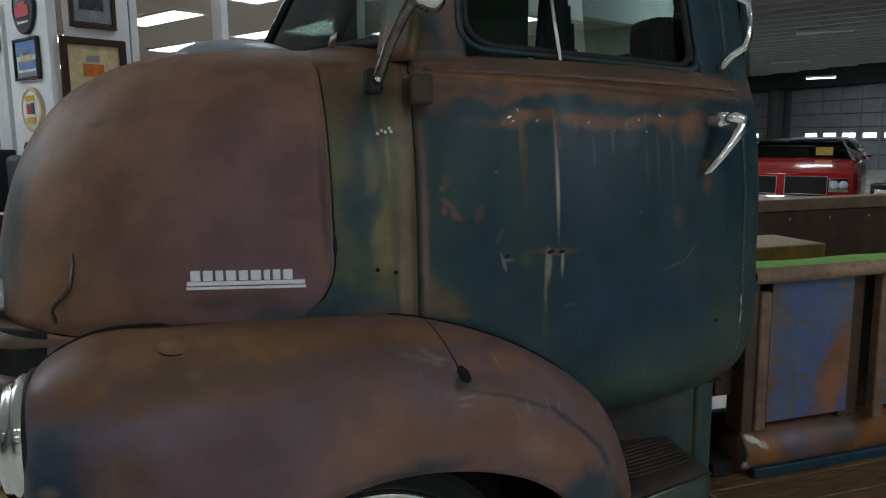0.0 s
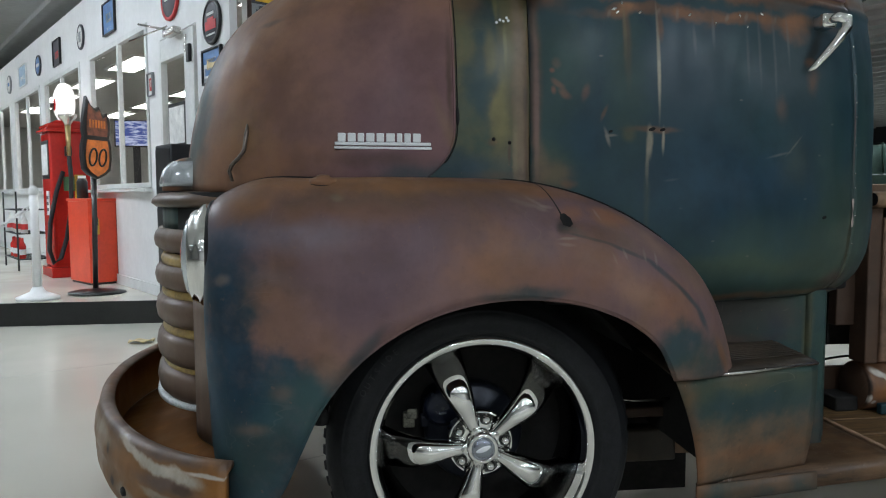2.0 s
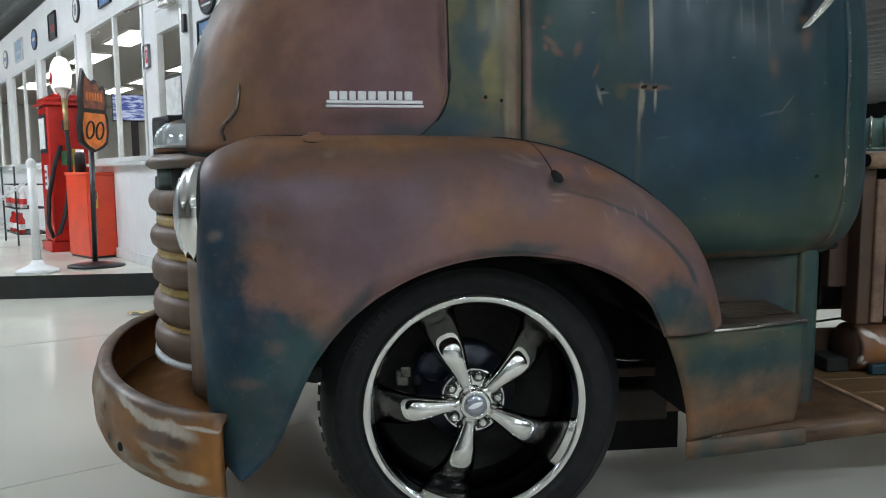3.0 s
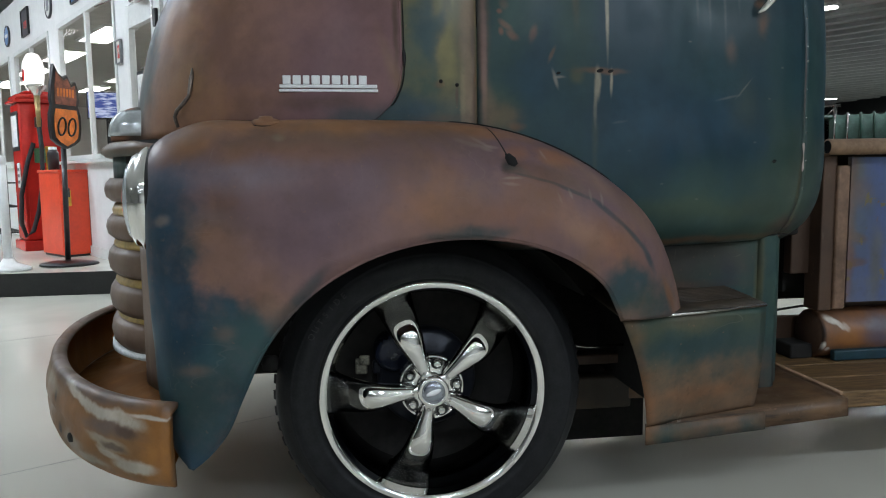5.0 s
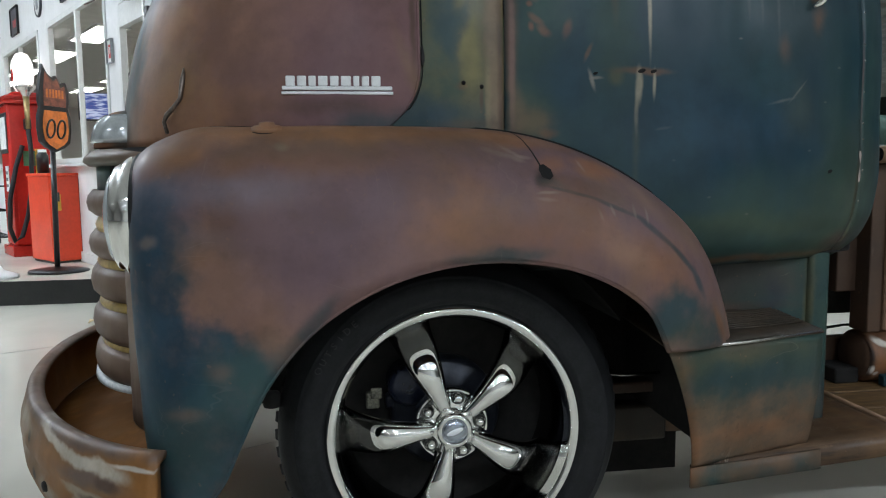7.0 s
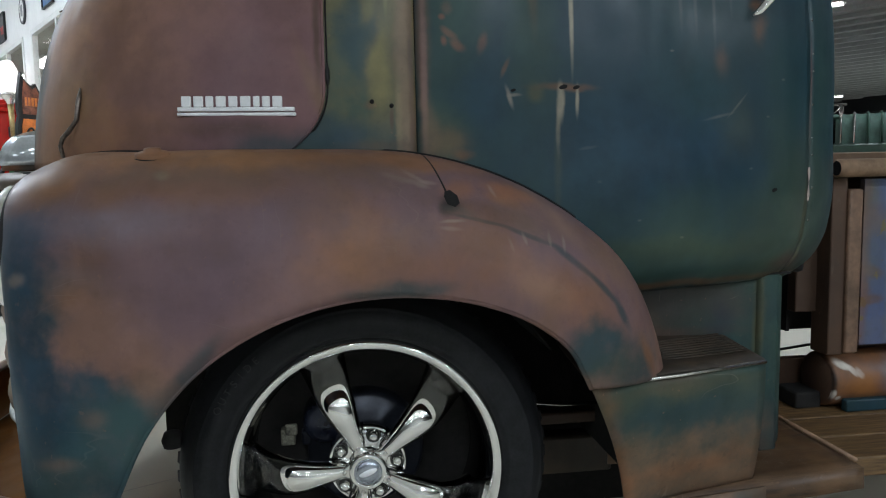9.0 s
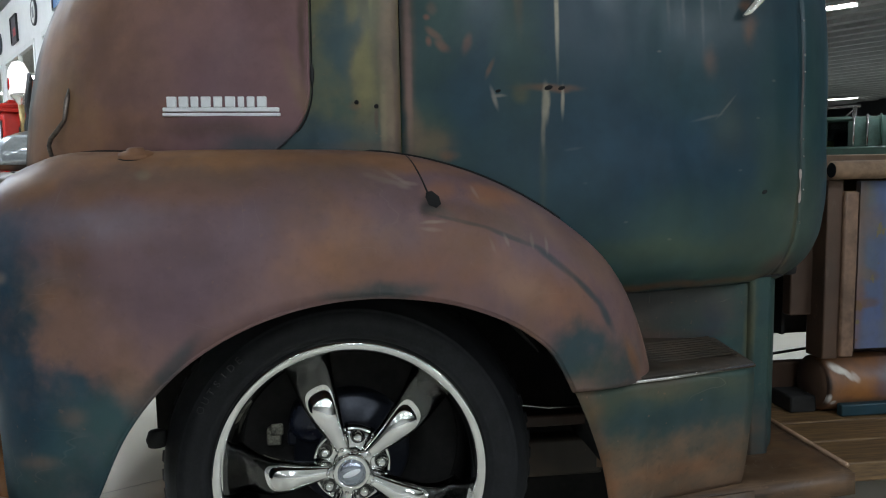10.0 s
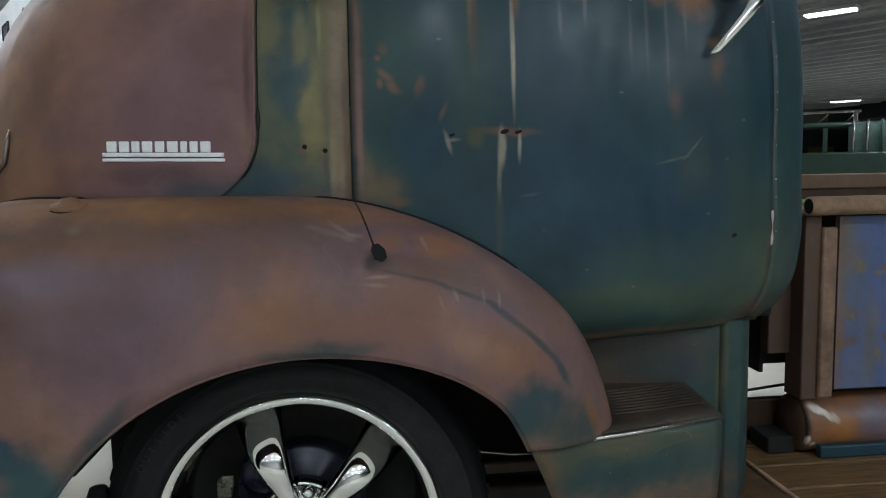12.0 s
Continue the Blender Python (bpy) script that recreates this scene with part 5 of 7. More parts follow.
vent = part("hood_vent", sheet(lambda u, v: Vector((-0.20 + 0.165 * u * math.cos(math.tau * v), 0.60 + 0.15 * u * math.sin(math.tau * v) * (1 - 0.25 * u * math.cos(math.tau * v)), 1.568 + 0.052 * (1 - u ** 2.4) ** 0.6)), 16, 40), GREY_PAINT, truck, "pale grey cowl vent", thick=0.003)
part("wiper_pivot", rod([(-0.005, 0.32, 1.578), (0.0, 0.31, 1.60), (0.012, 0.31, 1.606)], 0.008, 8), CHROME, truck)

# fender fittings
cap_p = min((fender_point(0.2 + 0.3 * i / 60, 0.1 + 0.6 * j / 60) for i in range(60) for j in range(60)), key=lambda q: (q.x + 0.365) ** 2 + (q.y + 0.06) ** 2)
cap_m = Matrix.Translation(cap_p - Vector((0, 0, 0.003))) @ Matrix.Rotation(radians(12), 4, "X")
part("cap_gap", lathe([(0.033, 0.0), (0.033, 0.003), (0.0, 0.003)], 24, cap_m), HOLE, fender)
part("filler_cap", lathe([(0.030, 0.0), (0.030, 0.008), (0.026, 0.011), (0.016, 0.012), (0.014, 0.018), (0.0, 0.020)], 24, cap_m), FENDER_PAINT, fender, "round rusty cap")


def fender_x(x, v):
    """The fender's skin at x, v of the way from its crown to the arch."""
    lo, hi = 0.30, 0.85
    for _ in range(40):
        mid = (lo + hi) / 2
        lo, hi = (mid, hi) if fender_point(mid, v).x < x else (lo, mid)
    return fender_point(lo, v)


part("fender_seam", rod([fender_x(0.116 + 0.034 * (k / 20) ** 1.4, 0.03 + 0.47 * k / 20) + Vector((0.0, -0.001, 0.0005)) for k in range(21)], 0.0025, 6), HOLE, fender)


p = fender_x(0.156, 0.50)
part("rust_hole", lathe([(0.017, 0.0), (0.013, 0.0025), (0.0, 0.0025)], 7, Matrix.Translation(p + Vector((-0.002, -0.0015, 0.003))) @ Matrix.Rotation(radians(50), 4, "X") @ Matrix.Rotation(radians(25), 4, "Z") @ Matrix.Diagonal((0.8, 1.25, 1, 1))), HOLE, fender)
part("fender_crease", rod([fender_x(0.16 + 0.34 * k / 30, 0.53 - 0.02 * k / 30) + Vector((0, 0.0008, 0.0)) for k in range(31)], 0.0022, 6), SKIRT_PAINT, fender)
part("cab_seam", rod([Vector((OUTER(0.52 + 0.30 * k / 30)[0], FOLD(OUTER(0.52 + 0.30 * k / 30)[0]) - 0.010, OUTER(0.52 + 0.30 * k / 30)[1] + 0.002)) for k in range(31)], 0.0038, 6), HOLE, fender)
part("fender_welt", rod([Vector((OUTER(0.56 + 0.25 * k / 30)[0] - 0.003, FOLD(OUTER(0.56 + 0.25 * k / 30)[0]) - 0.022, OUTER(0.56 + 0.25 * k / 30)[1] - 0.0045)) for k in range(31)], 0.0016, 6), HOLE, fender)


part("hood_side", sheet(lambda u, v: hood_at(0.982 - 0.115 * v, 0.36 + 0.30 * u), 12, 8), HOOD_PAINT, hood, thick=0.004)
part("hood_gap", rod([Vector((OUTER(0.27 + 0.24 * k / 40)[0] + 0.004, FOLD(OUTER(0.27 + 0.24 * k / 40)[0]) + 0.014, OUTER(0.27 + 0.24 * k / 40)[1] + 0.001)) for k in range(41)], 0.006, 6), HOLE, fender)


# ---- nose: headlamp, lamps, grille, bumper ----
def ring_m(x, y, z):
    return Matrix.Translation((x, y, z)) @ Matrix.Rotation(radians(-90), 4, "Y") @ Matrix.Rotation(radians(4), 4, "X")


lamp_rim = part("headlamp", lathe([(0.112, -0.02), (0.118, -0.004), (0.118, 0.004), (0.113, 0.012), (0.106, 0.016), (0.105, 0.022), (0.101, 0.030), (0.094, 0.034), (0.090, 0.034)], 64, ring_m(-0.628, 0.005, 0.841)), CHROME, truck, "round headlamp with a stepped chrome ring")
part("lens", lathe([(0.091, 0.032), (0.083, 0.042), (0.05, 0.052), (0.0, 0.055)], 40, ring_m(-0.628, 0.005, 0.841)), LAMP_GLASS, lamp_rim, "clear headlamp glass")
part("reflector", lathe([(0.090, 0.030), (0.05, 0.0), (0.0, -0.015)], 40, ring_m(-0.628, 0.005, 0.841)), CHROME, lamp_rim)
part("lamp_seal", lathe([(0.114, -0.03), (0.125, -0.022), (0.125, -0.012), (0.118, -0.006)], 48, ring_m(-0.628, 0.005, 0.841)), SEAL, lamp_rim)
far(lamp_rim)


def pod_point(u, v, grow=1.0, cut=1.0):
    """A low rounded pod on the hood's nose."""
    a, e = math.pi * (0.5 + u), math.pi / 2 * v * cut
    c, s = math.cos(a), math.sin(a)
    k = math.cos(e) ** 0.55
    return Vector((-0.700 + 0.130 * grow * k * math.copysign(abs(c) ** 0.6, c), 0.470 + 0.092 * grow * k * math.copysign(abs(s) ** 0.6, s), 0.990 + 0.094 * math.sin(e) ** 0.75))


pod = part("parking_lamp", sheet(lambda u, v: pod_point(2 * u - 0.5, v), 40, 16), HOOD_PAINT, truck, "parking lamp in a rusty pod", thick=0.003)
part("reflector", sheet(lambda u, v: pod_point(-0.10 + 1.24 * u, 0.05 + 0.5 * v, 1.010), 40, 8), BRIGHT, pod)
part("lens", sheet(lambda u, v: pod_point(-0.12 + 1.28 * u, 0.04 + 0.55 * v, 1.035 + 0.010 * math.sin(70 * u)), 80, 8), LAMP_GLASS, pod, "clear ribbed lamp glass", thick=0.004)


def arc(x0, a, b, n=2.5, lo=-0.95, hi=0.95, steps=48):
    """A run across the truck's nose in plan, of the superellipse kind."""
    out = []
    for k in range(steps + 1):
        s = lo + (hi - lo) * k / steps
        t = s * math.pi / 2
        y = math.copysign(abs(math.sin(t)) ** (2 / n), t)
        out.append((x0 - a * abs(math.cos(t)) ** (2 / n), Y0 + b * y))
    return out


def moulding(path, section, closed=True):
    """A section of (outward, z) swept along a plan path of (x, y)."""
    bm = bmesh.new()
    rings = []
    for i, (x, y) in enumerate(path):
        (x0, y0), (x1, y1) = path[max(i - 1, 0)], path[min(i + 1, len(path) - 1)]
        t = Vector((x1 - x0, y1 - y0)).normalized()
        nx, ny = -t.y, t.x
        if nx > 0 and abs(y - Y0) < 0.3:
            nx, ny = -nx, -ny
        rings.append([bm.verts.new((x - abs(t.y) * o, y + (t.x if y > Y0 else -abs(t.x)) * (1 if y > Y0 else 1) * o, z)) for o, z in section])
    m = len(section)
    for a, b in zip(rings, rings[1:]):
        for j in range(m if closed else m - 1):
            bm.faces.new((a[j], a[(j + 1) % m], b[(j + 1) % m], b[j]))
    if closed:
        bm.faces.new(rings[0]), bm.faces.new(rings[-1][::-1])
    return bm


def bar_section(z, h=0.034, d=0.05):
    return [(-d, z + h * 0.9), (-0.012, z + h), (0.0, z + h * 0.55), (0.004, z), (0.0, z - h * 0.6), (-0.014, z - h), (-d, z - h * 0.8)]


grille = part("grille", moulding(arc(-0.55, 0.30, 0.60, lo=-0.97, hi=0.97), [(-0.02, 0.985), (0.0, 0.985), (0.0, 0.42), (-0.02, 0.42)]), DARK, truck, "rusted five-bar grille", smooth=True)
for k, (z, h) in enumerate(((0.858, 0.031), (0.758, 0.032), (0.667, 0.038), (0.566, 0.040), (0.473, 0.040))):
    part("grille_bar", moulding(arc(-0.55, 0.343, 0.615, lo=-0.93, hi=0.93), bar_section(z, h)), GRILLE_PAINT, grille)
    if k:
        part("inner_bar", moulding(arc(-0.55, 0.322, 0.594, lo=-0.93, hi=0.93), [(-0.04, z + 0.064), (0.0, z + 0.062), (0.008, z + 0.046), (0.004, z + 0.030), (-0.04, z + 0.026)]), CREAM, grille, "cream inner louvre")
part("grille_lip", moulding(arc(-0.55, 0.352, 0.60, lo=-0.95, hi=0.95), [(-0.10, 0.990), (-0.020, 0.984), (-0.002, 0.970), (0.002, 0.957), (-0.012, 0.946), (-0.10, 0.944)]), GRILLE_PAINT, grille, "brown lip over the grille")
part("grille_neck", moulding(arc(-0.55, 0.325, 0.57, lo=-0.95, hi=0.95), [(-0.05, 0.950), (0.0, 0.950), (0.0, 0.885), (-0.05, 0.885)]), SKIRT_PAINT, grille)
part("fender_flange", sheet(lambda u, v: Vector((-0.618 - 0.074 * math.sin(u * math.pi / 2), 0.0 + 0.16 * u, 0.735 - 0.335 * v)), 10, 8), GRILLE_PAINT, fender, "rusty inner flange beside the grille", thick=0.004)
# Added strip in place of the bright floor seen through this gap.
part("lit_gap_strip", moulding(arc(-0.55, 0.348, 0.610, lo=-0.9, hi=0.9), [(-0.03, 0.438), (0.0, 0.434), (0.002, 0.422), (-0.03, 0.416)]), LIT_GAP, grille, "white strip standing in for the lit floor seen below the grille")
part("front_apron", sheet(lambda u, v: Vector((hood_at(0.99, 0.25 + 0.75 * (u * 2 if u < 0.5 else 2 - u * 2), -1 if u < 0.5 else 1).x * (1 - 0.10 * v) + 0.03, hood_at(0.99, 0.25 + 0.75 * (u * 2 if u < 0.5 else 2 - u * 2), -1 if u < 0.5 else 1).y, 0.99 - 0.45 * v)), 40, 6), FENDER_PAINT, truck, thick=0.004)
bumper = part("front_bumper", moulding(arc(-0.5, 0.562, 1.020, 1.8, lo=-0.909, hi=0.909, steps=90), [(-0.036, 0.428), (-0.032, 0.434), (-0.020, 0.439), (-0.006, 0.437), (0.002, 0.428), (0.008, 0.405), (0.016, 0.380), (0.018, 0.362), (0.012, 0.346), (0.016, 0.330), (0.014, 0.300), (0.004, 0.272), (-0.008, 0.262), (-0.016, 0.262), (-0.010, 0.36), (-0.012, 0.415), (-0.030, 0.421)]), BUMPER_PAINT, truck, "heavy wraparound bumper in scuffed rust")
part("bumper_lining", moulding(arc(-0.5, 0.562, 1.020, 1.8, lo=-0.90, hi=0.90, steps=60), [(-0.019, 0.414), (-0.015, 0.414), (-0.018, 0.30), (-0.024, 0.285)], closed=False), INNER_RUST, bumper, "orange-brown rusty inside")
part("gravel_pan", sheet(lambda u, v: Vector((arc(-0.5, 0.545, 1.0, 1.8, lo=-0.89, hi=0.89, steps=40)[int(u * 40)][0] * (1 - v) + (-0.55) * v, arc(-0.5, 0.545, 1.0, 1.8, lo=-0.89, hi=0.89, steps=40)[int(u * 40)][1] * (1 - v) + (Y0 + 0.85 * (u - 0.5) * 1.6) * v, 0.275 + 0.10 * v)), 40, 6), INNER_RUST, truck, "orange-brown pan behind the bumper", thick=0.004)
bolt_x, bolt_y = arc(-0.5, 0.562, 1.020, 1.8, lo=-0.909, hi=0.909, steps=90)[15]
part("bumper_bolt", lathe([(0.012, 0.0), (0.010, 0.006), (0.0, 0.008)], 12, Matrix.Translation((bolt_x - 0.0125, bolt_y - 0.006, 0.318)) @ Matrix.Rotation(radians(-50), 4, "Z") @ Matrix.Rotation(radians(90), 4, "X")), DARK, bumper)

# ---- step, skirt, running board ----
TL, TR, BL, BR = Vector((0.418, -0.124, 0.553)), Vector((0.838, -0.012, 0.550)), Vector((0.521, -0.032, 0.262)), Vector((0.837, 0.028, 0.275))
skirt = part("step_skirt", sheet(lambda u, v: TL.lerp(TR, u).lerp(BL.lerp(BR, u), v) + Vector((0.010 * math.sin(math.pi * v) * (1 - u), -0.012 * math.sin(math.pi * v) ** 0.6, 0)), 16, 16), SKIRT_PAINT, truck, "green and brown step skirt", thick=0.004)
part("skirt_return", sheet(lambda u, v: TR.lerp(BR, v) + Vector((0.012 * u, 0.25 * u, 0)), 4, 8), SKIRT_PAINT, skirt, thick=0.004)
part("step_edge", rod([TL + Vector((0.0, -0.004, 0.004)), TL.lerp(TR, 0.5) + Vector((0, -0.006, 0.002)), TR + Vector((0, -0.004, 0.004))], 0.004, 6), DULL_CHROME, skirt, "bright worn step edge")
part("step_tread", sheet(lambda u, v: TL.lerp(TR, u) + Vector((0.02 * v, 0.30 * v, 0.006 + 0.012 * v)), 20, 6), TREAD, skirt, "worn step tread", thick=0.006)
for k in range(9):
    part("tread_rib", rod([(0.58, 0.005 + 0.016 * k, 0.561 + 0.0008 * k), (0.70, 0.02 + 0.016 * k, 0.564 + 0.0008 * k), (0.83, 0.045 + 0.016 * k, 0.566 + 0.0008 * k)], 0.0028, 6), TREAD, skirt)
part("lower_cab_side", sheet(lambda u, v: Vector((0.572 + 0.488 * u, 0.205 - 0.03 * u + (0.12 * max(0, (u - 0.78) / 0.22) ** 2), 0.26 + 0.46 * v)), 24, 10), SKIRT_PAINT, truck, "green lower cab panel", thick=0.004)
part("cab_corner_post", block((0.930, 0.168, 0.27, 0.986, 0.20, 0.72)), SKIRT_PAINT, truck, smooth=True, bevel=0.012)
# Black sheet added to darken the gap between cab and bed.
part("bed_gap_shade", block((1.188, 0.46, 0.50, 1.198, 1.80, 0.80)), DARK, truck, smooth=False)
part("cab_mount", block((1.03, 0.22, 0.704, 1.08, 0.30, 0.736)), HOLE, truck, "black cab mount under the rear corner", smooth=True, bevel=0.01)
part("cab_sill", sheet(lambda u, v: Vector((0.45 + 0.56 * u, 0.12 + 0.25 * v + 0.05 * u, 0.712 - 0.012 * v)), 8, 4), DARK, truck, thick=0.004)
BOARD_X, BOARD_Y = (0.520, 1.098), (-0.030, 0.012)
part("running_board", sheet(lambda u, v: Vector(((BOARD_X[0] + 0.26 * min(1.0, 4 * v)) * (1 - u) + BOARD_X[1] * u, (BOARD_Y[0] + (BOARD_Y[1] - BOARD_Y[0]) * u) * (1 - v) + 0.55 * v, 0.246 + 0.020 * u)), 20, 10), BOARD_PAINT, truck, "brown steel running board trodden bare in streaks", thick=0.048)
part("sill_strip", sheet(lambda u, v: Vector((0.518 + 0.33 * u, -0.034 + 0.024 * u, 0.218 + 0.012 * u + 0.046 * v)), 10, 2), SKIRT_PAINT, skirt, thick=0.006)

# ---- bed ----
n = Net("worn_deck_wood")
grain = n.noise(9, 6, 0.65, (1.2, 14, 14))
n.end(n.mix(n.span(grain, 0.3, 0.7), (0.075, 0.040, 0.017), (0.225, 0.128, 0.050)), 0.6)
n.bump(grain, 0.4, 0.003)
WOOD = n.mat
FAR_TAN = patina("tan_bed_cap_paint", (0.185, 0.115, 0.072), (0.235, 0.150, 0.095), 0.5, 0.45)
bed = part("bed", block((1.20, 0.50, 0.60, 3.9, 1.86, 0.63)), BED_PAINT, truck, "rusty steel truck bed", smooth=False)
for k in range(5):
    y = 0.062 + 0.135 * k
    part("deck_plank", block((1.112, y, 0.245, 3.9, y + 0.131, 0.292)), WOOD, bed, smooth=True, bevel=0.004)
part("deck_trim", rod([(1.105, 0.05, 0.292), (1.105, 0.70, 0.292)], 0.006, 6), RAIL_STEEL, bed)
part("rail", rod([(1.225, 0.318, 0.955), (2.2, 0.318, 0.958), (3.9, 0.318, 0.96)], 0.024, 14), RAIL_STEEL, bed, "tan pipe rail")
part("rail_mouth", lathe([(0.019, 0.0), (0.0, 0.001)], 16, Matrix.Translation((1.224, 0.318, 0.955)) @ Matrix.Rotation(radians(-90), 4, "Y")), HOLE, bed)
part("front_board", block((1.175, 0.40, 0.565, 1.245, 0.44, 0.90)), BED_PAINT, bed, smooth=True, bevel=0.004)
part("post", block((1.235, 0.345, 0.455, 1.28, 0.42, 0.93)), BED_PAINT, bed, smooth=True, bevel=0.004)
part("post_edge", block((1.277, 0.335, 0.46, 1.318, 0.36, 0.90)), POST_STEEL, bed, smooth=True, bevel=0.006)
for k in range(5):
    x0 = 1.32 + 0.48 * k
    part("side_panel", block((x0 + 0.012, 0.352, 0.478, x0 + 0.33, 0.37, 0.925)), BED_PANEL, bed, "chipped blue side panel", smooth=False)
    part("post", block((x0 + 0.34, 0.39, 0.44, x0 + 0.42, 0.44, 0.93)), BED_PAINT, bed, smooth=True, bevel=0.004)
    part("post_edge", block((x0 + 0.43, 0.335, 0.44, x0 + 0.475, 0.37, 0.93)), POST_STEEL, bed, smooth=True, bevel=0.006)
part("side_backing", block((1.345, 0.45, 0.44, 3.9, 0.47, 0.945)), BED_PAINT, bed, smooth=False)
part("far_cap", block((1.20, 1.80, 0.952, 3.9, 1.90, 1.019)), FAR_TAN, bed, "tan bed side cap", smooth=True, bevel=0.006)
part("far_side", block((1.20, 1.815, 0.55, 3.9, 1.84, 0.95)), BED_PAINT, bed, "brown far bed side", smooth=True, bevel=0.006)
for k in range(6):
    part("rivet", lathe([(0.0065, 0.0), (0.005, 0.004), (0.0, 0.005)], 10, Matrix.Translation((2.20 + 0.28 * k, 1.815, 0.905)) @ Matrix.Rotation(radians(90), 4, "X")), BRIGHT, bed)
part("lime_edging", sheet(lambda u, v: Vector((1.235 + 2.65 * u, 0.346 + 0.145 * v + 0.003 * math.sin(23 * u), 0.958 + 0.002 * math.sin(40 * u) + 0.004 * v)), 40, 4), LIME, bed, "lime green cloth edging", thick=0.003)
tank = part("fuel_tank", lathe([(0.0, 0.0), (0.071, 0.0), (0.0755, 0.004), (0.077, 0.012), (0.077, 0.42), (0.081, 0.425), (0.081, 0.445), (0.077, 0.45), (0.077, 1.20), (0.0, 1.20)], 36, Matrix.Translation((1.268, 0.432, 0.368)) @ Matrix.Rotation(radians(90), 4, "Y")), TANK_PAINT, truck, "rusty cylindrical tank with a white paint chip")
part("tank_end", lathe([(0.069, 0.0), (0.06, 0.006), (0.0, 0.01)], 30, Matrix.Translation((1.265, 0.432, 0.368)) @ Matrix.Rotation(radians(-90), 4, "Y")), BED_PAINT, tank)
part("tank_cradle", block((1.30, 0.348, 0.293, 2.4, 0.372, 0.326)), patina("dark_blue_cradle", BLUE, TEAL, 0.5), truck, "dark blue tank cradle", smooth=True, bevel=0.004)
part("tank_foot", block((1.185, 0.40, 0.292, 1.262, 0.50, 0.338)), DARK, truck, smooth=True, bevel=0.006)
part("cross_beam", block((1.02, 0.525, 0.293, 1.75, 0.555, 0.402)), BED_PAINT, truck, "brown steel beam behind the tank", smooth=True, bevel=0.004)
# Plain block for the chassis, black to darken the gap in front of it.
part("chassis", block((1.0, 0.56, 0.495, 3.2, 1.05, 0.59)), DARK, truck, smooth=False)
part("far_board", block((0.9, 1.052, 0.360, 3.2, 1.10, 0.56)), DARK, truck, smooth=False)
# Made-up low rail: hides bright floor that should lie in the bed's shade.
part("far_floor_blocker", block((0.9, 1.28, 0.035, 2.4, 1.31, 0.10)), DARK, truck, smooth=False)
part("fuel_line", rod([(0.98, 0.60, 0.385), (1.15, 0.60, 0.398), (1.34, 0.58, 0.425), (1.5, 0.56, 0.43)], 0.0045, 6), DARK, truck, "thin black fuel line")

part("hood_seam", rod([hood_at(z, hood_f(hood_edge(z) + 0.003, z)) + Vector((0.001, 0.001, 0)) for z in [1.54 - 0.0075 * k for k in range(66)]] + [hood_at(0.995, hood_f(-0.235, 0.995))], 0.0015, 6), HOLE, hood)
part("hood_bumper", rod([hood_at(z, hood_f(hood_edge(z) + 0.003, z)) + Vector((0.001, -0.001, 0)) for z in (1.180, 1.165, 1.150, 1.138)], [0.002, 0.0045, 0.0045, 0.002], 6), SEAL, hood)
part("hood_rim", rod([hood_at(z, hood_f(hood_edge(z) - 0.004, z)) + Vector((0, -0.001, 0)) for z in [1.54 - 0.0075 * k for k in range(72)]], 0.0026, 6), HOOD_PAINT, hood)
# brake line and spring ends that show behind the wheel
part("brake_line", rod([(0.30, 0.20, 0.46), (0.38, 0.22, 0.42), (0.46, 0.23, 0.405), (0.56, 0.22, 0.41)], 0.004, 6), DULL_CHROME, truck)
part("chassis_rail", block((0.28, 0.30, 0.20, 0.62, 0.36, 0.30)), TREAD, truck, "brown chassis rail", smooth=True, bevel=0.01)
part("spring_leaf", block((0.22, 0.26, 0.345, 0.60, 0.32, 0.375)), BED_PAINT, truck, smooth=True, bevel=0.006)

bm = bmesh.new()
bm.faces.new([bm.verts.new(p) for p in ((1.178, 0.32, 1.53), (1.178, 1.28, 1.53), (1.135, 1.28, 1.93), (1.135, 0.32, 1.93))])
part("rear_pane", bm, CAR_GLASS, truck, "rear window glass", smooth=False).visible_shadow = False

# ---- the office front: a wall with windows, set askew to the truck ----
WALL = pose(-2.204, 4.950, 0, 0, 0, -58)
TOP, SILL, HEAD = 2.86, 1.04, 2.35
RED = plain("red_enamel", (0.50, 0.022, 0.016), 0.25, 0, 0.08, 6)
RED_ORANGE = plain("orange_red_enamel", (0.74, 0.06, 0.018), 0.3, 0, 0.06, 6)
SIGN_ORANGE = plain("weathered_orange_paint", (0.62, 0.16, 0.02), 0.45, 0, 0.2, 14)
SIGN_RUST = plain("rusted_sign_paint", (0.22, 0.06, 0.03), 0.5, 0, 0.35, 16)
BLACK = plain("black_paint", (0.012, 0.012, 0.013), 0.4, 0, 0.15, 12)
BLACK_BOX = plain("matt_black_casing", (0.02, 0.021, 0.026), 0.6, 0, 0.1, 12)
YELLOW = plain("yellow_paint", (0.72, 0.42, 0.03), 0.4)
WHITE = plain("white_plastic", (0.80, 0.80, 0.80), 0.4, 0, 0.04, 10)
BRASS = plain("old_brass", (0.40, 0.30, 0.14), 0.35, 0.9, 0.2, 20)
PAPER = plain("white_paper", (0.74, 0.74, 0.72), 0.7)
BROWN_FRAME = plain("dark_brown_frame_wood", (0.05, 0.02, 0.012), 0.35, 0, 0.25, 20)
TANWOOD = plain("brown_desk_wood", (0.20, 0.09, 0.035), 0.4, 0, 0.25, 8)
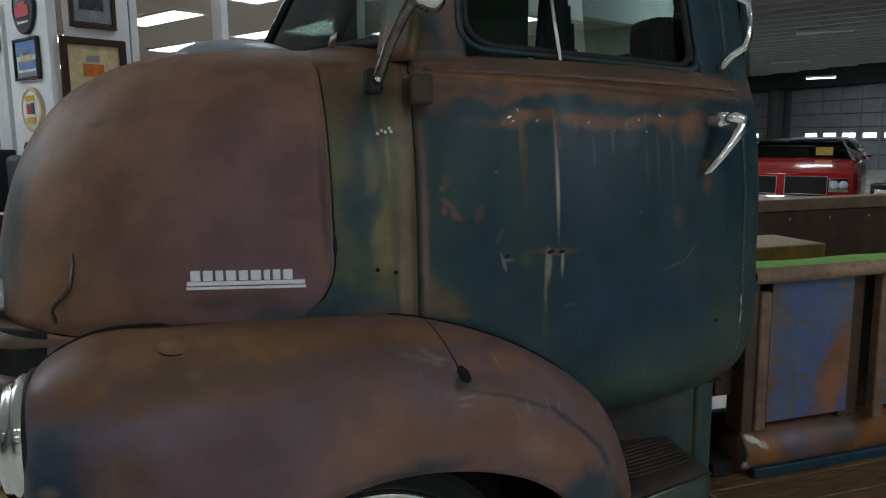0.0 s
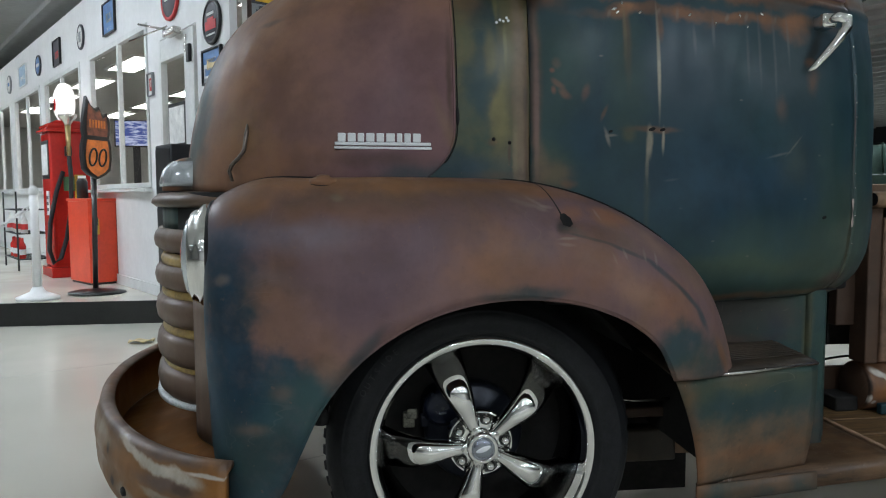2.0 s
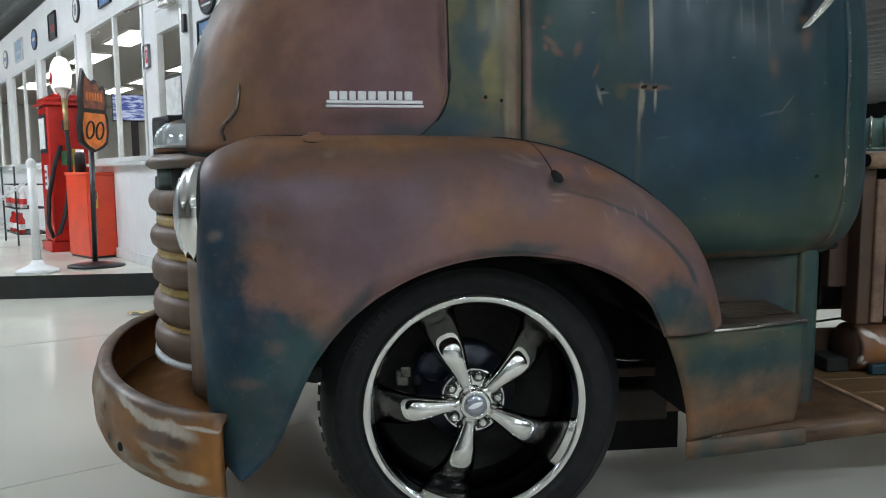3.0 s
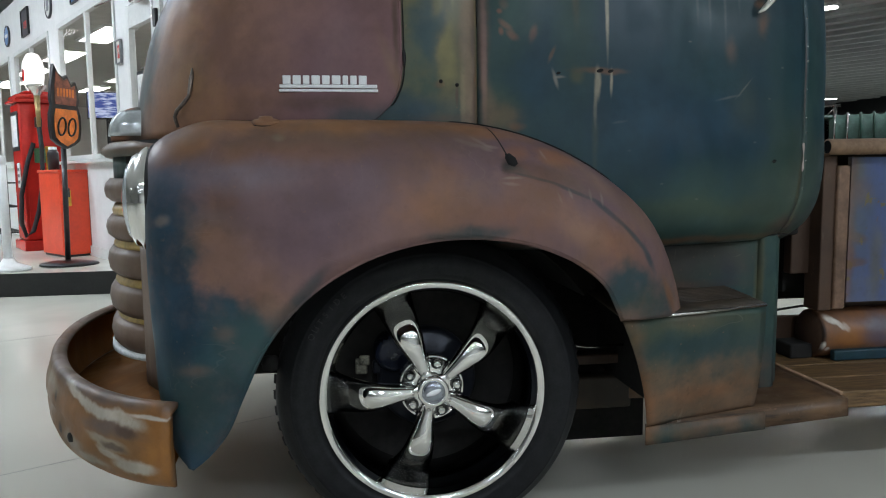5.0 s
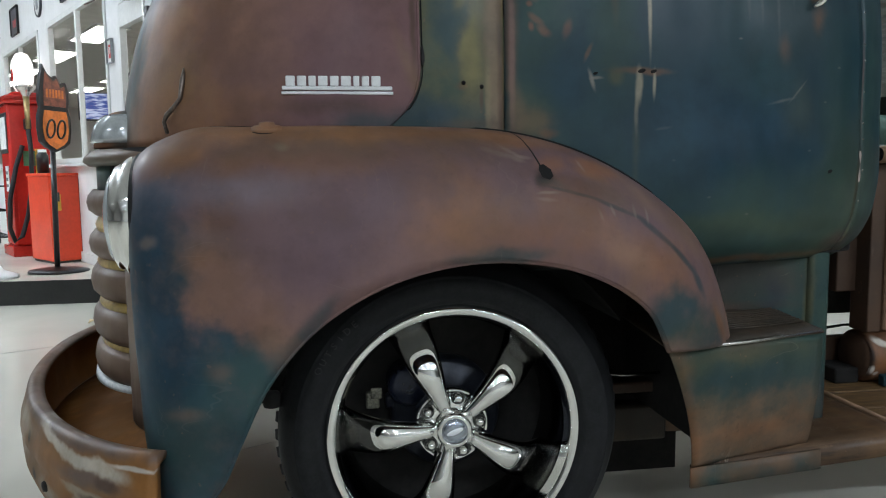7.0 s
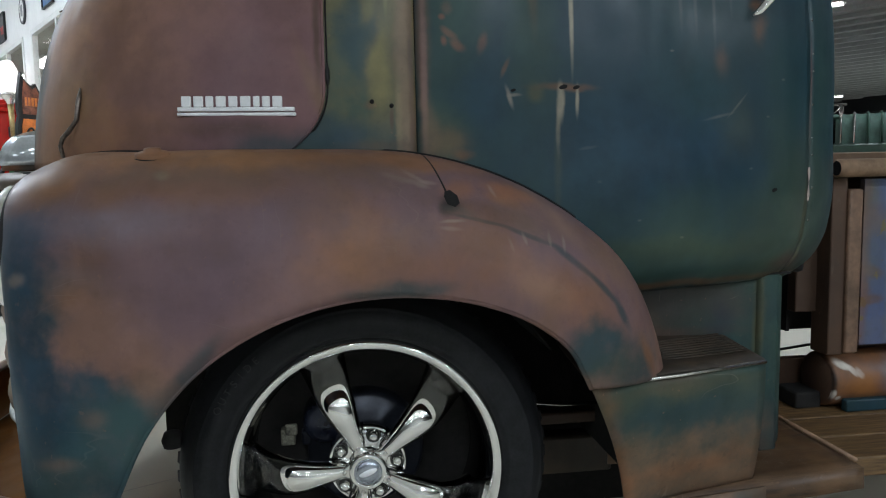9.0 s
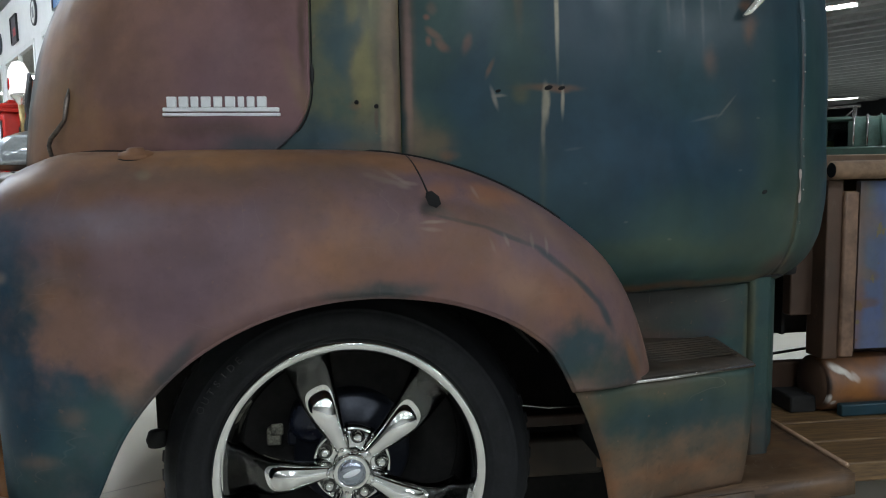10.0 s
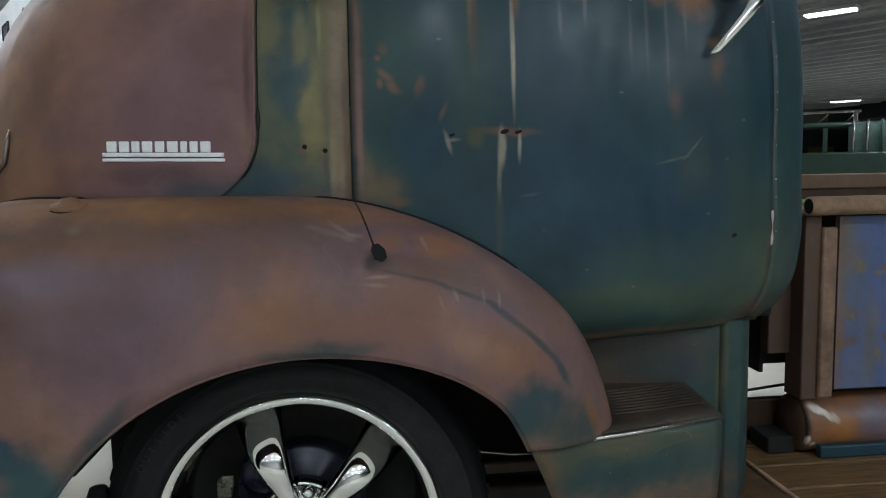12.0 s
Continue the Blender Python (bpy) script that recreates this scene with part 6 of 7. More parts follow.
LIGHT_PANEL = glow("office_light_panel", (1.0, 0.99, 0.96), 12.0, faint=False)


def on_wall(name, bm, material, label, category, smooth=False, bevel=0.0):
    ob = setting(name, bm, material, label, category, bevel=bevel)
    ob.matrix_world = WALL
    return ob


# windows: x from, x to, mullions between
BAYS = [(-1.25, 0.545, (-0.28,)), (-3.39, -1.63, (-2.50,)), (-5.46, -3.66, (-4.55,)), (-7.60, -5.80, (-6.7,)), (-9.75, -7.95, (-8.85,))]
DOOR_X0, DOOR_X1, DOOR_TOP, END = 0.84, 1.60, 2.16, 2.16
wall_boxes = [(-14, 0, 0.0, DOOR_X0, 0.05, SILL), (-14, 0, HEAD, DOOR_X0, 0.05, TOP), (DOOR_X0, 0, DOOR_TOP, DOOR_X1, 0.05, TOP), (DOOR_X1, 0, 0, END, 0.05, TOP)]
wall_boxes.append((0.545, 0, SILL, DOOR_X0, 0.05, HEAD))
for (a0, a1, _), (b0, b1, _) in zip(BAYS, BAYS[1:]):
    wall_boxes.append((b1, 0, SILL, a0, 0.05, HEAD))
wall_boxes.append((-14, 0, SILL, BAYS[-1][0], 0.05, HEAD))
on_wall("wall_office_front", block(*wall_boxes), WHITE_WALL, "white painted office wall with a row of windows", "wall")
for i, (x0, x1, mullions) in enumerate(BAYS):
    win = setting("window_%d" % (i + 1), block((x0, -0.012, HEAD - 0.05, x1, 0.034, HEAD - 0.003), (x0, -0.012, SILL + 0.003, x1, 0.034, SILL + 0.045), (x0 + 0.003, -0.012, SILL + 0.045, x0 + 0.05, 0.034, HEAD - 0.05), (x1 - 0.05, -0.012, SILL + 0.045, x1 - 0.003, 0.034, HEAD - 0.05)), WHITE_FRAME, "white framed office window", "window", bevel=0.004)
    win.matrix_world = WALL
    cuts = [x0 + 0.05, *mullions, x1 - 0.05]
    for m in mullions:
        part("mullion", block((m - 0.022, -0.010, SILL + 0.045, m + 0.022, 0.03, HEAD - 0.05)), WHITE_FRAME, win, smooth=False, bevel=0.004)
    part("window_sill", block((x0 - 0.03, -0.07, SILL - 0.03, x1 + 0.03, -0.004, SILL - 0.002)), WHITE_FRAME, win, smooth=False, bevel=0.004)
    for c0, c1 in zip(cuts, cuts[1:]):
        part("pane", block((c0 + 0.01, 0.012, SILL + 0.04, c1 - 0.01, 0.017, HEAD - 0.045)), PANE, win, smooth=False).visible_shadow = False
on_wall("baseboard", block((-14, -0.014, PLAT + 0.002, END, -0.002, PLAT + 0.09)), WHITE_FRAME, "white baseboard under the office windows", "baseboard")

# glazed office door with closer
door_1 = setting("door_1", block((DOOR_X0 + 0.02, -0.02, PLAT + 0.01, 0.905, 0.03, DOOR_TOP - 0.02), (1.395, -0.02, PLAT + 0.01, DOOR_X1 - 0.02, 0.03, DOOR_TOP - 0.02), (0.905, -0.02, 1.98, 1.395, 0.03, DOOR_TOP - 0.02), (0.905, -0.02, PLAT + 0.01, 1.395, 0.03, 1.03)), WHITE_FRAME, "white office door with a tall glass pane", "door", bevel=0.004)
door_1.matrix_world = WALL
part("pane", block((0.900, 0.0, 1.025, 1.400, 0.006, 1.985)), PANE, door_1, smooth=False).visible_shadow = False
part("paper_notice", block((1.01, -0.006, 1.36, 1.33, -0.003, 1.63)), PAPER, door_1, "white paper notice", smooth=False)
part("notice_border", block((0.99, -0.003, 1.34, 1.35, -0.001, 1.655)), BLACK, door_1, smooth=False)
part("door_closer", block((1.16, -0.09, 2.115, 1.38, -0.025, 2.165)), DULL_CHROME, door_1, "grey door closer", smooth=True, bevel=0.01)
part("closer_arm", rod([(1.20, -0.08, 2.17), (0.86, -0.16, 2.255)], 0.008, 8), DULL_CHROME, door_1)
part("closer_arm", rod([(1.30, -0.10, 2.17), (0.82, -0.22, 2.13)], 0.006, 8), DULL_CHROME, door_1)
part("intercom", block((1.50, -0.045, 1.90, 1.555, -0.022, 2.02)), BLACK, door_1, smooth=True, bevel=0.004)
part("hinge_post", block((1.43, -0.03, 1.98, 1.46, -0.021, 2.10)), DULL_CHROME, door_1, smooth=False)

# return wall with a window, and the rest of the office's shell
setting("wall_office_side", block((END - 0.14, 0.145, 0.0, END, 0.46, TOP), (END - 0.14, 0.46, 0, END, 7.0, 0.95), (END - 0.14, 0.46, 2.55, END, 7.0, TOP), (END - 0.14, 3.2, 0.95, END, 3.5, 2.55)), WHITE_WALL, "white office side wall", "wall").matrix_world = WALL
win = setting("window_6", block((END - 0.10, 0.463, 0.953, END + 0.01, 0.51, 2.547), (END - 0.10, 1.08, 0.953, END + 0.01, 1.13, 2.547), (END - 0.10, 2.1, 0.953, END + 0.01, 2.15, 2.547), (END - 0.10, 0.51, 2.50, END + 0.008, 3.2, 2.545), (END - 0.10, 0.51, 0.955, END + 0.008, 3.2, 1.0)), WHITE_FRAME, "wide white framed office window", "window", bevel=0.004)
win.matrix_world = WALL
part("pane", block((END - 0.06, 0.5, 0.99, END - 0.054, 3.19, 2.51)), PANE, win, smooth=False).visible_shadow = False
setting("office_floor", block((-14, 0.145, 0.0, END - 0.142, 7.0, PLAT)), plain("grey_office_carpet", (0.38, 0.37, 0.35), 0.9), "grey office floor", "floor").matrix_world = WALL
OFFICE_CEIL = 2.66
bm = block((-14, 0.145, OFFICE_CEIL, END - 0.142, 7.0, OFFICE_CEIL + 0.1))
setting("office_ceiling", bm, plain("pale_ceiling_tile", (0.55, 0.54, 0.50), 0.8, 0, 0.05, 6), "pale tiled office ceiling", "ceiling").matrix_world = WALL
setting("wall_office_back", block((-14, 7.0, 0, END, 7.14, TOP), (-14.14, 0, 0, -14, 7.0, TOP)), GREY, "grey office back wall", "wall").matrix_world = WALL
setting("office_roof", block((-14, 0.0, TOP, END, 7.1, TOP + 0.06)), WHITE_WALL, "flat white office roof edge", "roof").matrix_world = WALL
for gx in range(6):
    for gy in range(4):
        x, y = 1.0 - 2.1 * gx, 1.0 + 1.5 * gy
        t = thing("ceiling_light", "bright office ceiling light panel", "ceiling light", "office ceiling lights")
        t.matrix_world = WALL @ pose(x, y, OFFICE_CEIL - 0.02)
        part("frame", block((-0.63, -0.20, -0.006, 0.63, -0.17, 0.016), (-0.63, 0.17, -0.006, 0.63, 0.20, 0.016), (-0.63, -0.17, -0.006, -0.60, 0.17, 0.016), (0.60, -0.17, -0.006, 0.63, 0.17, 0.016)), WHITE_FRAME, t, smooth=False)
        part("diffuser", block((-0.60, -0.17, -0.002, 0.60, 0.17, 0.010)), LIGHT_PANEL, t, smooth=False)


def in_wall(name, label, category, x, y, z, group="", turn=0.0):
    t = thing(name, label, category, group)
    t.matrix_world = WALL @ pose(x, y, z, 0, 0, turn)
    return t


# inside the office: counter, screen, chair backs, papers
t = in_wall("office_counter", "brown wooden office counter", "counter", -0.3, 2.2, PLAT)
part("top", block((-1.6, -0.35, 0.98, 1.4, 0.35, 1.02)), TANWOOD, t, smooth=False, bevel=0.01)
part("front_panel", block((-1.55, -0.30, 0.0, 1.35, -0.27, 0.975)), TANWOOD, t, smooth=False)
t = in_wall("wall_screen", "wide wall screen showing a blue-white picture", "screen", -2.55, 0.80, 1.72, turn=70)
part("casing", block((-0.24, 0.0, -0.16, 0.24, 0.05, 0.16)), BLACK, t, smooth=False, bevel=0.006)
n = Net("screen_picture")
cells = n.noise(9.0, 3, 0.6, (1, 1, 4.5))
col = n.mix(n.span(cells, 0.42, 0.60), (0.05, 0.09, 0.36), (0.60, 0.66, 0.92))
n.join(col, n.bsdf.inputs["Emission Color"])
n.bsdf.inputs["Emission Strength"].default_value = 0.8
n.end((0.02, 0.02, 0.02), 0.2)
part("display", block((-0.225, -0.004, -0.145, 0.225, -0.001, 0.145)), n.mat, t, smooth=False)
part("stand_post", block((-0.04, 0.01, -1.55, 0.04, 0.05, -0.16)), BLACK, t, smooth=False)
for x, y in ((-0.75, 1.0), (0.15, 0.9), (-2.4, 1.1)):
    t = in_wall("office_chair", "dark red upholstered office chair", "chair", x, y, PLAT, "office chairs", 15)
    part("backrest", block((-0.22, 0.18, 0.55, 0.22, 0.24, 1.02)), plain("dark_red_cloth", (0.10, 0.02, 0.02), 0.8), t, smooth=True, bevel=0.03)
    part("seat", block((-0.23, -0.22, 0.42, 0.23, 0.22, 0.50)), SEAT_BLACK, t, smooth=True, bevel=0.03)
    part("stem", rod([(0, 0, 0.04), (0, 0, 0.42)], 0.025, 8), BLACK, t)
    part("foot", lathe([(0.0, 0.0), (0.27, 0.0), (0.25, 0.03), (0.04, 0.06), (0.0, 0.06)], 16), BLACK, t)
t = in_wall("notice_card", "white card standing on the window ledge", "card", 0.28, 0.12, SILL + 0.046)
part("face", block((-0.08, -0.004, 0.0, 0.08, 0.0, 0.14)), PAPER, t, smooth=False)
t = in_wall("wall_panel", "brown wooden partition behind the counter", "partition", -0.2, 3.1, PLAT)
part("board", block((-2.0, 0.0, 0.0, 1.2, 0.05, 1.22)), TANWOOD, t, smooth=False)


# ---- framed pictures and signs on the office walls ----
def disc(name, label, x, z, rx, rz, rim, field, marks=(), side=False, group="signs on the office wall"):
    m = WALL @ (pose(END + 0.001, x, z, 0, 0, 90) if side else pose(x, 0, z))
    t = thing(name, label, "sign", group)
    t.matrix_world = m
    face = Matrix.Rotation(radians(90), 4, "X") @ Matrix.Diagonal((rx, rz, 1, 1))
    part("rim", lathe([(1.0, 0.002), (1.0, 0.018), (0.86, 0.022), (0.86, 0.014), (0.0, 0.014)], 36, face), rim, t)
    part("field", lathe([(0.85, 0.0145), (0.80, 0.018), (0.0, 0.019)], 36, face), field, t)
    for x0, z0, x1, z1, mat in marks:
        part("mark", block((x0 * rx, -0.0225, z0 * rz, x1 * rx, -0.0195, z1 * rz)), mat, t, smooth=False)
    return t


def framed(name, label, x0, z0, x1, z1, border, frame_mat, marks, ground=PAPER, side=False):
    m = WALL @ (pose(END + 0.001, (x0 + x1) / 2, (z0 + z1) / 2, 0, 0, 90) if side else pose((x0 + x1) / 2, 0, (z0 + z1) / 2))
    w, h = (x1 - x0) / 2, (z1 - z0) / 2
    t = thing(name, label, "picture", "framed pictures")
    t.matrix_world = m
    part("frame", block((-w, -0.026, h - border, w, -0.002, h), (-w, -0.026, -h, w, -0.002, -h + border), (-w, -0.026, -h + border, -w + border, -0.002, h - border), (w - border, -0.026, -h + border, w, -0.002, h - border)), frame_mat, t, smooth=False, bevel=0.003)
    part("print", block((-w + border, -0.012, -h + border, w - border, -0.003, h - border)), ground, t, smooth=False)
    iw, ih = w - border, h - border
    for a, b, c, d, mat in marks:
        part("mark", block((a * iw, -0.0145, b * ih, c * iw, -0.0122, d * ih)), mat, t, smooth=False)
    return t


SKYBLUE = plain("print_blue", (0.10, 0.22, 0.45), 0.5)
PRINT_RED = plain("print_red", (0.55, 0.03, 0.03), 0.5)
PRINT_GREY = plain("print_grey", (0.25, 0.26, 0.27), 0.5)
PRINT_DARK = plain("print_dark", (0.04, 0.04, 0.05), 0.5)
CREAM_PAPER = plain("cream_print", (0.66, 0.52, 0.28), 0.6)
GREEN_PRINT = plain("print_green", (0.06, 0.16, 0.07), 0.5)
disc("oval_sign", "black oval sign with a red car shape", 1.90, 2.105, 0.145, 0.145, BLACK, PRINT_DARK, [(-0.6, -0.35, 0.6, 0.05, PRINT_RED), (-0.4, 0.3, 0.4, 0.42, PAPER), (-0.35, -0.1, 0.35, 0.18, PRINT_RED), (-0.5, -0.6, 0.5, -0.52, PAPER)])
disc("round_sign", "red and grey round sign with a dark rim", 1.12, 2.42, 0.18, 0.165, PRINT_RED, PRINT_DARK, [(-0.5, -0.1, 0.5, 0.1, PAPER)])
disc("cream_sign", "cream oval sign with red and yellow figures", 1.90, 1.545, 0.14, 0.125, CREAM_PAPER, PAPER, [(-0.45, 0.4, 0.45, 0.62, YELLOW), (-0.35, -0.2, -0.02, 0.25, PRINT_RED), (0.05, -0.2, 0.35, 0.3, PRINT_DARK), (-0.4, -0.62, 0.4, -0.35, YELLOW)])
framed("small_picture", "blue car picture in a thin dark frame", 1.73, 1.71, 2.05, 1.94, 0.014, BLACK, [(-1, 0.2, 1, 1, SKYBLUE), (-0.6, -0.2, 0.5, 0.5, CREAM_PAPER), (-0.8, -0.55, 0.8, -0.1, SKYBLUE), (-1, -1, 1, -0.7, PRINT_GREY)])
framed("blue_picture", "blue poster above the windows", -0.66, 2.43, -0.28, 2.72, 0.012, BLACK, [(-1, -1, 1, 1, SKYBLUE), (-0.5, -0.3, 0.5, 0.3, CREAM_PAPER), (-0.4, -0.8, 0.4, -0.6, PAPER)])
disc("round_sign", "white round sign with a star mark above the windows", -1.52, 2.575, 0.125, 0.125, PRINT_DARK, PAPER, [(-0.3, -0.4, 0.3, 0.4, PRINT_GREY)])
framed("dark_picture", "dark poster above the windows", -2.78, 2.44, -2.43, 2.73, 0.012, BLACK, [(-1, -1, 1, 1, PRINT_DARK), (-0.5, -0.5, 0.5, 0.1, PRINT_RED)])
disc("round_sign", "blue oval sign above the windows", -3.65, 2.585, 0.15, 0.125, PRINT_DARK, SKYBLUE, [(-0.5, -0.15, 0.5, 0.15, PAPER)])
framed("pale_picture", "pale blue poster above the windows", -4.95, 2.45, -4.43, 2.73, 0.012, WHITE_FRAME, [(-1, -1, 1, 1, plain("pale_blue_print", (0.35, 0.48, 0.60), 0.5)), (-0.6, -0.4, 0.6, 0.0, PAPER)])
disc("round_sign", "small oval sign above the windows", -5.76, 2.60, 0.16, 0.13, PRINT_GREY, PAPER, [(-0.4, -0.2, 0.4, 0.2, SKYBLUE)])
framed("narrow_notice", "small white notice beside the door", 0.565, 1.76, 0.695, 1.94, 0.008, PRINT_GREY, [(-0.5, -0.6, 0.5, 0.6, PRINT_RED), (-0.3, -0.2, 0.3, 0.4, PAPER)])
framed("movie_poster", "car poster with red and yellow bars in a gilt brown frame", 0.115, 1.99, 0.375, 2.36, 0.024, BROWN_FRAME, [(-1, 0.55, 1, 1, PRINT_RED), (-0.8, 0.62, 0.8, 0.88, PRINT_DARK), (-0.7, 0.22, 0.7, 0.46, YELLOW), (-1, -0.95, 1, 0.12, PRINT_GREY), (-0.7, -0.55, 0.6, -0.1, PRINT_DARK), (-0.5, -0.2, 0.3, 0.05, PRINT_DARK), (0.0, -0.5, 0.12, -0.4, PRINT_RED)], PRINT_DARK, True)
framed("brown_frame", "cream print in a wide dark brown frame", 0.05, 1.40, 0.42, 1.935, 0.038, BROWN_FRAME, [(-0.45, 0.25, 0.35, 0.55, SIGN_ORANGE), (-0.3, 0.6, 0.2, 0.75, PRINT_GREY), (-0.5, -0.2, 0.5, -0.1, PRINT_DARK)], CREAM_PAPER, True)

# ---- things on the raised floor ----
# tall petrol pump: cabinet with stepped crown, globe, hose and nozzle
pump = in_wall("petrol_pump", "tall red vintage petrol pump with a white globe", "petrol pump", -1.60, -0.17, PLAT)
part("body", block((-0.20, -0.19, 0.10, 0.20, 0.19, 1.44)), RED, pump, smooth=True, bevel=0.02)
part("plinth", block((-0.23, -0.22, 0.0, 0.23, 0.22, 0.10)), RED, pump, smooth=True, bevel=0.01)
part("crown", block((-0.235, -0.225, 1.44, 0.235, 0.225, 1.475), (-0.21, -0.20, 1.475, 0.21, 0.20, 1.52), (-0.12, -0.12, 1.52, 0.12, 0.12, 1.56)), RED, pump, "stepped red crown", smooth=True, bevel=0.012)
GLOBE = glow("white_globe_glass", (1.0, 0.98, 0.95), 0.9)
globe = part("globe", lathe([(0.0, -0.085), (0.13, -0.075), (0.185, -0.045), (0.20, 0.0), (0.185, 0.045), (0.13, 0.075), (0.0, 0.085)], 36, pose(0, 0, 1.745, 90, 0, 0)), GLOBE, pump, "white glass globe")
part("globe_badge", lathe([(0.0, 0.0885), (0.06, 0.087), (0.06, 0.084)], 24, pose(-0.02, 0, 1.725, 90, 0, 0)), RED, globe)
part("side_panel", block((0.2005, -0.15, 0.20, 0.206, 0.15, 0.95)), RED, pump, smooth=False, bevel=0.004)
part("dial_panel", block((-0.16, -0.197, 0.98, 0.16, -0.191, 1.36)), BLACK, pump, smooth=False, bevel=0.004)
part("dial_glass", block((-0.13, -0.201, 1.02, 0.13, -0.198, 1.32)), PAPER, pump, smooth=False)
part("price_tag", block((0.02, -0.201, 0.62, 0.12, -0.192, 0.86)), PAPER, pump, "white label with dark bars", smooth=False)
for k in range(3):
    part("label_bar", block((0.03, -0.2035, 0.66 + 0.06 * k, 0.11, -0.2012, 0.69 + 0.06 * k)), PRINT_DARK, pump, smooth=False)
part("badge", block((0.2065, -0.08, 0.86, 0.212, 0.06, 1.0)), GREEN_PRINT, pump, smooth=False)
part("hose_bracket", block((0.20, -0.06, 1.20, 0.25, 0.0, 1.30)), BLACK, pump, smooth=True, bevel=0.008)
part("fill_cup", lathe([(0.03, 0.0), (0.05, 0.03), (0.085, 0.08), (0.085, 0.10), (0.06, 0.105), (0.0, 0.105)], 24, pose(0.30, -0.04, 1.50)), DULL_CHROME, pump, "grey sight cup")
part("nozzle", rod([(0.30, -0.04, 1.18), (0.30, -0.04, 1.30), (0.30, -0.04, 1.50)], [0.018, 0.022, 0.028], 12), BRASS, pump, "brass fitting")
part("yellow_flash", block((0.207, 0.02, 0.72, 0.212, 0.10, 1.02)), YELLOW, pump, smooth=False)
part("hose", rod([(0.30, -0.04, 1.2), (0.305, -0.03, 1.0), (0.31, -0.04, 0.7), (0.31, -0.09, 0.40), (0.30, -0.15, 0.20), (0.275, -0.205, 0.15), (0.255, -0.24, 0.28), (0.245, -0.22, 0.55), (0.225, -0.15, 0.85), (0.21, -0.08, 1.05)], 0.021, 10), SEAL, pump, "black rubber hose")

cab = in_wall("red_cabinet", "orange-red steel cabinet with a small yellow badge", "cabinet", -0.74, -0.15, PLAT, turn=8)
part("body", block((-0.24, -0.13, 0.02, 0.24, 0.13, 0.76)), RED_ORANGE, cab, smooth=True, bevel=0.006)
part("top", block((-0.25, -0.14, 0.76, 0.25, 0.14, 0.785)), RED_ORANGE, cab, smooth=True, bevel=0.006)
part("kick", block((-0.22, -0.12, 0.0, 0.22, 0.12, 0.02)), BLACK, cab, smooth=False)
part("corner_strip", block((0.2405, 0.115, 0.03, 0.246, 0.131, 0.76)), BLACK, cab, smooth=False)
part("badge", block((0.241, -0.09, 0.46, 0.245, -0.04, 0.60)), YELLOW, cab, "yellow badge", smooth=False)
part("badge_mark", block((0.2455, -0.085, 0.54, 0.247, -0.05, 0.62)), PRINT_DARK, cab, smooth=False)
t = in_wall("glass_jar", "small dark glass jar with a white lid", "jar", -1.0, -0.17, PLAT + 0.786)
part("jar", lathe([(0.0, 0.0), (0.05, 0.0), (0.05, 0.16), (0.035, 0.19), (0.0, 0.19)], 16), BLACK, t)
part("lid", lathe([(0.036, 0.19), (0.036, 0.215), (0.0, 0.216)], 16), WHITE, t)

# shield sign on a pole
sign = thing("pole_sign", "orange and black shield sign on a black pole", "sign")
sign.matrix_world = pose(-2.44, 4.70, PLAT, 0, 0, 57) @ pose(0, 0, 0, 0, 1.6, 0)
part("pole", rod([(0, 0.02, 0.02), (0, 0.02, 0.97)], 0.021, 12), BLACK, sign)
part("foot", lathe([(0.0, 0.0), (0.225, 0.0), (0.22, 0.015), (0.15, 0.028), (0.04, 0.04), (0.0, 0.042)], 36), BLACK, sign)
SHIELD = [(-0.07, 0.98), (-0.115, 1.02), (-0.128, 1.12), (-0.125, 1.22), (-0.108, 1.29), (-0.118, 1.34), (-0.112, 1.44), (-0.10, 1.52), (-0.085, 1.62), (-0.05, 1.55), (-0.01, 1.52), (0.02, 1.545), (0.055, 1.47), (0.09, 1.50), (0.114, 1.43), (0.115, 1.34), (0.106, 1.29), (0.125, 1.22), (0.128, 1.12), (0.115, 1.02), (0.07, 0.98), (0.0, 0.945)]
board = part("shield", prism([(x * 1.12, z) for x, z in SHIELD], -0.025, 0.012), BLACK, sign, "black-edged shield", smooth=False, bevel=0.004)
part("lower_field", prism([(-0.06, 1.0), (-0.10, 1.04), (-0.112, 1.12), (-0.108, 1.20), (-0.095, 1.265), (0.095, 1.265), (0.108, 1.20), (0.112, 1.12), (0.10, 1.04), (0.06, 1.0), (0.0, 0.968)], -0.031, -0.0255), SIGN_ORANGE, board, smooth=False)
part("upper_field", prism([(-0.095, 1.30), (-0.10, 1.36), (-0.095, 1.44), (-0.08, 1.56), (-0.045, 1.52), (-0.01, 1.495), (0.02, 1.515), (0.052, 1.445), (0.085, 1.465), (0.095, 1.42), (0.10, 1.36), (0.092, 1.30)], -0.031, -0.0255), SIGN_RUST, board, "faded rusty upper field", smooth=False)
for k in range(6):
    part("letter_bar", block((-0.078 + 0.027 * k, -0.033, 1.365, -0.060 + 0.027 * k, -0.0312, 1.43)), SIGN_ORANGE, board, smooth=False)
for s in (-1, 1):
    ovals = [(s * 0.046 + 0.034 * math.cos(a) + 0.010 * math.sin(a), -0.0335, 1.125 + 0.070 * math.sin(a)) for a in np.linspace(0, math.tau, 29)]
    part("oval_mark", rod(ovals, 0.0085, 6, False), BLACK, board)


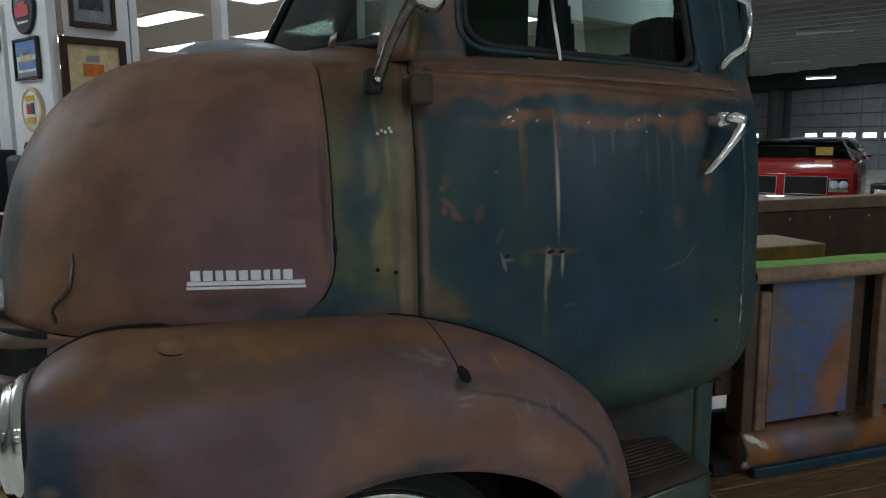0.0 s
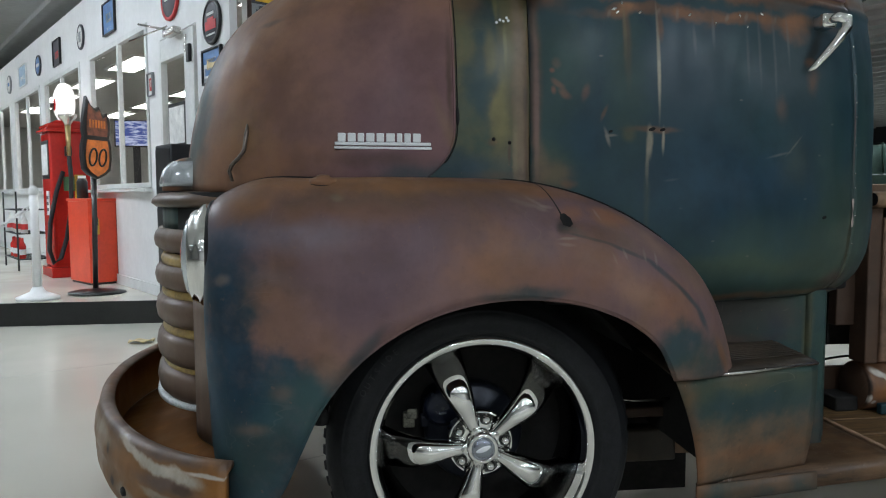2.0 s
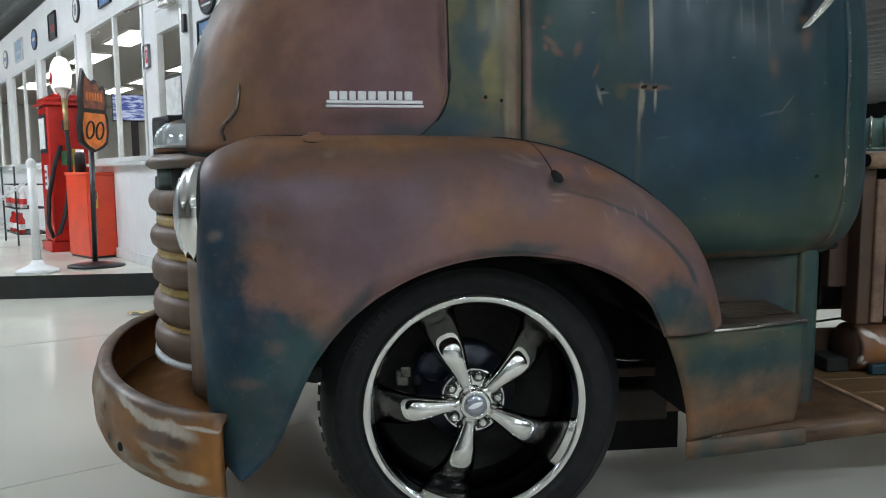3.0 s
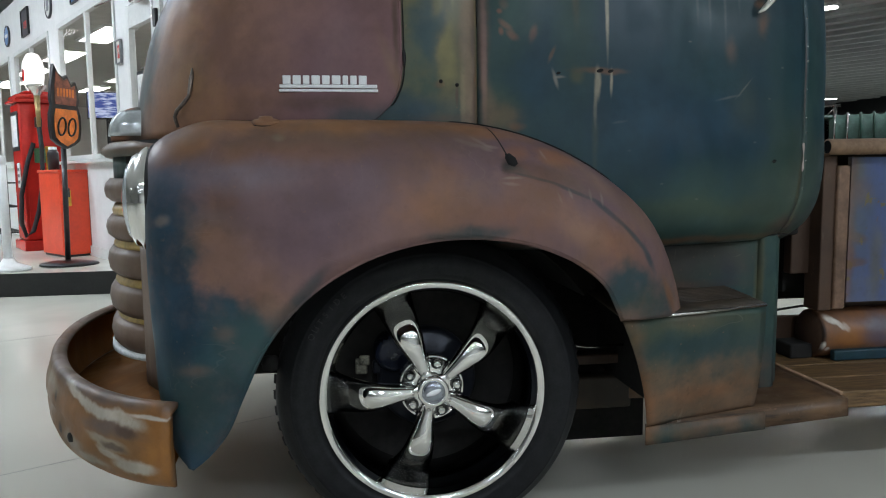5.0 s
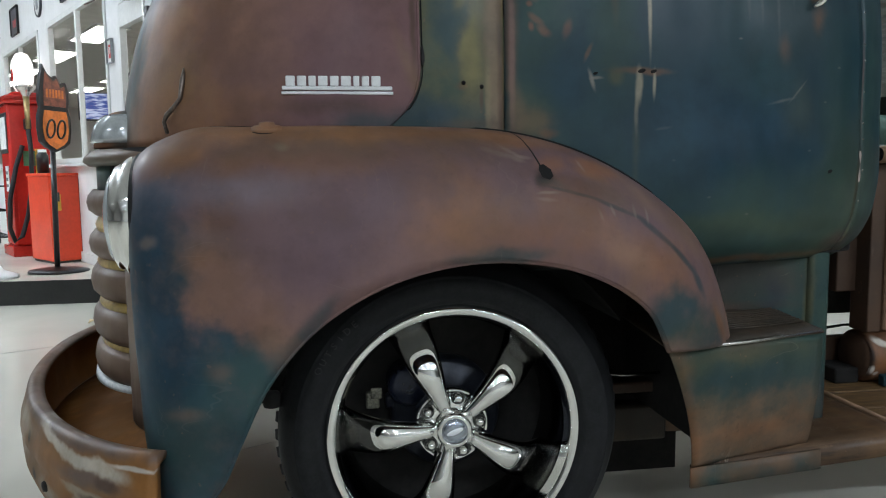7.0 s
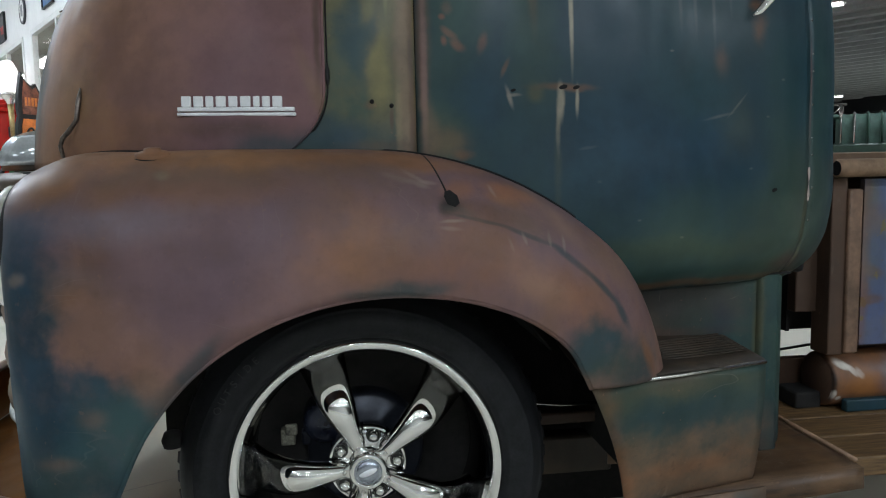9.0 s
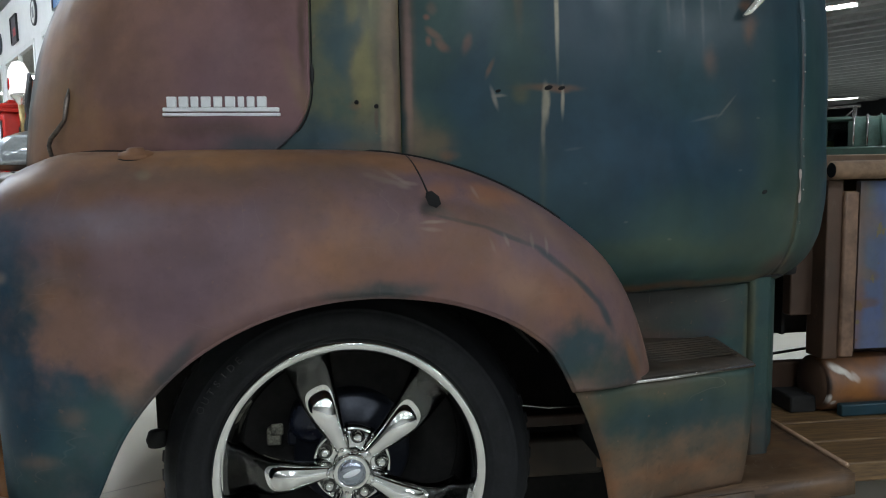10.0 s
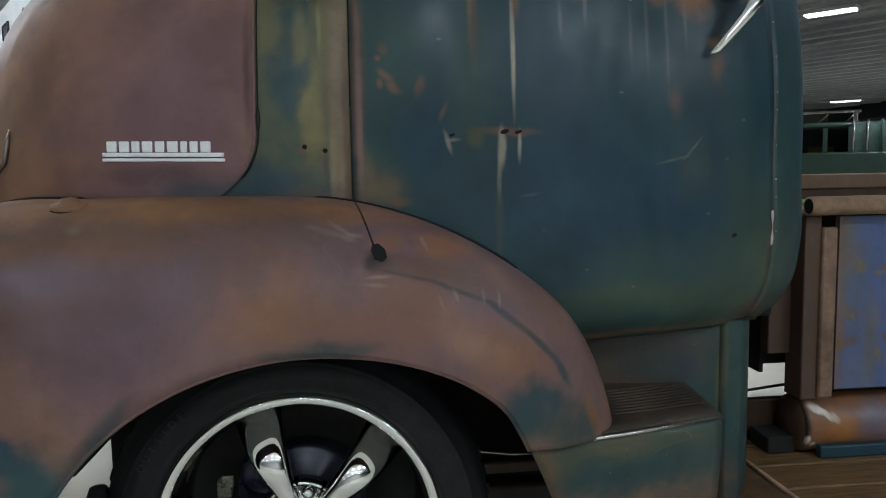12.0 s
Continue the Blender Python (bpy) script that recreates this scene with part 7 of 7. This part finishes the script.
# stanchions and white chain
def stanchion(x, y):
    t = thing("barrier_post", "white plastic barrier post on a round foot", "barrier post", "barrier posts")
    t.matrix_world = pose(x, y, PLAT)
    part("foot", lathe([(0.0, 0.0), (0.155, 0.0), (0.155, 0.022), (0.11, 0.04), (0.06, 0.06), (0.035, 0.10), (0.0, 0.10)], 32), WHITE, t)
    part("post", rod([(0, 0, 0.08), (0, 0, 0.83)], 0.031, 16), WHITE, t)
    part("cap", lathe([(0.033, 0.0), (0.038, 0.015), (0.034, 0.045), (0.022, 0.065), (0.0, 0.072)], 20, pose(0, 0, 0.82)), WHITE, t)
    return t


stanchion(-2.775, 4.37), stanchion(-4.05, 4.45)
t = thing("barrier_chain", "white plastic chain hung between the posts", "chain")
a, b = Vector((-2.80, 4.37, PLAT + 0.74)), Vector((-4.02, 4.45, PLAT + 0.74))
bm = bmesh.new()
for k in range(44):
    s = (k + 0.5) / 44
    p = a.lerp(b, s) - Vector((0, 0, 0.27 * (1 - (2 * s - 1) ** 2)))
    q = a.lerp(b, s + 0.01) - Vector((0, 0, 0.27 * (1 - (2 * (s + 0.01) - 1) ** 2)))
    m = Matrix.Translation(p) @ (q - p).to_track_quat("X", "Z").to_matrix().to_4x4() @ Matrix.Rotation(radians(90 * (k % 2)), 4, "X")
    rod([m @ Vector((0.024 * math.cos(v), 0.014 * math.sin(v), 0)) for v in np.linspace(0, math.tau, 9)], 0.0065, 5, False, bm)
part("links", bm, WHITE, t)

# wire rack with red bottles, far along the wall
rack = in_wall("wire_rack", "black wire display rack with red bottles", "rack", -2.85, -0.35, PLAT)
for x in (-0.42, 0.42):
    for y in (-0.16, 0.16):
        part("upright", rod([(x, y, 0.0), (x, y, 0.86)], 0.010, 6), BLACK, rack)
for z in (0.12, 0.40, 0.66):
    bm = rod([(-0.42, -0.16, z), (0.42, -0.16, z), (0.42, 0.16, z), (-0.42, 0.16, z), (-0.42, -0.16, z)], 0.007, 6, False)
    for k in range(9):
        rod([(-0.4 + 0.1 * k, -0.16, z), (-0.4 + 0.1 * k, 0.16, z)], 0.003, 5, True, bm)
    part("shelf", bm, BLACK, rack)
for k in range(10):
    t = in_wall("bottle", "red bottle with a white label on the wire rack", "bottle", -3.2 + 0.085 * k, -0.46 + 0.02 * (k % 2), PLAT + 0.127 + (0.28 if k % 3 == 0 else 0.0), "bottles on the rack")
    part("glass", lathe([(0.0, 0.0), (0.034, 0.0), (0.034, 0.14), (0.014, 0.18), (0.014, 0.22), (0.0, 0.22)], 14), RED if k % 3 else PAPER, t)
    part("label", lathe([(0.0345, 0.04), (0.0345, 0.10)], 14), PAPER if k % 3 else PRINT_RED, t)

# black speaker boxes and a chair by the door
for z0, z1 in ((0.0, 0.75), (0.79, 1.15)):
    t = in_wall("loudspeaker", "black loudspeaker box by the office door", "loudspeaker", 1.56, -0.13, PLAT + z0, "loudspeakers")
    part("casing", block((-0.16, -0.11, 0.0, 0.16, 0.08, z1 - z0)), BLACK_BOX, t, smooth=True, bevel=0.01)
    part("grille_cloth", block((-0.14, -0.116, 0.03, 0.14, -0.111, z1 - z0 - 0.03)), BLACK, t, smooth=False)
t = in_wall("black_stool", "black padded stool with a rounded back", "stool", 1.93, -0.06, PLAT)
part("backrest", block((-0.10, -0.10, 0.75, 0.10, 0.02, 1.12)), BLACK_BOX, t, smooth=True, bevel=0.03)
part("knob", lathe([(0.0, -0.045), (0.035, -0.03), (0.045, 0.0), (0.035, 0.03), (0.0, 0.045)], 16, pose(0.05, 0.0, 1.16)), BLACK_BOX, t)
part("seat", block((-0.12, -0.12, 0.66, 0.12, 0.05, 0.75)), BLACK_BOX, t, smooth=True, bevel=0.03)
for x in (-0.1, 0.1):
    for y in (-0.11, 0.03):
        part("leg", rod([(x * 1.1, y, 0), (x, y, 0.67)], 0.014, 8), BLACK_BOX, t)
t = thing("floor_scrap", "small crumpled yellow-green paper scrap on the floor", "scrap")
t.matrix_world = pose(-1.72, 3.35, 0.0)
part("paper", sheet(lambda u, v: Vector((0.16 * (u - 0.5), 0.08 * (v - 0.5), 0.004 + 0.02 * abs(math.sin(5 * u + 3 * v)))), 8, 6), CREAM_PAPER, t, thick=0.002)

# ---- the hall's far side ----
TUBE_GLOW = glow("tube_glow", (1.0, 0.99, 0.97), 9.0)


def tube_fitting(x, y, turn=0.0, lit=False, drop=0.0, half=0.60):
    t = thing("tube_light_fitting", "white fluorescent ceiling fitting", "ceiling light", "hall tube lights")
    t.matrix_world = pose(x, y, CEIL - 0.16 - drop, 0, 0, turn)
    part("housing", block((-half - 0.04, -0.16, 0.0, half + 0.04, 0.16, 0.06)), WHITE_FRAME, t, smooth=False, bevel=0.008)
    for s in (-0.8 * half, 0.8 * half):
        part("hanger", rod([(s, 0, 0.06), (s, 0, 0.155 + drop)], 0.008, 6), DULL_CHROME, t)
    if lit:
        part("tube", block((-half, -0.11, -0.03, half, 0.11, -0.002)), TUBE_GLOW, t, smooth=True, bevel=0.012)


for x, y in HALL_TUBES:
    tube_fitting(x, y)
for x, y in ((9.0, 9.0), (14.5, 13.5), (19.5, 20.0), (13.0, 21.0)):
    tube_fitting(x, y, -40)
    tube_lamp('tube_light', x, y, CEIL - 0.20, watts=70.0)
for x, y, turn, drop, half in ((8.68, 11.40, -50, 0, 0.42), (20.8, 28.3, -40, 0, 0.55), (21.8, 20.9, -45, 0.42, 0.48), (-9.5, 12.5, -58, 0, 0.6), (-6.2, 9.6, -58, 0, 0.6)):
    tube_fitting(x, y, turn, True, drop, half)

DOOR_GREY = plain("pale_grey_door_steel", (0.34, 0.36, 0.38), 0.5, 0, 0.08, 2)
LITE = glow("daylit_pane", (0.95, 0.98, 1.0), 4.0)
for k in range(3):
    y0 = 11.5 + 7.2 * k
    gd = setting("roller_door_%d" % (k + 1), block((X_HI - 0.10, y0, 0.0, X_HI - 0.02, y0 + 5.8, 0.02)), DOOR_GREY, "pale grey sectional roller door", "door")
    for r in range(6):
        part("section", block((X_HI - 0.12, y0, 0.03 + 0.53 * r, X_HI - 0.04, y0 + 5.8, 0.53 * (r + 1))), DOOR_GREY, gd, smooth=False, bevel=0.012)
    for c in range(6):
        part("stile", block((X_HI - 0.15, y0 + 0.95 * c + 0.3, 0.03, X_HI - 0.122, y0 + 0.95 * c + 0.36, 3.18)), DOOR_GREY, gd, smooth=False)
        if c < 5:
            part("lite", block((X_HI - 0.132, y0 + 0.95 * c + 0.5, 1.20, X_HI - 0.124, y0 + 0.95 * c + 1.1, 1.38)), LITE, gd, smooth=False)
setting("door_header", block((X_HI - 0.5, 10.0, 3.25, X_HI - 0.01, 33.5, 3.95)), plain("dark_header_steel", (0.04, 0.042, 0.045), 0.6), "dark steel header over the roller doors", "beam")
for y in (10.6, 17.9, 25.1):
    setting("column", block((X_HI - 0.55, y - 0.2, 0, X_HI - 0.15, y + 0.2, 3.24)), GREY_WALL, "grey steel column between the roller doors", "column", bevel=0.01)


def car(name, label, paint, roof_paint, x, y, turn):
    t = thing(name, label, "car", "parked cars")
    t.matrix_world = pose(x, y, 0, 0, 0, turn)
    ys = level([(0.0, 0.90), (0.25, 0.97), (1.2, 1.0), (3.4, 1.0), (4.6, 0.97), (5.1, 0.90)])
    zt = level([(0.0, 0.82), (0.3, 0.88), (1.6, 0.97), (2.2, 0.98), (3.9, 0.96), (5.1, 0.86)])

    def lower(u, v):
        s = 5.1 * u
        a = math.pi * v
        c, b = math.cos(a), math.sin(a)
        w = ys(s)
        return Vector((w * math.copysign(abs(c) ** 0.28, c), s, 0.30 + (zt(s) - 0.30) * b ** 0.32))
    part("body", sheet(lower, 40, 36), paint, t)
    part("nose_panel", block((-0.93, -0.012, 0.34, 0.93, 0.10, 0.82)), paint, t, smooth=True, bevel=0.03)
    for x0, x1 in ((-0.60, -0.06), (0.06, 0.60)):
        g = part("grille", block((x0, -0.020, 0.52, x1, -0.014, 0.76)), BLACK, t, "black grille in a chrome frame", smooth=False)
        part("grille_frame", block((x0 - 0.01, -0.035, 0.76, x1 + 0.01, -0.014, 0.772), (x0 - 0.01, -0.035, 0.508, x1 + 0.01, -0.014, 0.52), (x0 - 0.01, -0.035, 0.52, x0, -0.014, 0.76), (x1, -0.035, 0.52, x1 + 0.01, -0.014, 0.76)), DULL_CHROME, g, smooth=False)
        for k in range(7):
            part("slat", block((x0 + 0.02, -0.028, 0.545 + 0.03 * k, x1 - 0.02, -0.021, 0.552 + 0.03 * k)), BLACK, g, smooth=False)
    for s in (-1, 1):
        part("lamp_surround", block((s * 0.75 - 0.125, -0.03, 0.55, s * 0.75 + 0.125, -0.014, 0.745)), CHROME, t, smooth=True, bevel=0.006)
        for o in (-0.06, 0.06):
            part("headlight", lathe([(0.062, 0.0), (0.062, 0.02), (0.05, 0.03), (0.0, 0.036)], 20, pose(s * 0.75 + o, -0.028, 0.65, 90, 0, 0)), LAMP_GLASS, t)
        part("mirror", lathe([(0.0, -0.06), (0.05, -0.03), (0.065, 0.03), (0.0, 0.035)], 14, pose(s * 1.02, 1.75, 1.02, 90, 0, 0)), CHROME, t)
        for yy in (0.95, 3.95):
            w = part("wheel", lathe([(0.0, 0.0), (0.18, 0.0), (0.20, 0.012), (0.22, 0.0)], 28, pose(s * 0.985, yy, 0.33, 0, 90 * s, 0)), CHROME, t)
            part("tyre", lathe([(0.21, 0.0), (0.31, 0.004), (0.33, -0.03), (0.33, -0.2), (0.2, -0.2)], 28, pose(s * 0.985, yy, 0.33, 0, 90 * s, 0)), RUBBER, w)
    part("bumper", block((-0.98, -0.14, 0.36, 0.98, -0.04, 0.50)), CHROME, t, smooth=True, bevel=0.03)

    def cabin(u, v):
        """Roof between windscreen and rear window."""
        a = math.pi * v
        c, b = math.cos(a), math.sin(a)
        s = 2.35 + 1.25 * u
        return Vector((0.66 * math.copysign(abs(c) ** 0.35, c), s, 1.165 + 0.105 * b ** 0.5))
    part("roof", sheet(cabin, 8, 20), roof_paint, t, thick=0.02)
    for x0, x1, y0, y1 in ((-0.80, 0.80, 1.70, 2.36), (-0.80, 0.80, 4.35, 3.58)):
        bm = bmesh.new()
        bm.faces.new([bm.verts.new(p) for p in ((x0, y0, 0.955), (x1, y0, 0.955), (0.66, y1, 1.215), (-0.66, y1, 1.215))])
        part("glass", bm, DARK_GLASS, t, smooth=False)
    for s in (-1, 1):
        bm = bmesh.new()
        bm.faces.new([bm.verts.new(p) for p in ((s * 0.92, 1.75, 0.955), (s * 0.92, 4.25, 0.955), (s * 0.66, 3.58, 1.20), (s * 0.66, 2.36, 1.20))])
        part("glass", bm, DARK_GLASS, t, smooth=False)
        part("pillar", rod([(s * 0.86, 1.68, 0.95), (s * 0.66, 2.36, 1.21)], 0.025, 8), CHROME, t)
        part("pillar", rod([(s * 0.86, 4.3, 0.95), (s * 0.66, 3.58, 1.21)], 0.05, 8), roof_paint, t)
    part("interior", block((-0.8, 2.4, 0.5, 0.8, 3.9, 0.93), (-0.7, 2.75, 0.93, -0.1, 2.9, 1.15), (0.1, 2.75, 0.93, 0.7, 2.9, 1.15)), SEAT_BLACK, t, smooth=False)
    return t


CAR_RED = plain("red_car_lacquer", (0.42, 0.014, 0.010), 0.12, 0, 0.04, 3)
CAR_WHITE = plain("white_car_lacquer", (0.72, 0.72, 0.70), 0.15, 0, 0.03, 3)
CAR_DARK = plain("dark_car_lacquer", (0.02, 0.018, 0.022), 0.10, 0, 0.1, 3)
red = car("red_coupe", "red seventies coupe with twin black grilles", CAR_RED, BLACK, 7.70, 7.27, -49)
part("window_card", block((0.30, 1.78, 1.02, 0.55, 1.785, 1.15)), plain("yellow_card", (0.75, 0.70, 0.15), 0.6), red, "yellow card behind the windscreen", smooth=False)
car("dark_coupe", "dark purple polished coupe beside the red one", CAR_DARK, CAR_DARK, 7.22, 4.13, -66)
car("white_coupe", "white coupe parked behind the red one", CAR_WHITE, CAR_WHITE, 12.6, 12.0, -52)
car("pale_coupe", "white coupe parked in the back row", CAR_WHITE, CAR_WHITE, 14.6, 9.6, -52)

# covered green lorry with hoops, its side to the aisle
lorry = thing("covered_lorry", "dark green covered lorry with hooped canvas", "lorry")
lorry.matrix_world = pose(8.30, 10.1, 0, 0, 0, -36) @ Matrix.Diagonal((1, 1, 0.865, 1))
LORRY_GREEN = plain("dark_green_lorry_paint", (0.02, 0.055, 0.035), 0.35, 0, 0.15, 4)
CANVAS = plain("green_canvas", (0.035, 0.075, 0.055), 0.75, 0, 0.2, 8, 0.1)
part("body", block((-2.4, 0.0, 0.45, 0.82, 1.8, 1.50)), LORRY_GREEN, lorry, smooth=True, bevel=0.04)
part("cab_roof", block((-1.5, 0.05, 1.97, -0.02, 1.75, 2.08)), LORRY_GREEN, lorry, smooth=True, bevel=0.05)
for x in (-1.5, -0.46, -0.08):
    part("cab_post", block((x, 0.04, 1.50, x + 0.07, 0.10, 1.98)), LORRY_GREEN, lorry, smooth=False)
part("window_pane", block((-1.43, 0.06, 1.51, -0.08, 0.066, 1.97)), CAR_GLASS, lorry, smooth=False)
part("cab_lining", block((-1.4, 0.9, 1.5, -0.1, 0.95, 1.97)), DARK, lorry, smooth=False)
part("yellow_box", block((-0.7, 0.3, 1.50, -0.3, 0.6, 1.62)), YELLOW, lorry, smooth=False)


def canvas_point(u, v):
    a = math.pi * v
    c, s = math.cos(a), math.sin(a)
    sag = 0.025 * abs(math.sin(math.pi * u * 4))
    return Vector((0.0 + 0.8 * u, 0.9 - (0.90 - sag) * math.copysign(abs(c) ** 0.45, c), 1.5 + (0.62 - sag) * s ** 0.5))


part("canvas", sheet(canvas_point, 64, 24), CANVAS, lorry, "green canvas cover")
for k in range(5):
    part("hoop", rod([canvas_point(min(0.999, k / 4), j / 24) + Vector((0, 0, 0.012)) for j in range(25)], 0.018, 6), DULL_CHROME if k < 2 else LORRY_GREEN, lorry)
for x in (-1.6, 0.4):
    for y in (0.1, 1.7):
        part("wheel", lathe([(0.0, 0.1), (0.30, 0.1), (0.42, 0.08), (0.42, -0.1), (0.30, -0.12), (0.0, -0.12)], 28, pose(x, y, 0.42, 90, 0, 0)), RUBBER, lorry)
rackb = thing("roof_ladder", "grey steel lattice rack standing behind the lorry", "rack")
rackb.matrix_world = pose(9.2, 13.4, 0, 0, 0, -36) @ Matrix.Diagonal((1, 1, 0.90, 1))
for z in (2.15, 2.42):
    part("rail", rod([(-3.5, 0, z), (1.3, 0, z)], 0.03, 6), DULL_CHROME, rackb)
for k in range(10):
    part("rung", rod([(-3.5 + 0.5 * k, 0, 2.15), (-3.25 + 0.5 * k, 0, 2.42)], 0.018, 6), DULL_CHROME, rackb)
for x in (-3.4, 1.2):
    part("post", rod([(x, 0, 0), (x, 0, 2.42)], 0.04, 8), DULL_CHROME, rackb)
t = thing("wooden_box", "yellow-brown wooden box in the truck bed", "box")
t.matrix_world = pose(1.86, 1.185, 0.632)
part("sides", block((-0.36, -0.155, 0.0, 0.36, 0.155, 0.275)), plain("ochre_box_wood", (0.19, 0.118, 0.014), 0.55, 0, 0.2, 8), t, smooth=True, bevel=0.006)
